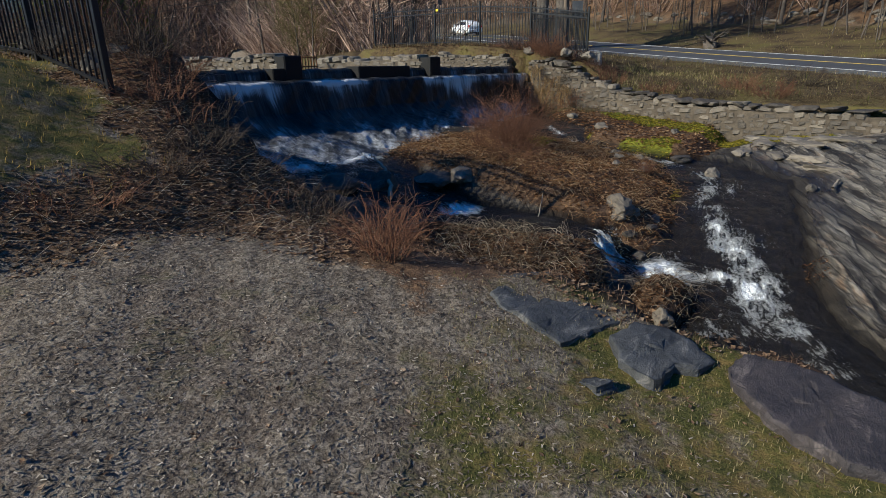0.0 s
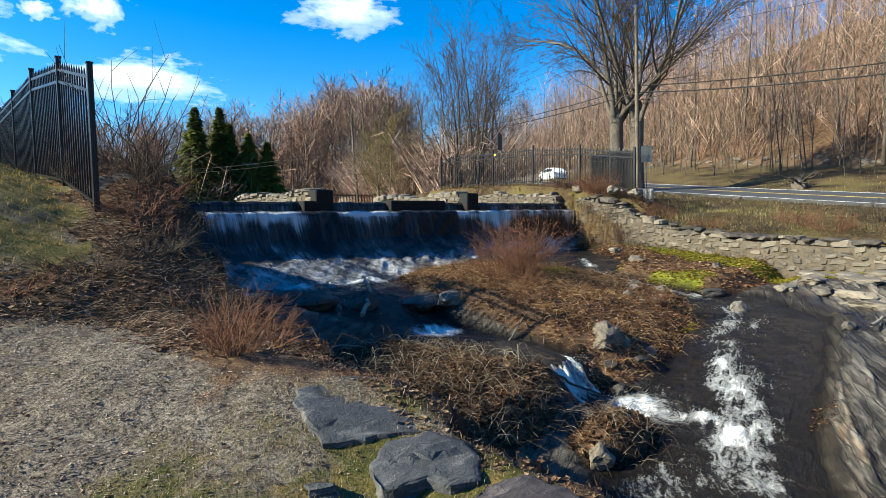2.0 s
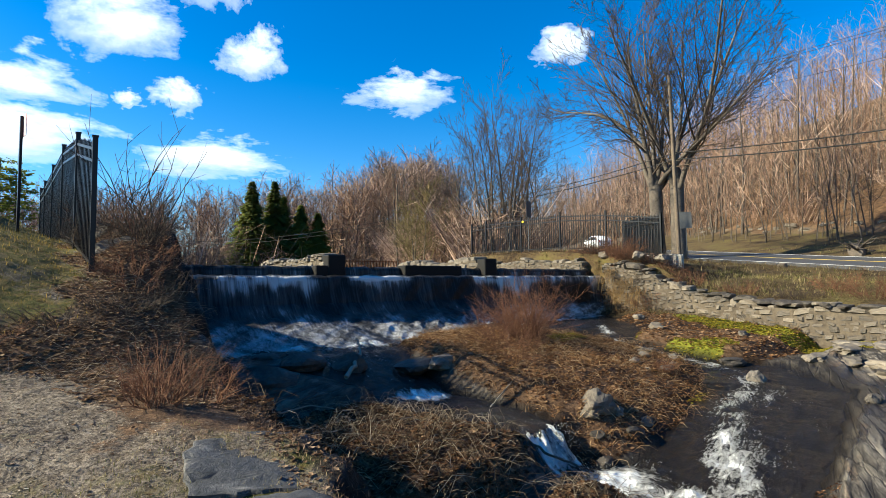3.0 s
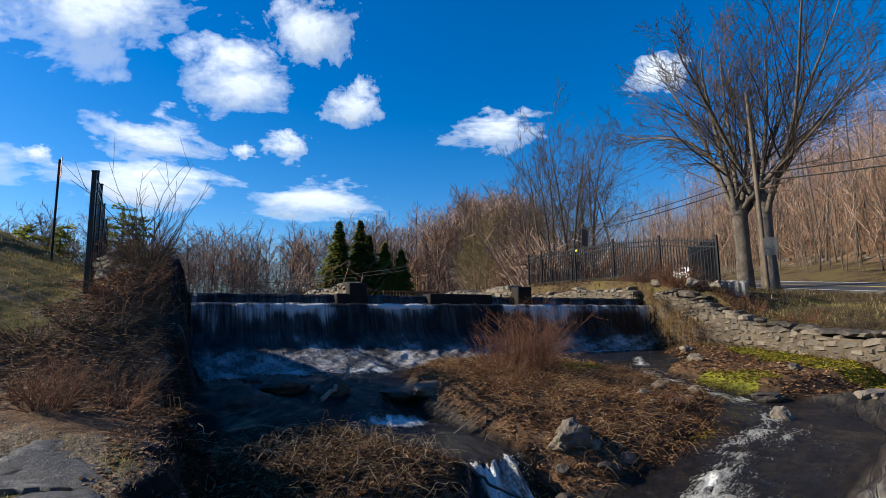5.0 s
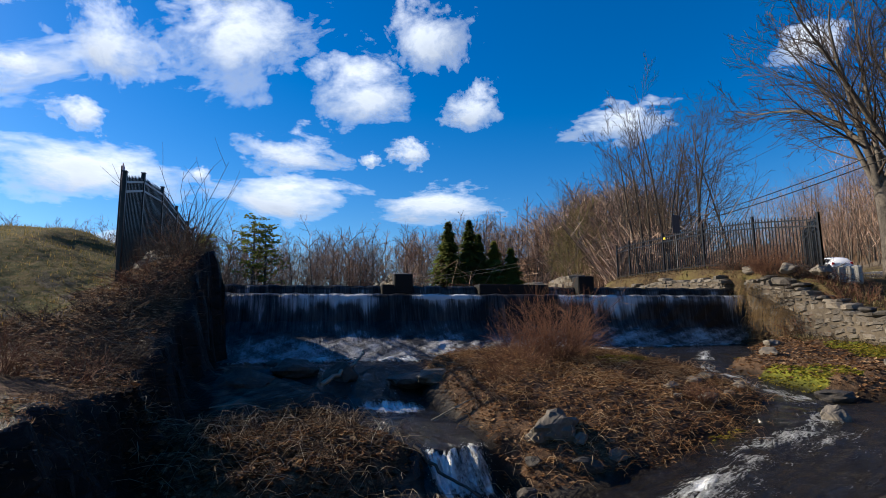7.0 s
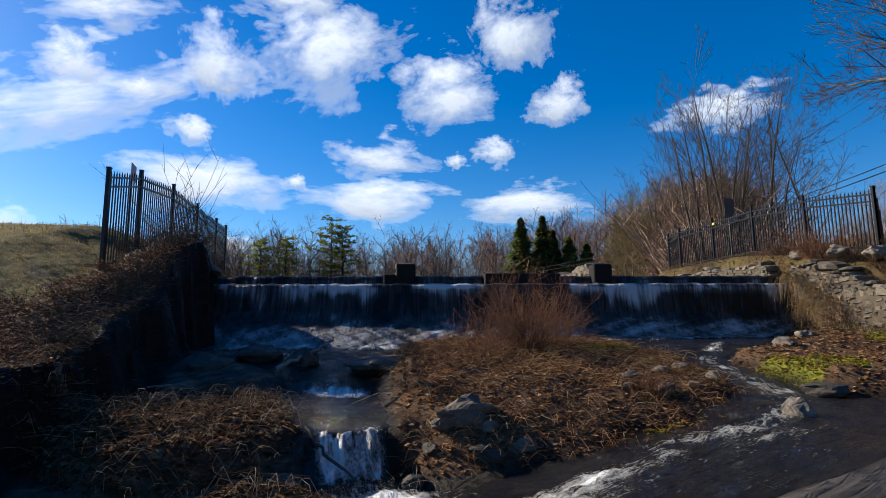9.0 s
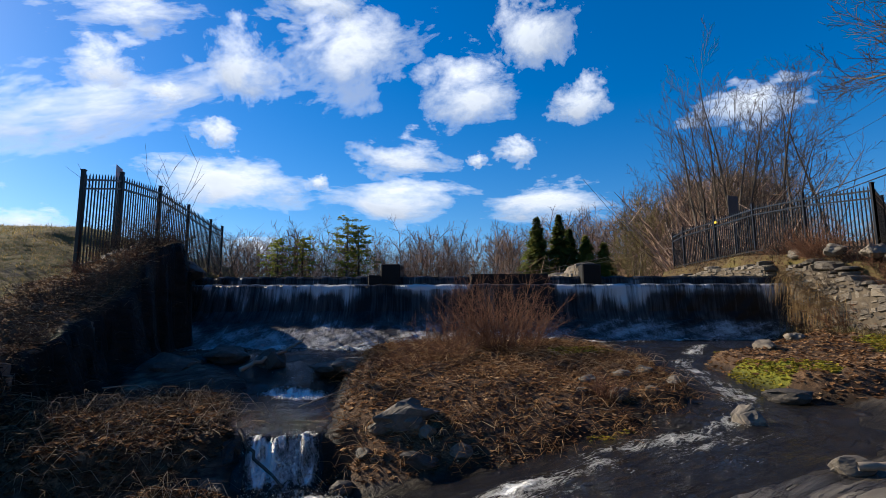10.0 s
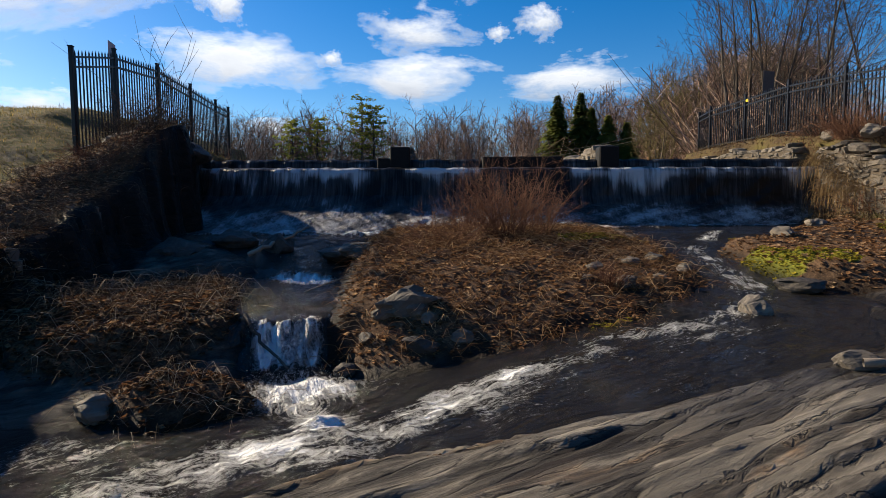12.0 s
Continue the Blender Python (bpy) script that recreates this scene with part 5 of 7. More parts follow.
def pine(x, y, tall, seed):
    """A tall pine: a bare lower trunk and uneven shelves of needles with gaps between them."""
    rng = np.random.default_rng(seed)
    t = thing("pine", pose(x, y, ground_z(x, y) - 0.2, 0, rng.uniform(-2, 2), 0), "tall dark pine with ragged shelves of needles", "tree", "pines")
    part("trunk", quick_mesh("trunk", *tube([(0, 0, 0), (0.1, 0, tall * 0.5), (0, 0.1, tall * 0.97)], (0.24, 0.16, 0.04), 6)), BARK, t)
    limbs, v, f = [], [], []
    for k in range(30):
        h = 0.34 + 0.64 * k / 30 + rng.uniform(-0.02, 0.02)
        a = k * 2.4 + rng.uniform(-0.4, 0.4)
        r = tall * (0.07 + 0.17 * math.sin(min(1.0, (1.04 - h) / 0.5) * 1.57)) * rng.uniform(0.5, 1.15)
        d = np.array((math.cos(a), math.sin(a), rng.uniform(0.0, 0.3)))
        p = np.array((0, 0, h * tall))
        limbs.append(tube(np.array([p, p + d * r * 0.5, p + d * r]), (0.06, 0.04, 0.015), 4))
        for q in range(40):
            c = p + d * r * rng.uniform(0.25, 1.05) + rng.normal(0, 1, 3) * np.array((0.32, 0.32, 0.14))
            e, g = rng.normal(0, 0.17, 3) * (1, 1, 0.4), rng.normal(0, 0.11, 3) * (1, 1, 0.6)
            b = len(v)
            v += [c - e, c + g, c + e, c - g]
            f.append((b, b + 1, b + 2, b + 3))
    part("limbs", quick_mesh("limbs", *joined(limbs)), BARK, t)
    part("crown", quick_mesh("crown", v, f), FIR, t)


for k, (x, y, tall) in enumerate(((-2.0, 72, 13.2), (-0.4, 73, 12.4), (-8.4, 73, 10.6), (-11.2, 72, 10.2), (-48.0, 84, 11.5))):
    pine(x, y, tall, 80 + k)

# ---- clouds ----
def cloud_material():
    k = Mat("cloud", 1.0)
    c = k.coord()
    seed = k.random()
    shift = k.t.nodes.new("ShaderNodeVectorMath")
    shift.operation = "ADD"
    k.put(shift.inputs[0], c)
    comb = k.t.nodes.new("ShaderNodeCombineXYZ")
    k.put(comb.inputs[2], k.math("MULTIPLY", seed, 57.0))
    k.put(shift.inputs[1], comb.outputs[0])
    n = k.math("ADD", k.math("MULTIPLY", k.noise(shift.outputs[0], 1.5, 12, 0.6, 0.3), 0.75), k.math("MULTIPLY", k.noise(shift.outputs[0], 4.2, 8, 0.6), 0.25))
    ln = k.t.nodes.new("ShaderNodeVectorMath")
    ln.operation = "LENGTH"
    k.put(ln.inputs[0], c)
    fall = k.step(ln.outputs["Value"], 0.12, 1.15, 0.88, -0.8)
    body = k.math("ADD", fall, k.math("MULTIPLY", k.math("SUBTRACT", n, 0.5), 4.0))
    alpha = k.step(body, -0.05, 0.95)
    sep = k.t.nodes.new("ShaderNodeSeparateXYZ")
    k.put(sep.inputs[0], c)
    shade = k.step(k.math("ADD", k.math("MULTIPLY", sep.outputs["Y"], 0.9), k.math("MULTIPLY", k.math("SUBTRACT", n, 0.5), -1.4)), -0.75, 0.5)
    shade = k.math("MAXIMUM", shade, k.step(body, 0.6, 0.05, 0.0, 0.9))
    em = k.t.nodes.new("ShaderNodeEmission")
    k.put(em.inputs[0], k.ramp(shade, (0.0, (0.36, 0.41, 0.5)), (0.6, (0.66, 0.7, 0.76)), (1.0, (0.95, 0.96, 0.98))))
    em.inputs[1].default_value = 1.0
    tr = k.t.nodes.new("ShaderNodeBsdfTransparent")
    mx = k.t.nodes.new("ShaderNodeMixShader")
    k.put(mx.inputs[0], alpha)
    k.put(mx.inputs[1], tr.outputs[0])
    k.put(mx.inputs[2], em.outputs[0])
    k.put(k.t.nodes["Material Output"].inputs[0], mx.outputs[0])
    return k.m


CLOUD = cloud_material()


def cloud(bearing, height, wide, tall, lean=0.0):
    """A cumulus cloud 1,800 m away. All in degrees: bearing from the way upstream to the right, height over the horizon, size."""
    r = 1800.0
    b, e = radians(bearing), radians(height)
    p = Vector((math.sin(b) * math.cos(e), math.cos(b) * math.cos(e), math.sin(e))) * r
    bm = bmesh.new()
    bmesh.ops.create_grid(bm, x_segments=6, y_segments=4, size=1.7)
    m = look(p, (9.0, -3.0, 0.5), lean) @ Matrix.Diagonal((r * math.tan(radians(wide * 0.70)), r * math.tan(radians(tall * 0.78)), 1, 1))
    ob = part("cloud", bm, CLOUD, at=m)
    tagged(ob, "white cumulus cloud with a grey underside", "cloud", "clouds", "structure")


for c in ((-32, 19.1, 21, 6, -22), (-19, 25.4, 8, 7), (-8, 27.3, 14, 8, -18), (5, 23.5, 11, 7), (17, 22.5, 6.5, 4.5), (12, 29.5, 8, 7, -30), (-21, 18.7, 4.5, 3),
          (-26, 21.7, 3, 2), (-31, 23.0, 7, 4.5, -20), (-20, 13.6, 16, 5.5), (-2, 17.4, 10, 4.5), (-3, 13.0, 15, 5), (10, 18.1, 4.5, 3), (6, 17.2, 2.5, 1.6), (-11, 14.7, 3, 1.6),
          (-36, 8.8, 8, 3), (13, 12.6, 14, 4.0), (-17, 7.9, 6, 2), (-30, 27.5, 12, 4, -15), (32.5, 20.0, 10, 3.8), (49, 23.7, 6, 3.5), (-44, 12, 10, 3.5), (-12, 32, 10, 5)):
    cloud(*c)


# ---- rocks ----


def rock(x, y, sx, sy, sz, seed, label, material=None, sink=0.35, turn=0.0, z=None, name="rock", flat=0.0, group="", tilt=(0, 0), rough=0.22):
    zz = ground_z(x, y) if z is None else z
    me = mesh_of(name, boulder(seed, sx, sy, sz, 3, rough, flat))
    ob = part(name, me, material or BROWN_ROCK, at=pose(x, y, zz + sz * (1 - sink) - sz * 0.35, tilt[0], tilt[1], turn))
    return tagged(ob, label, "rock", group)


def slab(points, top, thick, seed, label, material, tilt=(0.0, 0.0), name="stone_slab"):
    """A flat stone with a broken outline given in plan: bevelled, layered sides and an uneven top."""
    rng = random.Random(seed)
    cx = sum(p[0] for p in points) / len(points)
    cy = sum(p[1] for p in points) / len(points)
    ring = []
    for a, b in zip(points, points[1:] + points[:1]):
        n = max(3, int(math.hypot(b[0] - a[0], b[1] - a[1]) / 0.06))
        for k in range(n):
            t = k / n
            ring.append((a[0] + (b[0] - a[0]) * t - cx + rng.uniform(-0.012, 0.012), a[1] + (b[1] - a[1]) * t - cy + rng.uniform(-0.012, 0.012)))
    bm = bmesh.new()
    rows = []
    for inset, drop in ((0.0, thick), (0.0, thick * 0.3), (0.03, thick * 0.26), (0.022, 0.014), (0.03, 0.003), (0.05, 0.0), (0.2, -0.004), (0.35, -0.005), (0.5, -0.005), (0.65, -0.005), (0.82, -0.005)):
        row = []
        for x, y in ring:
            r = math.hypot(x, y)
            s = 1 - (inset / r if inset < 0.15 else inset)
            px, py = x * s, y * s
            g = py * 0.9 + px * 0.35
            h = 0.03 * noise.noise((px * 1.6 + seed, py * 3, 0.3)) + 0.012 * noise.noise((px * 3, g * 14 + seed, 1.3)) + 0.006 * noise.noise((px * 11, py * 17 + seed, 2.3))
            h += 0.018 * (noise.noise((px * 0.8 + py * 2.2 + seed, 4.0, 0.0)) > 0.05)
            row.append(bm.verts.new((px, py, -drop + (h if drop < 0.01 else 0) + tilt[0] * px + tilt[1] * py)))
        rows.append(row)
    n = len(ring)
    for p, q in zip(rows, rows[1:]):
        for k in range(n):
            bm.faces.new((p[k], p[(k + 1) % n], q[(k + 1) % n], q[k]))
    mid = bm.verts.new((0, 0, 0.01))
    for k in range(n):
        bm.faces.new((rows[-1][k], rows[-1][(k + 1) % n], mid))
    bmesh.ops.recalc_face_normals(bm, faces=bm.faces[:])
    for q in bm.faces:
        q.smooth = abs(q.normal.z) > 0.93
    me = bpy.data.meshes.new(name)
    bm.to_mesh(me)
    bm.free()
    return tagged(part(name, me, material, at=pose(cx, cy, top)), label, "stone slab")


slab([(2.9, 1.32), (3.22, 1.24), (3.55, 1.13), (3.74, 1.4), (3.84, 1.62), (3.86, 1.92), (3.56, 2.08), (3.28, 2.06), (3.06, 1.99), (2.95, 1.84), (2.9, 1.52)], -0.015, 0.4, 1, "large flat grey rock with a pale seam beside the grass", SLAB, (-0.06, 0.2))
slab([(2.89, 0.74), (3.15, 0.69), (3.22, 0.55), (3.42, 0.52), (3.6, 0.7), (3.64, 0.9), (3.54, 1.1), (3.22, 1.16), (2.98, 1.0)], -0.125, 0.32, 2, "flat dark bluish-grey rock on the bank's edge", SLAB, (-0.04, 0.05))
slab([(2.7, -0.18), (2.76, -0.62), (3.1, -0.8), (3.42, -0.4), (3.55, -0.15), (3.66, 0.16), (3.62, 0.42), (3.36, 0.48), (3.05, 0.34), (2.8, 0.06)], -0.145, 0.32, 3, "large flat reddish-brown rock on the bank's edge", RED_SLAB, (-0.03, 0.03))
slab([(2.62, 0.98), (2.76, 0.9), (2.8, 1.06), (2.66, 1.16)], -0.13, 0.1, 4, "small flat dark stone sunk in the grass", SLAB)
slab([(3.45, 3.2), (3.95, 3.25), (4.0, 3.75), (3.6, 3.85)], -0.05, 0.4, 5, "flat stone half buried at the top of the bank", BROWN_ROCK, (-0.05, 0.02))
slab([(3.35, 5.1), (3.8, 5.0), (3.95, 5.4), (3.75, 5.75), (3.4, 5.6)], 0.5, 0.3, 6, "flat ledge stone sunk in the old bank", BROWN_ROCK, (-0.1, 0.05))
slab([(3.5, 6.1), (3.85, 6.0), (3.9, 6.6), (3.55, 6.7)], 0.84, 0.3, 7, "flat ledge stone sunk in the old bank", BROWN_ROCK, (-0.1, 0.08))
slab([(3.4, 4.2), (3.85, 4.2), (3.95, 4.75), (3.5, 4.8)], 0.12, 0.3, 8, "flat ledge stone sunk in the old bank", BROWN_ROCK, (-0.1, 0.06))
rock(3.2, 7.65, 0.46, 0.42, 0.34, 21, "rounded pale grey boulder beside the fence", sink=0.2, z=1.5)
rock(3.05, 8.7, 0.5, 0.45, 0.36, 22, "dark rounded boulder on the abutment", DARK_ROCK, sink=0.2, z=1.78)
rock(3.3, 9.7, 0.55, 0.6, 0.32, 23, "dark boulder on the abutment beside the spillway", DARK_ROCK, sink=0.2, z=1.6)
rock(8.72, 3.1, 0.38, 0.25, 0.2, 31, "grey boulder with a pale top on the island's edge", BROWN_ROCK, turn=25, rough=0.4, sink=0.6)
rock(9.0, 2.92, 0.11, 0.08, 0.08, 32, "small pale rock on the island's edge", PIER_STONE)
rock(8.35, 2.8, 0.11, 0.1, 0.07, 33, "small grey rock on the island's edge", DARK_ROCK)
rock(9.35, 2.7, 0.13, 0.1, 0.09, 34, "small pale rock on the island's edge", PIER_STONE)
rock(8.9, 2.6, 0.2, 0.12, 0.1, 35, "dark wet rock at the island's foot", DARK_ROCK)
rock(8.15, 2.55, 0.14, 0.12, 0.09, 36, "dark wet rock beside the fall", DARK_ROCK)
rock(12.26, 2.5, 0.17, 0.14, 0.16, 37, "brown rock standing in the stream", ROCK, turn=-20, z=-0.62)
rock(12.35, 2.15, 0.2, 0.16, 0.1, 38, "dark wet rock in the stream", DARK_ROCK)
rock(13.3, 3.42, 0.36, 0.22, 0.1, 39, "flat wet rock in the stream", DARK_ROCK, turn=-15, z=-0.5)
for k, (x, y, s) in enumerate(((11.1, 4.1, 0.12), (11.6, 4.25, 0.14), (11.35, 3.65, 0.2), (12.0, 4.5, 0.16), (10.9, 3.7, 0.08), (11.8, 3.75, 0.1), (12.2, 4.0, 0.13), (14.6, 5.9, 0.2), (15.4, 4.2, 0.14), (13.9, 7.3, 0.16), (16.2, 7.5, 0.22))):
    rock(x, y, s, s * 0.8, s * 0.55, 50 + k, "small pale rock among the leaves", PIER_STONE if k % 2 else ROCK, turn=k * 40, group="scattered rocks")
for k, (x, y, sx, sy) in enumerate(((14.5, 2.35, 0.42, 0.22), (15.1, 2.1, 0.5, 0.25), (14.2, 1.7, 0.35, 0.2), (15.6, 1.5, 0.6, 0.28), (14.9, 1.2, 0.5, 0.25), (13.8, 1.1, 0.4, 0.2), (16.2, 2.3, 0.35, 0.3), (15.2, 0.5, 0.7, 0.3), (13.2, 0.6, 0.45, 0.2))):
    rock(x, y, sx, sy, 0.13, 70 + k, "pale slabby rock beside the stream", PIER_STONE if k % 3 else ROCK, turn=15 + k * 9, flat=0.5, group="slabby rocks", rough=0.5)
rock(11.95, 0.75, 0.15, 0.1, 0.075, 101, "loose pale stone lying on the rock ledge", PIER_STONE, turn=-15, sink=0.1)
rock(5.6, 6.45, 0.42, 0.3, 0.2, 102, "dark wet boulder below the falls", DARK_ROCK, z=-0.15)
rock(6.35, 6.25, 0.3, 0.26, 0.24, 103, "dark wet boulder below the falls", DARK_ROCK, z=-0.25)
rock(7.5, 6.1, 0.5, 0.36, 0.16, 104, "slanting dark grey rock at the island's corner", DARK_ROCK, z=-0.32, turn=30, flat=0.6)
rock(8.1, 5.8, 0.6, 0.4, 0.18, 105, "slanting brown rock at the island's corner", BROWN_ROCK, z=-0.25, turn=20, flat=0.6)
rock(4.8, 5.9, 0.5, 0.4, 0.25, 106, "dark wet rock under the bank", DARK_ROCK, z=-0.3)
rock(5.3, 7.2, 0.4, 0.3, 0.15, 107, "dark wet rock at the foot of the falls", DARK_ROCK, z=-0.15)
rock(6.2, 1.6, 0.18, 0.15, 0.14, 108, "brown rock among drifted leaves")
rock(4.9, 2.2, 0.4, 0.3, 0.25, 110, "dark wet boulder at the bank's foot", DARK_ROCK, z=-1.35)
rock(4.6, 1.1, 0.35, 0.3, 0.25, 111, "dark wet boulder at the bank's foot", DARK_ROCK, z=-1.4)
for k, (x, y, s) in enumerate(((18.15, 8.75, 0.26), (18.5, 8.1, 0.3), (18.35, 10.3, 0.26))):
    rock(x, y, s, s * 0.8, s * 0.55, 120 + k, "rough grey block on the ruined abutment", WALL_STONE, z=float(np.interp(y, (7.2, 8.2, 10.5), (1.2, 1.95, 2.1))), sink=0.2, turn=k * 50, group="abutment blocks")
tumble = random.Random(6)
for k in range(46):
    y = -6 + k * 0.95 + tumble.uniform(-0.5, 0.5)
    size = tumble.uniform(0.22, 0.55)
    rock(float(np.interp(y, [p[1] for p in ROAD], [p[0] for p in ROAD])) + 16.6 + tumble.uniform(-0.9, 0.9), y, size, size * 0.8, size * 0.55, 140 + k, "grey boulder of a tumbled wall at the wood's edge", PIER_STONE if k % 3 else ROCK, turn=k * 33, group="tumbled wall boulders", rough=0.35)
rock(28.2, 8.5, 0.3, 0.2, 0.16, 151, "pale stone on the verge", PIER_STONE)


# ---- sticks and logs ----
def stick(points, r0, r1, label, material=None, name="branch"):
    pts = np.array(points, float)
    t = np.linspace(0, 1, len(pts))
    fine = np.linspace(0, 1, len(pts) * 4)
    p = np.stack([np.interp(fine, t, pts[:, k]) for k in range(3)], -1)
    p[1:-1] += np.random.default_rng(len(pts)).normal(0, r0 * 0.4, p[1:-1].shape)
    v, f = tube(p, np.linspace(r0, r1, len(p)), 6)
    return tagged(part(name, quick_mesh(name, v, f, True), material or PALE_WOOD), label, "branch")


stick([(6.05, 5.75, -0.28), (6.35, 6.0, -0.12), (6.62, 6.35, 0.02), (6.78, 6.7, 0.12), (6.8, 6.85, 0.2)], 0.04, 0.014, "bleached bare branch leaning on a wet rock")
stick([(7.0, 2.95, -0.7), (7.25, 2.7, -0.95), (7.6, 2.42, -1.14)], 0.022, 0.012, "dark wet stick lodged in the fall", BARK)
stick([(4.6, 4.6, -0.42), (5.0, 4.65, -0.38), (5.3, 4.5, -0.45)], 0.012, 0.006, "thin pale stick on the leaf heap")
stick([(7.4, 3.9, -0.6), (7.9, 4.1, -0.42), (8.3, 4.3, -0.32)], 0.01, 0.005, "thin pale stick across the stream's edge")
stick([(11.75, 0.42, -0.52), (12.05, 0.4, -0.50), (12.35, 0.36, -0.47)], 0.03, 0.02, "short bleached log on the rock ledge")
stick([(9.6, 5.9, 0.06), (10.0, 6.3, 0.3), (10.6, 6.6, 0.5)], 0.012, 0.005, "thin pale stick in the shrub")


# ---- shrubs ----
def shrub(x, y, tall, stems, seed, label, material, wide=0.45, foot=0.15, forks=6, thick=0.0045, group="", lean=(0, 0)):
    rng = np.random.default_rng(seed)
    t = thing("shrub", pose(x, y, ground_z(x, y) - 0.03), label, "shrub", group)
    main, fine = [], []
    for k in range(stems):
        a = rng.uniform(0, 6.28)
        r = foot * math.sqrt(rng.uniform())
        p = np.array((r * math.cos(a), r * math.sin(a), 0.0))
        d = np.array((math.cos(a) * rng.uniform(0, wide) + lean[0], math.sin(a) * rng.uniform(0, wide) + lean[1], 1.0))
        h = tall * rng.uniform(0.45, 1.0)
        pts = [p]
        for s in range(4):
            d = d + rng.normal(0, 0.27, 3) + np.array((math.cos(a), math.sin(a), 0)) * wide * 0.12
            p = p + d / np.linalg.norm(d) * h / 4
            pts.append(p)
        pts = np.array(pts)
        main.append(tube(pts, np.linspace(thick, thick * 0.35, 5), 4))
        for s in range(forks):
            u = rng.uniform(0.3, 0.95) * 4
            i = min(int(u), 3)
            q = pts[i] + (pts[i + 1] - pts[i]) * (u - i)
            e = d / np.linalg.norm(d) + rng.normal(0, 0.8, 3)
            e = e / np.linalg.norm(e) * h * rng.uniform(0.15, 0.38)
            fine.append(tube(np.array([q, q + e * 0.5 + rng.normal(0, 0.012, 3), q + e]), (thick * 0.5, thick * 0.4, thick * 0.22), 3))
    part("stem_mass", quick_mesh("stem_mass", *joined(main), True), material, t)["kind"] = "stuff"
    part("twig_mass", quick_mesh("twig_mass", *joined(fine), True), material, t)["kind"] = "stuff"
    return t


shrub(2.98, 2.9, 0.62, 70, 1, "bare reddish-brown shrub on the mulch", RED_TWIG, 0.75, 0.16)
shrub(3.45, 3.5, 0.5, 40, 2, "low bare reddish shrub on the bank's edge", RED_TWIG, 0.8, 0.25)
shrub(10.15, 5.9, 1.55, 110, 3, "tall bare reddish-brown shrub on the island", RED_TWIG, 0.75, 0.3, 9)
shrub(9.6, 6.2, 1.0, 70, 4, "bare reddish-brown shrub on the island", RED_TWIG, 0.9, 0.3, 9)
shrub(10.7, 6.5, 1.15, 70, 5, "bare reddish-brown shrub on the island", RED_TWIG, 0.8, 0.3, 9)
shrub(9.2, 5.4, 0.7, 60, 6, "low bare tangled shrub on the island", RED_TWIG, 1.0, 0.4, 8)
shrub(11.15, 3.55, 0.42, 60, 7, "clump of upright rusty stems on the island", RED_TWIG, 0.25, 0.1, 2, 0.005)
shrub(8.7, 4.6, 0.35, 40, 8, "low clump of dry rusty stems", RED_TWIG, 0.5, 0.25, 2, 0.005)
for k, (x, y, h, n) in enumerate(((3.35, 7.3, 0.9, 46), (3.45, 8.0, 1.1, 50), (3.5, 8.7, 1.0, 50), (3.3, 9.3, 1.1, 46), (3.6, 6.4, 0.45, 30), (3.2, 6.2, 0.35, 24), (3.3, 5.2, 0.3, 24), (3.0, 4.6, 0.22, 20), (3.5, 10.2, 1.2, 50), (3.2, 11.2, 1.1, 44))):
    shrub(x, y, h, n, 10 + k, "tangled bare bramble on the old bank", RED_TWIG if k % 2 else TWIG, 0.85, 0.35, 4, group="brambles")
for k, (x, y, h) in enumerate(((3.4, 6.9, 0.5), (3.4, 7.8, 0.5), (3.35, 8.7, 0.5), (3.15, 6.6, 0.4), (3.0, 5.6, 0.4), (2.4, 5.3, 0.35), (1.6, 5.0, 0.32), (2.9, 7.9, 0.5), (3.4, 4.4, 0.4))):
    shrub(x, y, h, 70, 200 + k, "low mat of bare brambles on the old bank", RED_TWIG if k % 3 == 0 else TWIG, 1.3, 0.4, 6, 0.004, group="bramble mats")
shrub(3.6, 7.5, 2.1, 9, 30, "tall thin sapling stems on the abutment", TWIG, 0.18, 0.25, 3, 0.01)
shrub(3.4, 8.6, 2.5, 9, 31, "tall thin sapling stems on the abutment", TWIG, 0.15, 0.3, 3, 0.01)
shrub(2.9, 13.5, 2.2, 30, 32, "pale bare bush beside the pond", TWIG, 0.4, 0.6, 5, 0.008)
shrub(2.6, 15.5, 2.0, 30, 33, "pale bare bush beside the pond", TWIG, 0.4, 0.6, 5, 0.008)
for k, (x, y, h) in enumerate(((18.2, 9.0, 0.8), (18.1, 8.4, 0.7), (18.35, 9.4, 0.7), (18.6, 8.7, 0.6), (18.0, 9.8, 0.5), (18.5, 9.8, 0.8), (18.45, 10.8, 0.6), (18.4, 7.2, 0.4), (18.2, 5.6, 0.4), (18.0, 4.0, 0.35), (18.3, 2.4, 0.5), (19.2, 3.5, 0.5), (20.5, 2.0, 0.6))):
    shrub(x, y, h * 1.3, 60, 40 + k, "tangled bare brush on the stone bank", RED_TWIG if k % 3 else TWIG, 0.9, 0.4, 7, 0.007, group="bank brush")


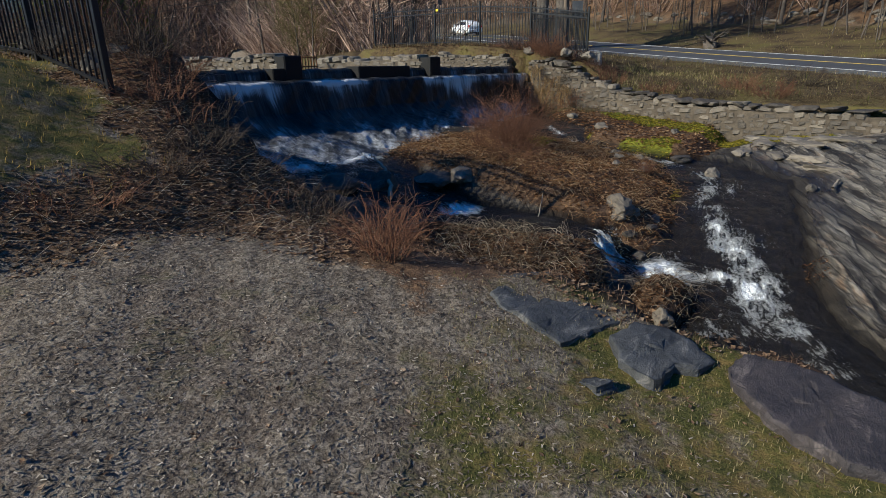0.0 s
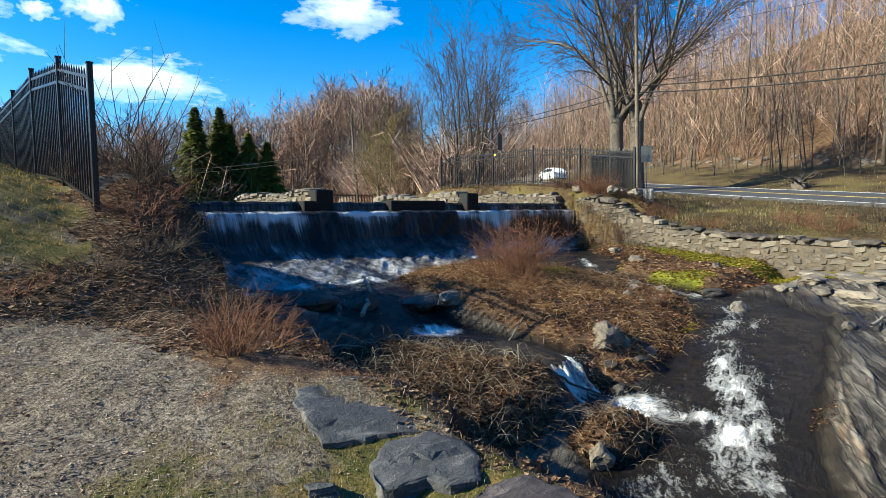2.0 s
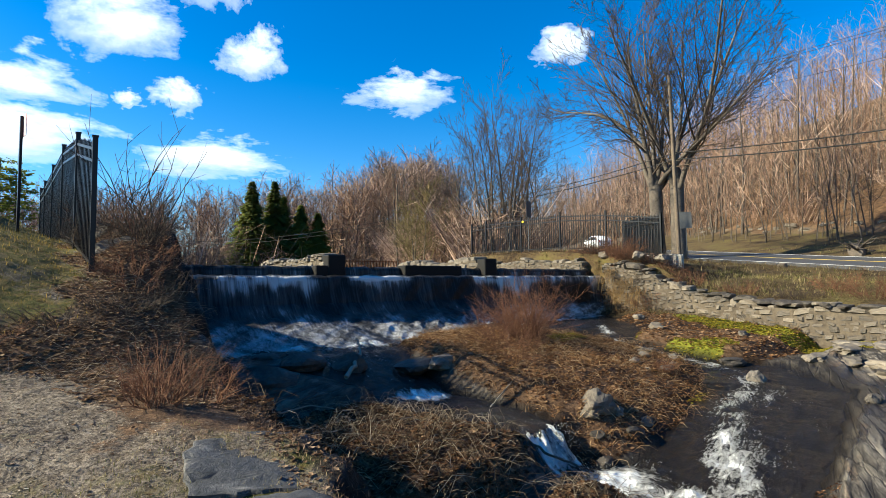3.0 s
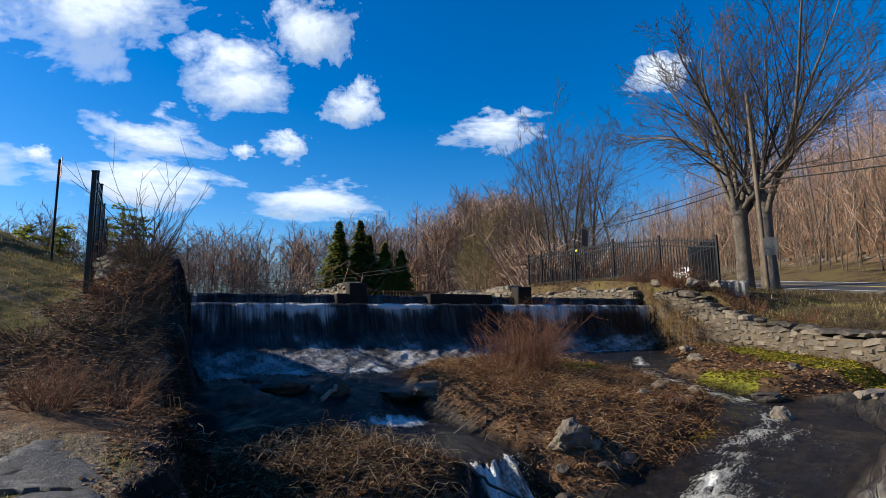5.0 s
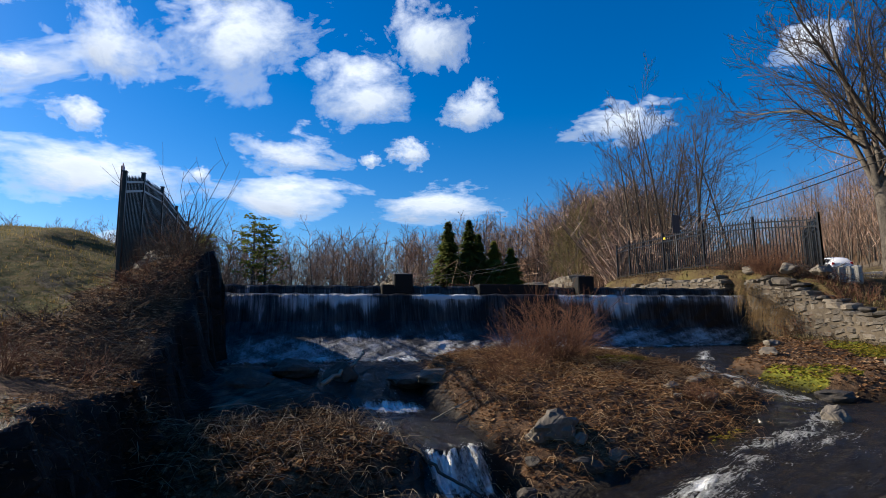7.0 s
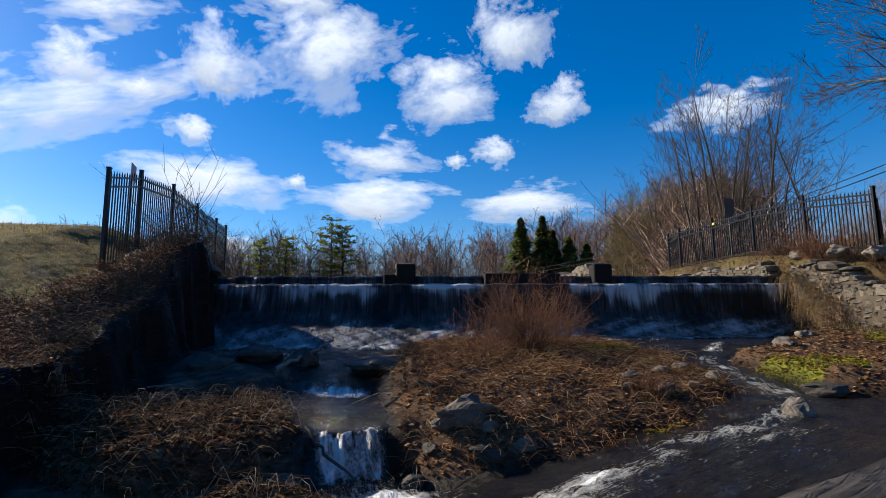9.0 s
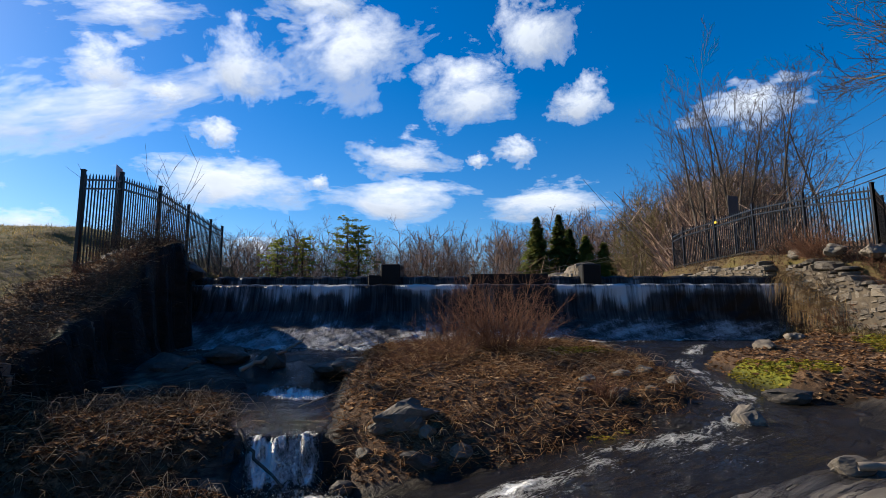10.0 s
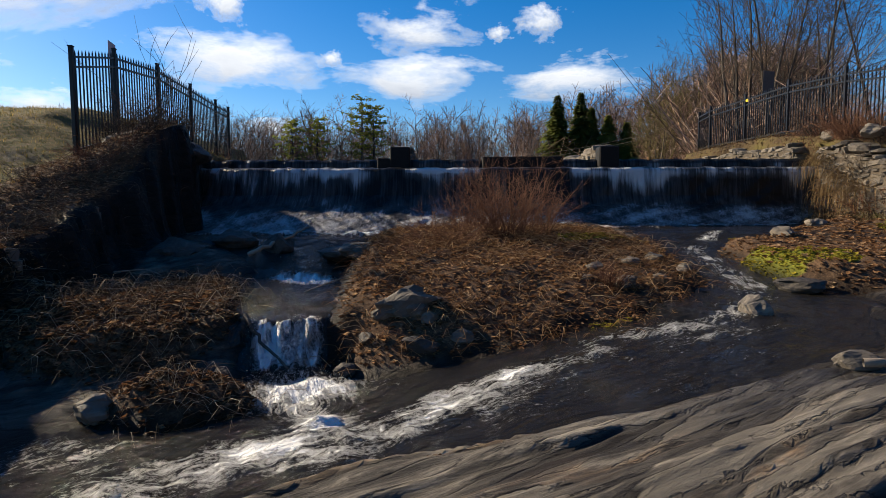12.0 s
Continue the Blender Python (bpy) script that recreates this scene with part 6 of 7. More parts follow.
def hanging_grass(x, y, z, seed):
    rng = np.random.default_rng(seed)
    blades = []
    for k in range(80):
        p = np.array((rng.uniform(-0.2, 0.2), rng.uniform(-0.25, 0.25), rng.uniform(-0.1, 0.15)))
        d = np.array((-rng.uniform(0.1, 0.35), rng.normal(0, 0.08), 0.1))
        pts = np.array([p, p + d, p + d * 1.5 + (0, 0, -rng.uniform(0.15, 0.4)), p + d * 1.6 + (0, rng.normal(0, 0.03), -rng.uniform(0.4, 0.85))])
        blades.append(tube(pts, (0.004, 0.004, 0.003, 0.0015), 3))
    tagged(part("dry_grass", quick_mesh("dry_grass", *joined(blades)), DRY_STALK, at=pose(x, y, z)), "straw-coloured dry grass hanging over the wall", "grass", "hanging grass")


for k, (x, y, z) in enumerate(((17.85, 9.6, 1.45), (17.85, 9.0, 1.1), (17.85, 9.3, 0.75), (17.8, 8.5, 0.8))):
    hanging_grass(x, y, z, k)


# ---- ground litter ----
def sample(n, x0, x1, y0, y1, zone, seed, low=0.35):
    """Random places where a kind of cover holds."""
    rng = np.random.default_rng(seed)
    out = []
    while sum(len(o) for o in out) < n:
        x, y = rng.uniform(x0, x1, n), rng.uniform(y0, y1, n)
        z = land(x, y)
        m = zone(zones(x, y, z)) > rng.uniform(low * 0.4, low * 1.6, n)
        out.append(np.stack([x, y, z], -1)[m])
    return np.concatenate(out)[:n]


def litter(name, xyz, v, f, sizes, tilts, seed, material, label, category, lift=0.004):
    rng = np.random.default_rng(seed)
    n = len(xyz)
    xyz = xyz + (0, 0, lift)
    v2, f2 = spread(np.array(v, float), np.array(f), poses(xyz, rng.uniform(0, 6.28, n), rng.uniform(*sizes, n), rng.normal(0, tilts, n)))
    return tagged(part(name, quick_mesh(name, v2, f2), material), label, category, kind="stuff")


def island_tones(name, *stops, rough=0.85, through_light=0.4):
    k = Mat(name, rough)
    k.b.inputs["Specular IOR Level"].default_value = 0.12
    n = k.noise(k.coord(), 30, 3)
    c = k.mix(k.step(n, 0.35, 0.65, 0, 0.35), k.ramp(k.island(), *stops), (0.06, 0.045, 0.03))
    k.base(c)
    if through_light:
        thin, both = k.t.nodes.new("ShaderNodeBsdfTranslucent"), k.t.nodes.new("ShaderNodeMixShader")
        k.put(thin.inputs[0], c)
        k.put(both.inputs[0], through_light)
        k.put(both.inputs[1], k.b.outputs[0])
        k.put(both.inputs[2], thin.outputs[0])
        k.put(k.t.nodes["Material Output"].inputs[0], both.outputs[0])
    return k.m


CHIPS = island_tones("wood_chip_tones", (0.0, (0.07, 0.054, 0.04)), (0.45, (0.15, 0.12, 0.09)), (0.85, (0.26, 0.215, 0.162)), (1.0, (0.46, 0.4, 0.32)), through_light=0.0)
BANK_LEAVES = island_tones("dull_leaf_tones", (0.0, (0.055, 0.036, 0.025)), (0.35, (0.14, 0.085, 0.053)), (0.7, (0.26, 0.165, 0.1)), (1.0, (0.44, 0.33, 0.23)))
LEAVES = island_tones("dead_leaf_tones", (0.0, (0.035, 0.018, 0.011)), (0.35, (0.155, 0.076, 0.035)), (0.7, (0.32, 0.17, 0.08)), (1.0, (0.56, 0.38, 0.22)), through_light=0.55)
BLADES = island_tones("grass_blade_tones", (0.0, (0.06, 0.075, 0.014)), (0.3, (0.13, 0.135, 0.034)), (0.6, (0.29, 0.235, 0.105)), (1.0, (0.44, 0.36, 0.2)))
HILL_BLADES = island_tones("hill_grass_tones", (0.0, (0.05, 0.06, 0.01)), (0.35, (0.11, 0.095, 0.024)), (0.65, (0.27, 0.195, 0.045)), (1.0, (0.44, 0.31, 0.085)))
STALKS = island_tones("dead_stalk_tones", (0.0, (0.04, 0.019, 0.01)), (0.4, (0.225, 0.12, 0.054)), (0.75, (0.45, 0.275, 0.13)), (1.0, (0.7, 0.54, 0.34)), through_light=0.5)
HEAP_LEAVES = island_tones("dark_wet_leaf_tones", (0.0, (0.02, 0.011, 0.007)), (0.45, (0.075, 0.036, 0.018)), (0.8, (0.17, 0.085, 0.04)), (1.0, (0.4, 0.26, 0.15)), rough=0.55)
HEAP_STALKS = island_tones("bleached_stalk_tones", (0.0, (0.04, 0.028, 0.018)), (0.45, (0.13, 0.095, 0.062)), (0.8, (0.32, 0.25, 0.17)), (1.0, (0.62, 0.54, 0.42)))
DULL_STALKS = island_tones("dull_stalk_tones", (0.0, (0.03, 0.02, 0.011)), (0.5, (0.10, 0.068, 0.036)), (1.0, (0.26, 0.2, 0.11)))
MOSS_LEAF = island_tones("bright_moss_tones", (0.0, (0.075, 0.075, 0.008)), (0.5, (0.24, 0.21, 0.02)), (1.0, (0.46, 0.37, 0.045)))

FLAKE = ([(-1, -0.3, 0), (1, -0.22, 0.1), (0.9, 0.3, 0.05), (-0.85, 0.25, 0.12)], [(0, 1, 2, 3)])
LEAF = ([(-1, 0, 0.1), (0, -0.55, 0.0), (1, 0, 0.35), (0, 0.55, 0.22), (0, 0, -0.12)], [(0, 1, 4), (1, 2, 4), (2, 3, 4), (3, 0, 4)])
BLADE = ([(-0.06, 0, 0), (0.06, 0, 0), (0.05, 0.12, 0.55), (-0.05, 0.12, 0.55), (0.0, 0.42, 1.0), (0.0, 0.40, 0.98)], [(0, 1, 2, 3), (3, 2, 4, 5)])
litter("wood_chips", sample(30000, -0.5, 3.6, -1.5, 5.5, lambda q: q["bank"] - q["grass"] - 0.8 * q["leaf"], 1), *FLAKE, (0.005, 0.015), 0.2, 1, CHIPS, "pale and dark wood chips spread on the bank", "mulch")
litter("grass", sample(13000, 0.8, 3.7, -1.5, 2.6, lambda q: q["grass"], 2, 0.3), *BLADE, (0.012, 0.034), 0.9, 2, BLADES, "thin yellow-green winter grass", "grass", 0.0)
litter("grass", sample(22000, -4.5, 3.2, 4.2, 14.0, lambda q: q["grass"], 3, 0.3), *BLADE, (0.02, 0.075), 0.8, 3, HILL_BLADES, "short green and straw-coloured grass on the slope", "grass", 0.0)
litter("fallen_leaves", sample(6500, -0.5, 3.9, 3.0, 9.5, lambda q: q["leaf"] * q["bank"], 4), *LEAF, (0.015, 0.04), 0.35, 4, BANK_LEAVES, "curled brown fallen leaves on the bank", "fallen leaves")
litter("fallen_leaves", sample(6000, 3.8, 8.0, 1.2, 5.2, lambda q: q["heap"] - 0.3 * q["wet"], 5), *LEAF, (0.02, 0.055), 0.6, 5, HEAP_LEAVES, "brown leaves drifted into a heap in the stream", "fallen leaves", 0.012)
litter("fallen_leaves", sample(7000, 7.6, 12.8, 2.2, 8.2, lambda q: q["island"] - 0.5 * q["wet"], 6), *LEAF, (0.02, 0.05), 0.5, 6, LEAVES, "brown leaves on the island", "fallen leaves", 0.01)
litter("fallen_leaves", sample(5000, 13.2, 17.4, 2.6, 8.6, lambda q: q["flat"] - 0.4 * q["wet"] - 0.6 * q["moss"], 7), *LEAF, (0.025, 0.06), 0.5, 7, LEAVES, "reddish-brown leaves on the wet flat", "fallen leaves", 0.01)
litter("fallen_leaves", sample(260, 8.5, 9.15, 0.1, 0.6, lambda q: q["rock"] * 0.6, 18), *LEAF, (0.012, 0.03), 0.5, 18, HEAP_LEAVES, "brown leaves lodged at the edge of the ledge", "fallen leaves", 0.03)
litter("fallen_leaves", sample(700, -0.5, 3.6, -1.5, 4.0, lambda q: q["bank"], 8), *LEAF, (0.01, 0.026), 0.3, 8, BANK_LEAVES, "a few dry leaves on the mulch", "fallen leaves")
litter("fallen_leaves", sample(1500, 3.2, 4.6, -1.5, 4.5, lambda q: q["edge"], 20), *LEAF, (0.012, 0.032), 0.6, 20, BANK_LEAVES, "dry leaves caught on the lip of the bank", "fallen leaves", 0.01)
litter("grass", sample(1500, 3.0, 4.4, -1.5, 3.4, lambda q: q["edge"], 21), *BLADE, (0.02, 0.06), 1.0, 21, BANK_LEAVES, "straw and thin grass drooping over the lip of the bank", "grass", 0.0)
litter("moss", sample(9000, 10.0, 17.4, 0.8, 6.8, lambda q: q["moss"], 9, 0.4), *LEAF, (0.015, 0.04), 0.6, 9, MOSS_LEAF, "bright yellow-green moss and cress by the water", "moss", 0.02)


def tangle(name, xyz, length, seed, label, rise=0.35, thick=0.0022, material=None):
    """Dead stalks lying and arching over each other."""
    rng = np.random.default_rng(seed)
    out = []
    for p in xyz:
        a, l = rng.uniform(0, 6.28), rng.uniform(*length)
        d = np.array((math.cos(a), math.sin(a), 0.0))
        h = rng.uniform(0.02, rise) * l
        q = np.array([p, p + d * l * 0.35 + (0, 0, h), p + d * l * 0.7 + (0, 0, h * 0.9) + rng.normal(0, 0.02, 3), p + d * l + (0, 0, h * rng.uniform(-0.2, 0.8))])
        out.append(tube(q, (thick, thick, thick * 0.8, thick * 0.4), 3))
    return tagged(part(name, quick_mesh(name, *joined(out)), material or STALKS), label, "dead stalks", kind="stuff")


tangle("dead_stalks", sample(2200, 3.9, 7.6, 1.3, 5.2, lambda q: q["heap"] - 0.2 * q["wet"], 11), (0.1, 0.5), 11, "tangled pale dead stalks on the leaf heap", 0.55, 0.0024, HEAP_STALKS)
tangle("dead_stalks", sample(6500, 7.6, 12.7, 2.3, 8.2, lambda q: q["island"] - 0.4 * q["wet"], 12), (0.08, 0.38), 12, "matted rusty dead stalks covering the island", 0.45, 0.0027)
tangle("dead_stalks", sample(1800, 0.5, 3.9, 3.6, 9.5, lambda q: q["leaf"] * q["bank"], 13), (0.1, 0.45), 13, "dead stalks among leaves on the bank", 0.35, 0.0018, HEAP_STALKS)
tangle("dead_stalks", sample(1100, 3.2, 4.5, 1.6, 9.0, lambda q: q["edge"], 16), (0.06, 0.26), 16, "dry roots and stalks hanging over the broken bank", 0.3, 0.0016, BANK_LEAVES)
tangle("dead_stalks", sample(1600, 16.9, 18.6, -1.0, 9.5, lambda q: q["verge"] + 0.35, 19), (0.12, 0.45), 19, "matted dead brambles along the top of the rubble wall", 0.5, 0.003, DULL_STALKS)
tangle("dead_stalks", sample(4200, 17.5, 30.0, -3.0, 14.0, lambda q: q["verge"] * (q["road"] > 4.2), 14), (0.15, 0.5), 14, "dead grass stalks and brambles on the right bank", 0.6, 0.004, DULL_STALKS)
litter("grass", sample(5000, 18.0, 46.0, -6.0, 24.0, lambda q: q["verge"] * (q["road"] > 3.8), 15), *BLADE, (0.06, 0.2), 0.5, 15, BLADES, "thin winter grass on the verges", "grass", 0.0)
litter("grass", sample(4200, 17.9, 21.0, 7.6, 18.5, lambda q: q["verge"], 17), *BLADE, (0.07, 0.22), 0.7, 17, DULL_STALKS, "matted dry grass on the mound under the fence", "grass", 0.0)
litter("grass", sample(5000, 17.3, 23.0, 1.0, 8.0, lambda q: q["verge"], 22), *BLADE, (0.05, 0.15), 0.8, 22, BLADES, "olive winter grass behind the rubble wall", "grass", 0.0)
litter("fallen_leaves", sample(4500, 17.7, 21.0, 7.6, 17.5, lambda q: q["verge"], 23), *LEAF, (0.03, 0.07), 0.6, 23, HEAP_LEAVES, "dark brown leaves drifted on the mound by the dam", "fallen leaves", 0.01)
tangle("dead_stalks", sample(1500, 17.8, 19.3, 7.4, 12.0, lambda q: q["verge"], 24), (0.2, 0.6), 24, "reddish dead brambles matted on the mound by the dam", 0.7, 0.004, RED_TWIG)


# ---- layered ledge ----
def layers(u, v, width):
    """Tilted layers of rock, u along the grain and v across it: a sharp lip, then a slope down behind it; 0 to 1."""
    t = v / width + 0.55 * lattice(u * 0.33, v * 0.4) + 0.14 * lattice(u * 1.3, v * 2.1)
    n = np.floor(t)
    f = t - n
    lip = np.where(f < 0.07, f / 0.07, np.clip(1 - (f - 0.07) / 0.93, 0, 1) ** 1.4)
    return lip * np.clip(0.5 + 0.85 * lattice(u * 0.45 + n * 7.3, n * 3.7 + 0.5), 0, 1)


def build_ledge():
    turn = radians(26)
    us, vs = np.arange(-1.0, 12.0, 0.06), np.arange(-7.4, 1.2, 0.023)
    U, V = np.meshgrid(us, vs, indexing="ij")
    X, Y = 6.0 + U * math.cos(turn) - V * math.sin(turn), -0.6 + U * math.sin(turn) + V * math.cos(turn)
    Z = land(X, Y)
    W = water_level(X, Y)
    edge = np.interp(X, (2.0, 5.5, 6.6, 7.6, 8.6, 9.6, 10.6, 12.0, 13.6, 14.6, 17.0), (-14.0, -2.0, -0.5, 0.12, 0.5, 0.66, 0.95, 1.35, 2.1, 2.7, 3.2))
    bare = ss(0.0, 0.5, edge - Y) * ss(16.6, 16.0, X) * ss(0.02, 0.14, Z - W)
    bent = V + 0.16 * lattice(U * 0.5, V * 0.7) + 0.05 * lattice(U * 1.6 + 4, V * 1.9)
    broad, mid, thin = layers(U, bent, 0.55), layers(U + 7, bent + 3, 0.24), layers(U + 3, bent + 1, 0.1)
    rise = 0.06 * broad + 0.042 * mid + 0.02 * thin + 0.006 * lattice(U * 7, V * 19)
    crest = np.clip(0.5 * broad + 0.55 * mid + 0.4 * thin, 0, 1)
    Z = Z + (0.004 + rise) * bare - 0.05 * (1 - bare)
    wetness = ss(0.22, 0.06, Z - W - rise + 0.07 * lattice(U * 0.5, V * 2.2))
    n = len(vs)
    i, j = np.meshgrid(np.arange(len(us) - 1), np.arange(n - 1), indexing="ij")
    keep = (bare[:-1, :-1] > 0) | (bare[1:, 1:] > 0)
    a = (i * n + j)[keep]
    me = quick_mesh("rock_ledge", np.stack([X, Y, Z], -1).reshape(-1, 3), np.stack([a, a + n, a + n + 1, a + 1], -1), True)
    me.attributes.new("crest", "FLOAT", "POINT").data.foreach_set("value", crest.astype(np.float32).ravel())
    me.attributes.new("wet", "FLOAT", "POINT").data.foreach_set("value", wetness.astype(np.float32).ravel())
    k = Mat("layered_ledge_rock", 0.7)
    grain = k.coord((1, 1, 1), (0, 0, -26))
    vein = k.noise(k.mapped(grain, (0.9, 6.0, 6.0)), 1.0, 10, 0.7, 0.7)
    hair = k.noise(k.mapped(grain, (3.0, 24.0, 24.0)), 1.0, 6, 0.7, 0.6)
    rust = k.noise(k.mapped(grain, (0.5, 1.8, 1.8)), 1.3, 6, 0.65, 0.5)
    grit = k.noise(k.coord(), 34, 6, 0.75)
    # Paler towards the layer lips, darker in the hollows, broken up by the veins.
    crest_tone = k.math("ADD", k.math("MULTIPLY", k.attr("crest").outputs["Fac"], 0.55), k.math("ADD", k.math("MULTIPLY", k.math("SUBTRACT", vein, 0.5), 2.2), k.math("MULTIPLY", k.math("SUBTRACT", hair, 0.5), 1.1)))
    c = k.ramp(crest_tone, (0.0, (0.016, 0.013, 0.011)), (0.12, (0.045, 0.039, 0.032)), (0.28, (0.098, 0.086, 0.07)), (0.55, (0.27, 0.24, 0.195)))
    c = k.mix(k.step(rust, 0.54, 0.66, 0.0, 0.6), c, k.ramp(crest_tone, (0.02, (0.035, 0.018, 0.009)), (0.4, (0.3, 0.165, 0.065))))
    c = k.mix(k.step(grit, 0.5, 0.72, 0.0, 0.35), c, (0.04, 0.036, 0.032))
    bend = k.t.nodes.new("ShaderNodeVectorMath")
    k.put(bend.inputs[0], k.mapped(grain, (0.45, 5.5, 5.5)))
    k.put(bend.inputs[1], k.math("MULTIPLY", rust, 1.6))
    bed = bend.outputs[0]
    crack = k.cells(bed, 1.3, "DISTANCE_TO_EDGE").outputs["Distance"]
    leaf_tone = k.parts(k.cells(bed, 1.3).outputs["Color"])[0]
    c = k.mix(k.step(leaf_tone, 0.5, 1.0, 0.0, 0.5), c, (0.25, 0.225, 0.185))
    c = k.mix(k.step(leaf_tone, 0.0, 0.4, 0.55, 0.0), c, (0.035, 0.031, 0.027))
    c = k.mix(k.step(crack, 0.0, 0.03, 0.85, 0.0), c, (0.012, 0.010, 0.009))
    h = k.math("ADD", k.math("ADD", vein, k.math("MULTIPLY", hair, 0.7)), k.math("ADD", k.math("MULTIPLY", k.step(crack, 0.0, 0.07), 0.5), k.math("MULTIPLY", leaf_tone, 0.5)))
    wet = k.attr("wet").outputs["Fac"]
    c = k.mix(k.math("MULTIPLY", wet, 0.92), c, (0.014, 0.011, 0.008))
    k.bump(k.math("ADD", h, k.math("MULTIPLY", grit, 0.5)), 1.0, 0.04)
    k.put(k.b.inputs["Specular IOR Level"], k.step(wet, 0, 1, 0.3, 0.6))
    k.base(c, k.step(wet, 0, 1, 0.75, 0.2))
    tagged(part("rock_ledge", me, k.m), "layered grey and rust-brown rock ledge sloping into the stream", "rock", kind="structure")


build_ledge()


# ---- poles, cables and signs ----
def pole(x, y, tall, label, lean=0.0, arms=True):
    z = ground_z(x, y) - 0.3
    t = thing("utility_pole", pose(x, y, z, 0, lean, 0), label, "utility pole", "utility poles")
    part("shaft", quick_mesh("shaft", *tube([(0, 0, 0), (0, 0, tall * 0.5), (0, 0, tall)], (0.13, 0.115, 0.09), 10), True), WOOD_POLE, t)
    if arms:
        part("crossarm", box(bmesh.new(), -0.9, 0.9, -0.05, 0.05, tall - 0.75, tall - 0.63, 0.01), WOOD_POLE, t, at=pose(0, 0.14, 0, 0, 0, 60))
        for k in (-0.8, -0.4, 0.4, 0.8):
            bm = bmesh.new()
            bmesh.ops.create_cone(bm, cap_ends=True, segments=8, radius1=0.05, radius2=0.03, depth=0.14, matrix=Matrix.Translation((k, 0, tall - 0.56)))
            part("insulator", bm, GREY_METAL, t, at=pose(0, 0.14, 0, 0, 0, 60))
    return z + tall


def wire(a, b, sag, r, label="black overhead cable between poles"):
    a, b = np.array(a, float), np.array(b, float)
    t = np.linspace(0, 1, 25)
    p = a + (b - a) * t[:, None] + np.stack([0 * t, 0 * t, -4 * sag * t * (1 - t)], -1)
    tagged(part("overhead_cable", quick_mesh("overhead_cable", *tube(p, np.full(25, r), 5)), CABLE), label, "cable", "overhead cables")


top = pole(32.7, 15.9, 11.5, "weathered grey utility pole in front of the maples", -1.5, False)
far_top = pole(32.4, 47.4, 9.2, "brown utility pole beyond the pond")
near_top = pole(27.5, -9.0, 11.5, "weathered utility pole beside the road")
for k, (h, r) in enumerate(((0.5, 0.012), (0.6, 0.012), (1.7, 0.012), (4.7, 0.03), (5.1, 0.035))):
    wire((32.7, 15.9, top - h), (27.5, -9.0, near_top - h - 0.7), 0.35 + 0.05 * k, r)
    if k != 1:
        wire((32.7, 15.9, top - h), (32.4, 47.4, far_top - 0.4 - 0.5 * h), 0.9, r * 0.9)
for h in (3.6, 4.0):
    wire((32.4, 47.4, far_top - h), (6.0, 78.0, far_top - h - 0.5), 1.5, 0.024)


def sign(x, y, z0, z1, wide, label, face, turn, post_foot=None, lean=0.0, post=None):
    """A flat sign panel on a thin steel post."""
    foot = ground_z(x, y) - 0.2 if post_foot is None else post_foot
    t = thing("sign_post", pose(x, y, foot, 0, lean, turn), label, "sign")
    part("post", box(bmesh.new(), -0.028, 0.028, -0.02, 0.02, 0, z1 - foot - 0.02, 0.004), post or GREY_METAL, t)
    part("panel", box(bmesh.new(), -wide / 2, wide / 2, -0.034, -0.024, z0 - foot, z1 - foot, 0.003), face, t)
    return t


PINK = simple("faded_red_sign", (0.55, 0.30, 0.30), (0.75, 0.48, 0.47), 9, 0.5, 0.05)
sign(1.84, 9.42, 3.72, 4.1, 0.42, "thin steel post with a small faded pink sign", PINK, 102, post=BLACK_STEEL)
sign(19.8, 15.45, 4.15, 4.9, 0.5, "grey sign panel on a post behind the fence", GREY_METAL, 20)
sign(30.6, 14.2, 4.1, 5.0, 0.6, "grey-backed road sign beside the road", GREY_METAL, -60)
bm = box(bmesh.new(), -0.06, 0.06, -0.012, 0.012, -0.04, 0.04, 0.004)
tagged(part("reflector", bm, simple("yellow_plastic", (0.6, 0.45, 0.02), (0.75, 0.6, 0.05), 9, 0.4, 0.0), at=pose(18.76, 14.75, 3.82, 0, 0, 90)), "small yellow reflector fixed to the fence", "reflector")


def rusty_rack():
    t = thing("trash_rack", pose(0, 0, 0), "rusty steel bar rack standing in the pond", "rack")
    for h in (1.72, 2.0):
        part("rail", box(bmesh.new(), 10.4, 12.6, 14.98, 15.02, h, h + 0.04), RUST, t)
    for k in range(19):
        x = 10.45 + k * 0.118
        part("bar", box(bmesh.new(), x - 0.018, x + 0.018, 14.96, 14.98, 1.5, 2.06), RUST, t)


rusty_rack()


def ribbed_block(x, y, turn):
    t = thing("concrete_barrier", pose(x, y, ground_z(x, y) - 0.05, 0, 0, turn), "pale ribbed concrete block beside the fence corner", "barrier")
    pale = simple("pale_concrete", (0.24, 0.225, 0.195), (0.4, 0.375, 0.33), 8, 0.9, 0.3)
    part("block", box(bmesh.new(), -0.55, 0.55, -0.18, 0.18, 0, 0.5, 0.03), pale, t)
    for k in range(6):
        part("rib", box(bmesh.new(), -0.5 + k * 0.18, -0.42 + k * 0.18, -0.215, -0.17, 0.04, 0.46, 0.01), pale, t)


ribbed_block(19.75, 8.75, -50)


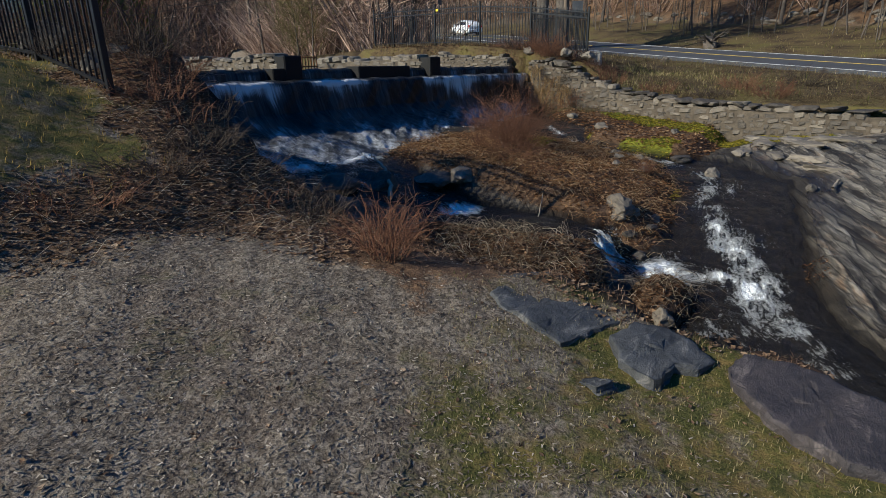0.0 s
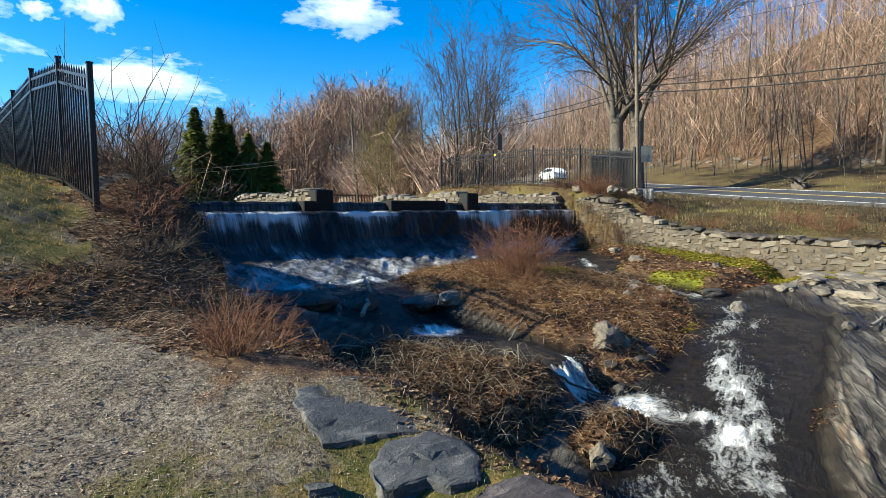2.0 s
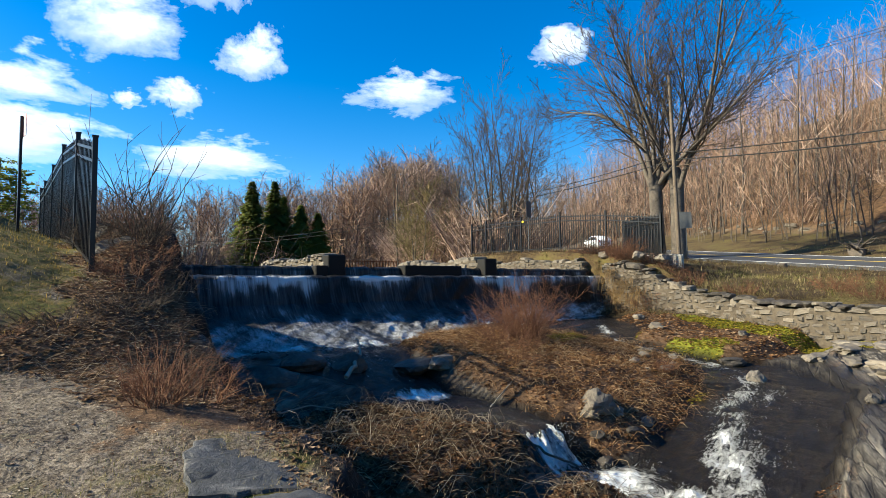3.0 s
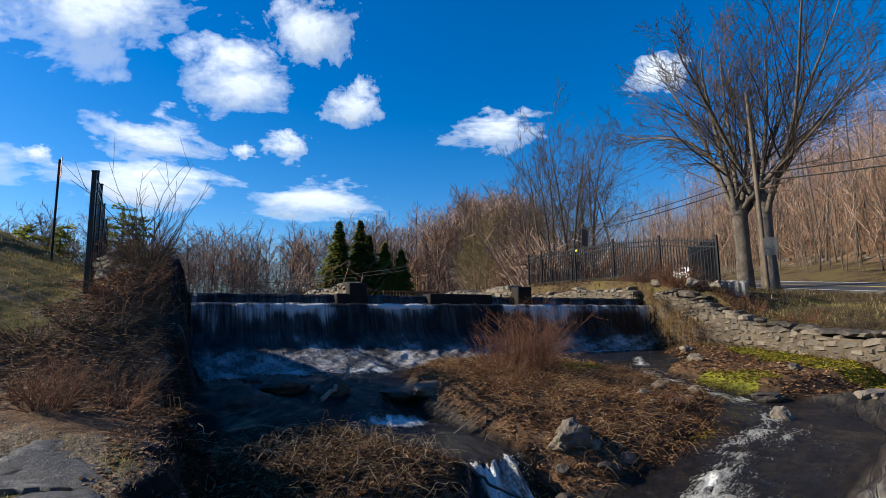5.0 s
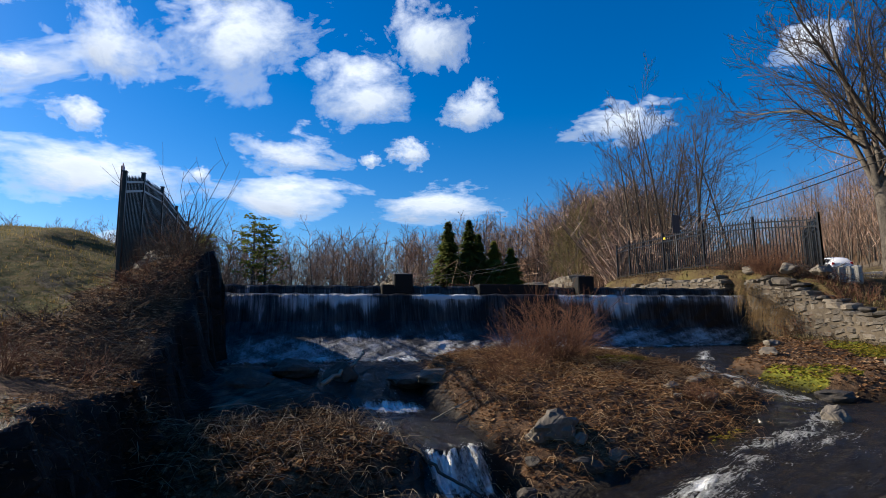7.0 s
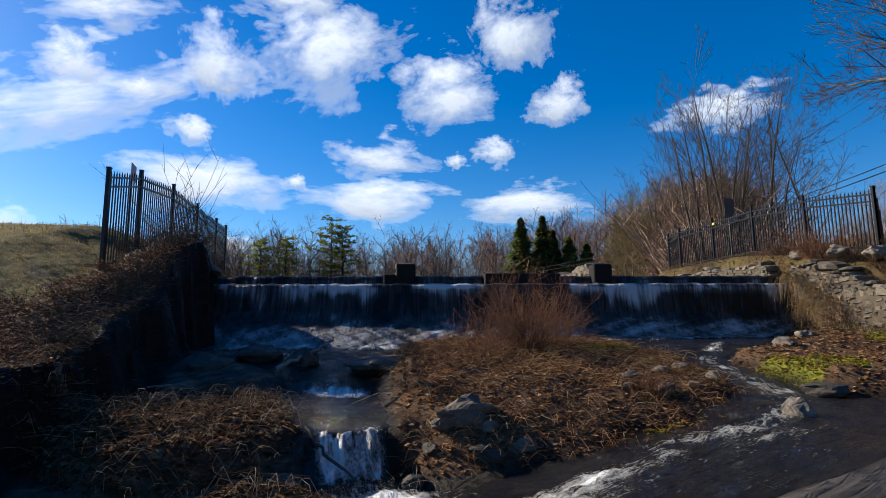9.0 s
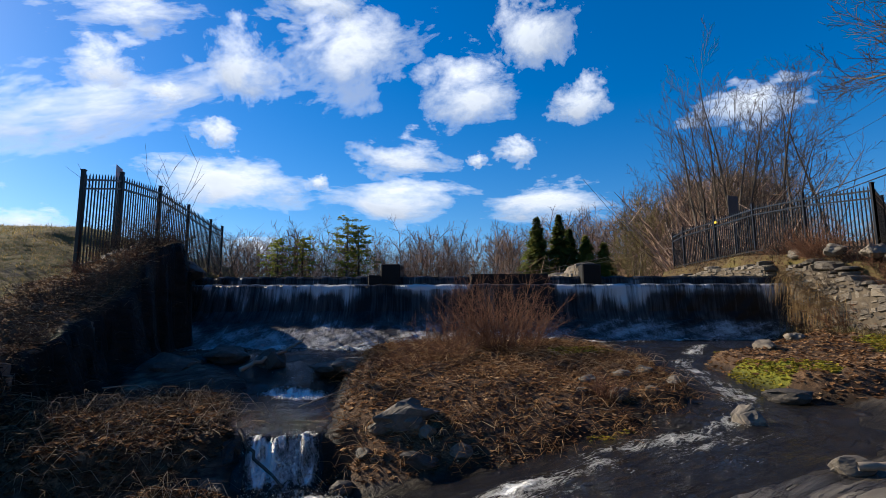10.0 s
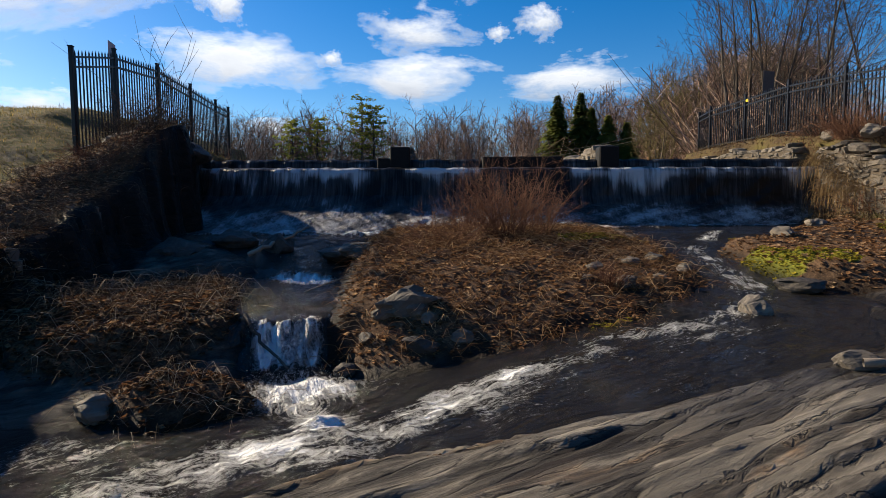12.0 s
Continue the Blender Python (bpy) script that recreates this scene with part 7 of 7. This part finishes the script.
def stump(x, y):
    rng = np.random.default_rng(5)
    t = thing("tree_stump", pose(x, y, ground_z(x, y) - 0.1), "dark upturned tree stump with roots beyond the road", "stump")
    part("stump", boulder(3, 0.5, 0.45, 0.55, 2, 0.4), BARK, t, at=pose(0, 0, 0.3))
    roots = []
    for k in range(14):
        a = rng.uniform(0, 6.28)
        d = np.array((math.cos(a), math.sin(a), rng.uniform(-0.1, 1.0)))
        p = np.array((0, 0, 0.35))
        roots.append(tube(np.array([p, p + d * 0.4, p + d * 0.7 + rng.normal(0, 0.1, 3), p + d * 0.95 + rng.normal(0, 0.12, 3)]), (0.09, 0.06, 0.04, 0.015), 5))
    part("roots", quick_mesh("roots", *joined(roots), True), BARK, t)


stump(40.3, 9.4)


# ---- car ----
def car(x, y, turn):
    """A white five-door hatchback: the nose points along its own +x."""
    white = Mat("white_car_paint", 0.18)
    white.base(white.mix(white.step(white.noise(white.coord(), 1.5, 3), 0.4, 0.7, 0, 0.12), (0.80, 0.81, 0.82), (0.70, 0.70, 0.70)))
    white.b.inputs["Coat Weight"].default_value = 0.6
    glass = Mat("tinted_car_glass", 0.04)
    glass.base((0.012, 0.014, 0.017))
    rubber = simple("tyre_rubber", (0.012, 0.012, 0.012), (0.03, 0.03, 0.03), 20, 0.85, 0.2)
    alloy = simple("alloy_wheel", (0.42, 0.43, 0.45), (0.6, 0.61, 0.63), 20, 0.3, 0.0, 0.7)
    red = simple("red_lamp_lens", (0.30, 0.01, 0.01), (0.42, 0.02, 0.02), 20, 0.15, 0.0)
    dark = simple("black_trim", (0.012, 0.012, 0.013), (0.03, 0.03, 0.03), 20, 0.6, 0.1)
    z = float(along(np.array([x]), np.array([y]), ROAD)[0][0]) + 0.02 + BANKED * 1.2
    t = thing("car", pose(x, y, z, 0, -4.0, turn), "white five-door hatchback car on the road", "car")
    L = (-2.2, -2.16, -1.95, -1.6, -1.1, -0.5, 0.1, 0.6, 1.05, 1.5, 1.9, 2.12, 2.22)
    W = (0.70, 0.80, 0.85, 0.87, 0.87, 0.87, 0.87, 0.87, 0.86, 0.85, 0.80, 0.70, 0.52)
    BELT = (0.88, 0.96, 1.0, 0.99, 0.97, 0.95, 0.93, 0.92, 0.90, 0.84, 0.76, 0.66, 0.56)
    TOP = (0.90, 1.02, 1.24, 1.38, 1.46, 1.49, 1.48, 1.38, 1.13, 0.92, 0.80, 0.68, 0.57)
    WT = (0.60, 0.60, 0.58, 0.58, 0.58, 0.58, 0.58, 0.58, 0.60, 0.66, 0.64, 0.56, 0.42)
    LOW = (0.36, 0.30, 0.26, 0.22, 0.20, 0.18, 0.18, 0.18, 0.20, 0.20, 0.22, 0.26, 0.32)

    def section(k):
        l, w, b, tp, wt, lo = L[k], W[k], BELT[k], TOP[k], WT[k], LOW[k]
        half = [(w * 0.86, lo), (w * 0.97, lo + 0.12), (w, (lo + b) / 2), (w * 0.97, b - 0.02), (w * 0.955, b), (wt + 0.05, tp - 0.06), (wt * 0.8, tp), (0, tp + 0.02)]
        return [(l, -p, q) for p, q in half] + [(l, p, q) for p, q in half[-2::-1]]

    secs = [section(k) for k in range(len(L))]
    n = len(secs[0])
    v = [p for s in secs for p in s]
    f = [(k * n + i, (k + 1) * n + i, (k + 1) * n + i + 1, k * n + i + 1) for k in range(len(L) - 1) for i in range(n - 1)]
    f += [(k * n + n - 1, (k + 1) * n + n - 1, (k + 1) * n, k * n) for k in range(len(L) - 1)]
    me = quick_mesh("body", v, f, True)
    part("body", me, white.m, t)
    for s in (0, len(L) - 1):
        bm = bmesh.new()
        bm.faces.new([bm.verts.new(p) for p in secs[s]])
        part("end_panel", bm, white.m if s == 0 else dark, t)

    def pane(name, quad):
        bm = bmesh.new()
        q = [Vector(p) for p in quad]
        nrm = (q[1] - q[0]).cross(q[2] - q[0]).normalized()
        a = [bm.verts.new(p + nrm * 0.012) for p in q]
        c = [bm.verts.new(p - nrm * 0.02) for p in q]
        bm.faces.new(a)
        for k in range(4):
            bm.faces.new((a[k], a[(k + 1) % 4], c[(k + 1) % 4], c[k]))
        part(name, bm, glass.m, t)

    def side(l, h, s):
        """A point on the car's side glass, h from 0 at the belt to 1 at the roof."""
        w = np.interp(l, L, W) * 0.955
        b, tp, wt = np.interp(l, L, BELT), np.interp(l, L, TOP) - 0.06, np.interp(l, L, WT) + 0.05
        return (l, s * (w + (wt - w) * h), b + (tp - b) * h)

    for s in (-1, 1):
        for name, a, b, c, d in (("front_window", 0.95, 0.06, 0.06, 0.72), ("rear_window", -0.02, -0.85, -0.85, -0.02), ("quarter_window", -0.93, -1.5, -1.35, -0.93)):
            q = [side(a, 0.1, s), side(b, 0.1, s), side(c, 0.86, s), side(d, 0.86, s)]
            pane(name, q if s > 0 else q[::-1])
    q = [(L[2] - 0.02, -0.55, 1.08), (L[2] - 0.02, 0.55, 1.08), (L[3] - 0.02, 0.5, 1.33), (L[3] - 0.02, -0.5, 1.33)]
    pane("tailgate_window", q[::-1])
    q = [(1.38, -0.66, 0.96), (1.38, 0.66, 0.96), (0.72, 0.54, 1.34), (0.72, -0.54, 1.34)]
    pane("windscreen", q)
    for s in (-1, 1):
        part("tail_lamp", box(bmesh.new(), -2.2, -2.05, s * 0.68 - 0.11, s * 0.68 + 0.11, 0.78, 1.0, 0.03), red, t)
        part("door_handle", box(bmesh.new(), -0.25, -0.1, s * 0.87 - 0.015, s * 0.87 + 0.015, 0.82, 0.85, 0.006), white.m, t)
        part("mirror", box(bmesh.new(), 0.82, 0.95, s * 0.96 - 0.09, s * 0.96 + 0.07, 0.95, 1.07, 0.03), white.m, t)
        for l in (-1.28, 1.36):
            bm = bmesh.new()
            bmesh.ops.create_cone(bm, cap_ends=True, segments=24, radius1=0.32, radius2=0.32, depth=0.2, matrix=Matrix.Rotation(radians(90), 4, "X"))
            bmesh.ops.bevel(bm, geom=[e for e in bm.edges if e.is_boundary or len(e.link_faces) == 2 and e.calc_face_angle(0) > 1], offset=0.03, segments=2, affect="EDGES")
            tyre = part("wheel", bm, rubber, t, "black tyre on a bright alloy rim", at=pose(l, s * 0.78, 0.32))
            bm = bmesh.new()
            bmesh.ops.create_cone(bm, cap_ends=True, segments=20, radius1=0.205, radius2=0.205, depth=0.02, matrix=Matrix.Translation((0, s * 0.1, 0)) @ Matrix.Rotation(radians(90), 4, "X"))
            for k in range(5):
                a = k * 1.2566
                bmesh.ops.create_cube(bm, size=1.0, matrix=Matrix.Translation((0.11 * math.cos(a), s * 0.113, 0.11 * math.sin(a))) @ Matrix.Rotation(-a, 4, "Y") @ Matrix.Diagonal((0.17, 0.012, 0.05, 1)))
            part("rim", bm, alloy, tyre)
    part("bumper", box(bmesh.new(), -2.26, -2.0, -0.78, 0.78, 0.34, 0.62, 0.05), white.m, t)
    part("bumper_trim", box(bmesh.new(), -2.27, -2.05, -0.6, 0.6, 0.26, 0.38, 0.03), dark, t)
    part("number_plate", box(bmesh.new(), -2.245, -2.2, -0.17, 0.17, 0.74, 0.87, 0.005), simple("plate", (0.5, 0.5, 0.45), (0.65, 0.65, 0.58), 20, 0.5, 0.0), t)


car(51.2, 36.4, 61)
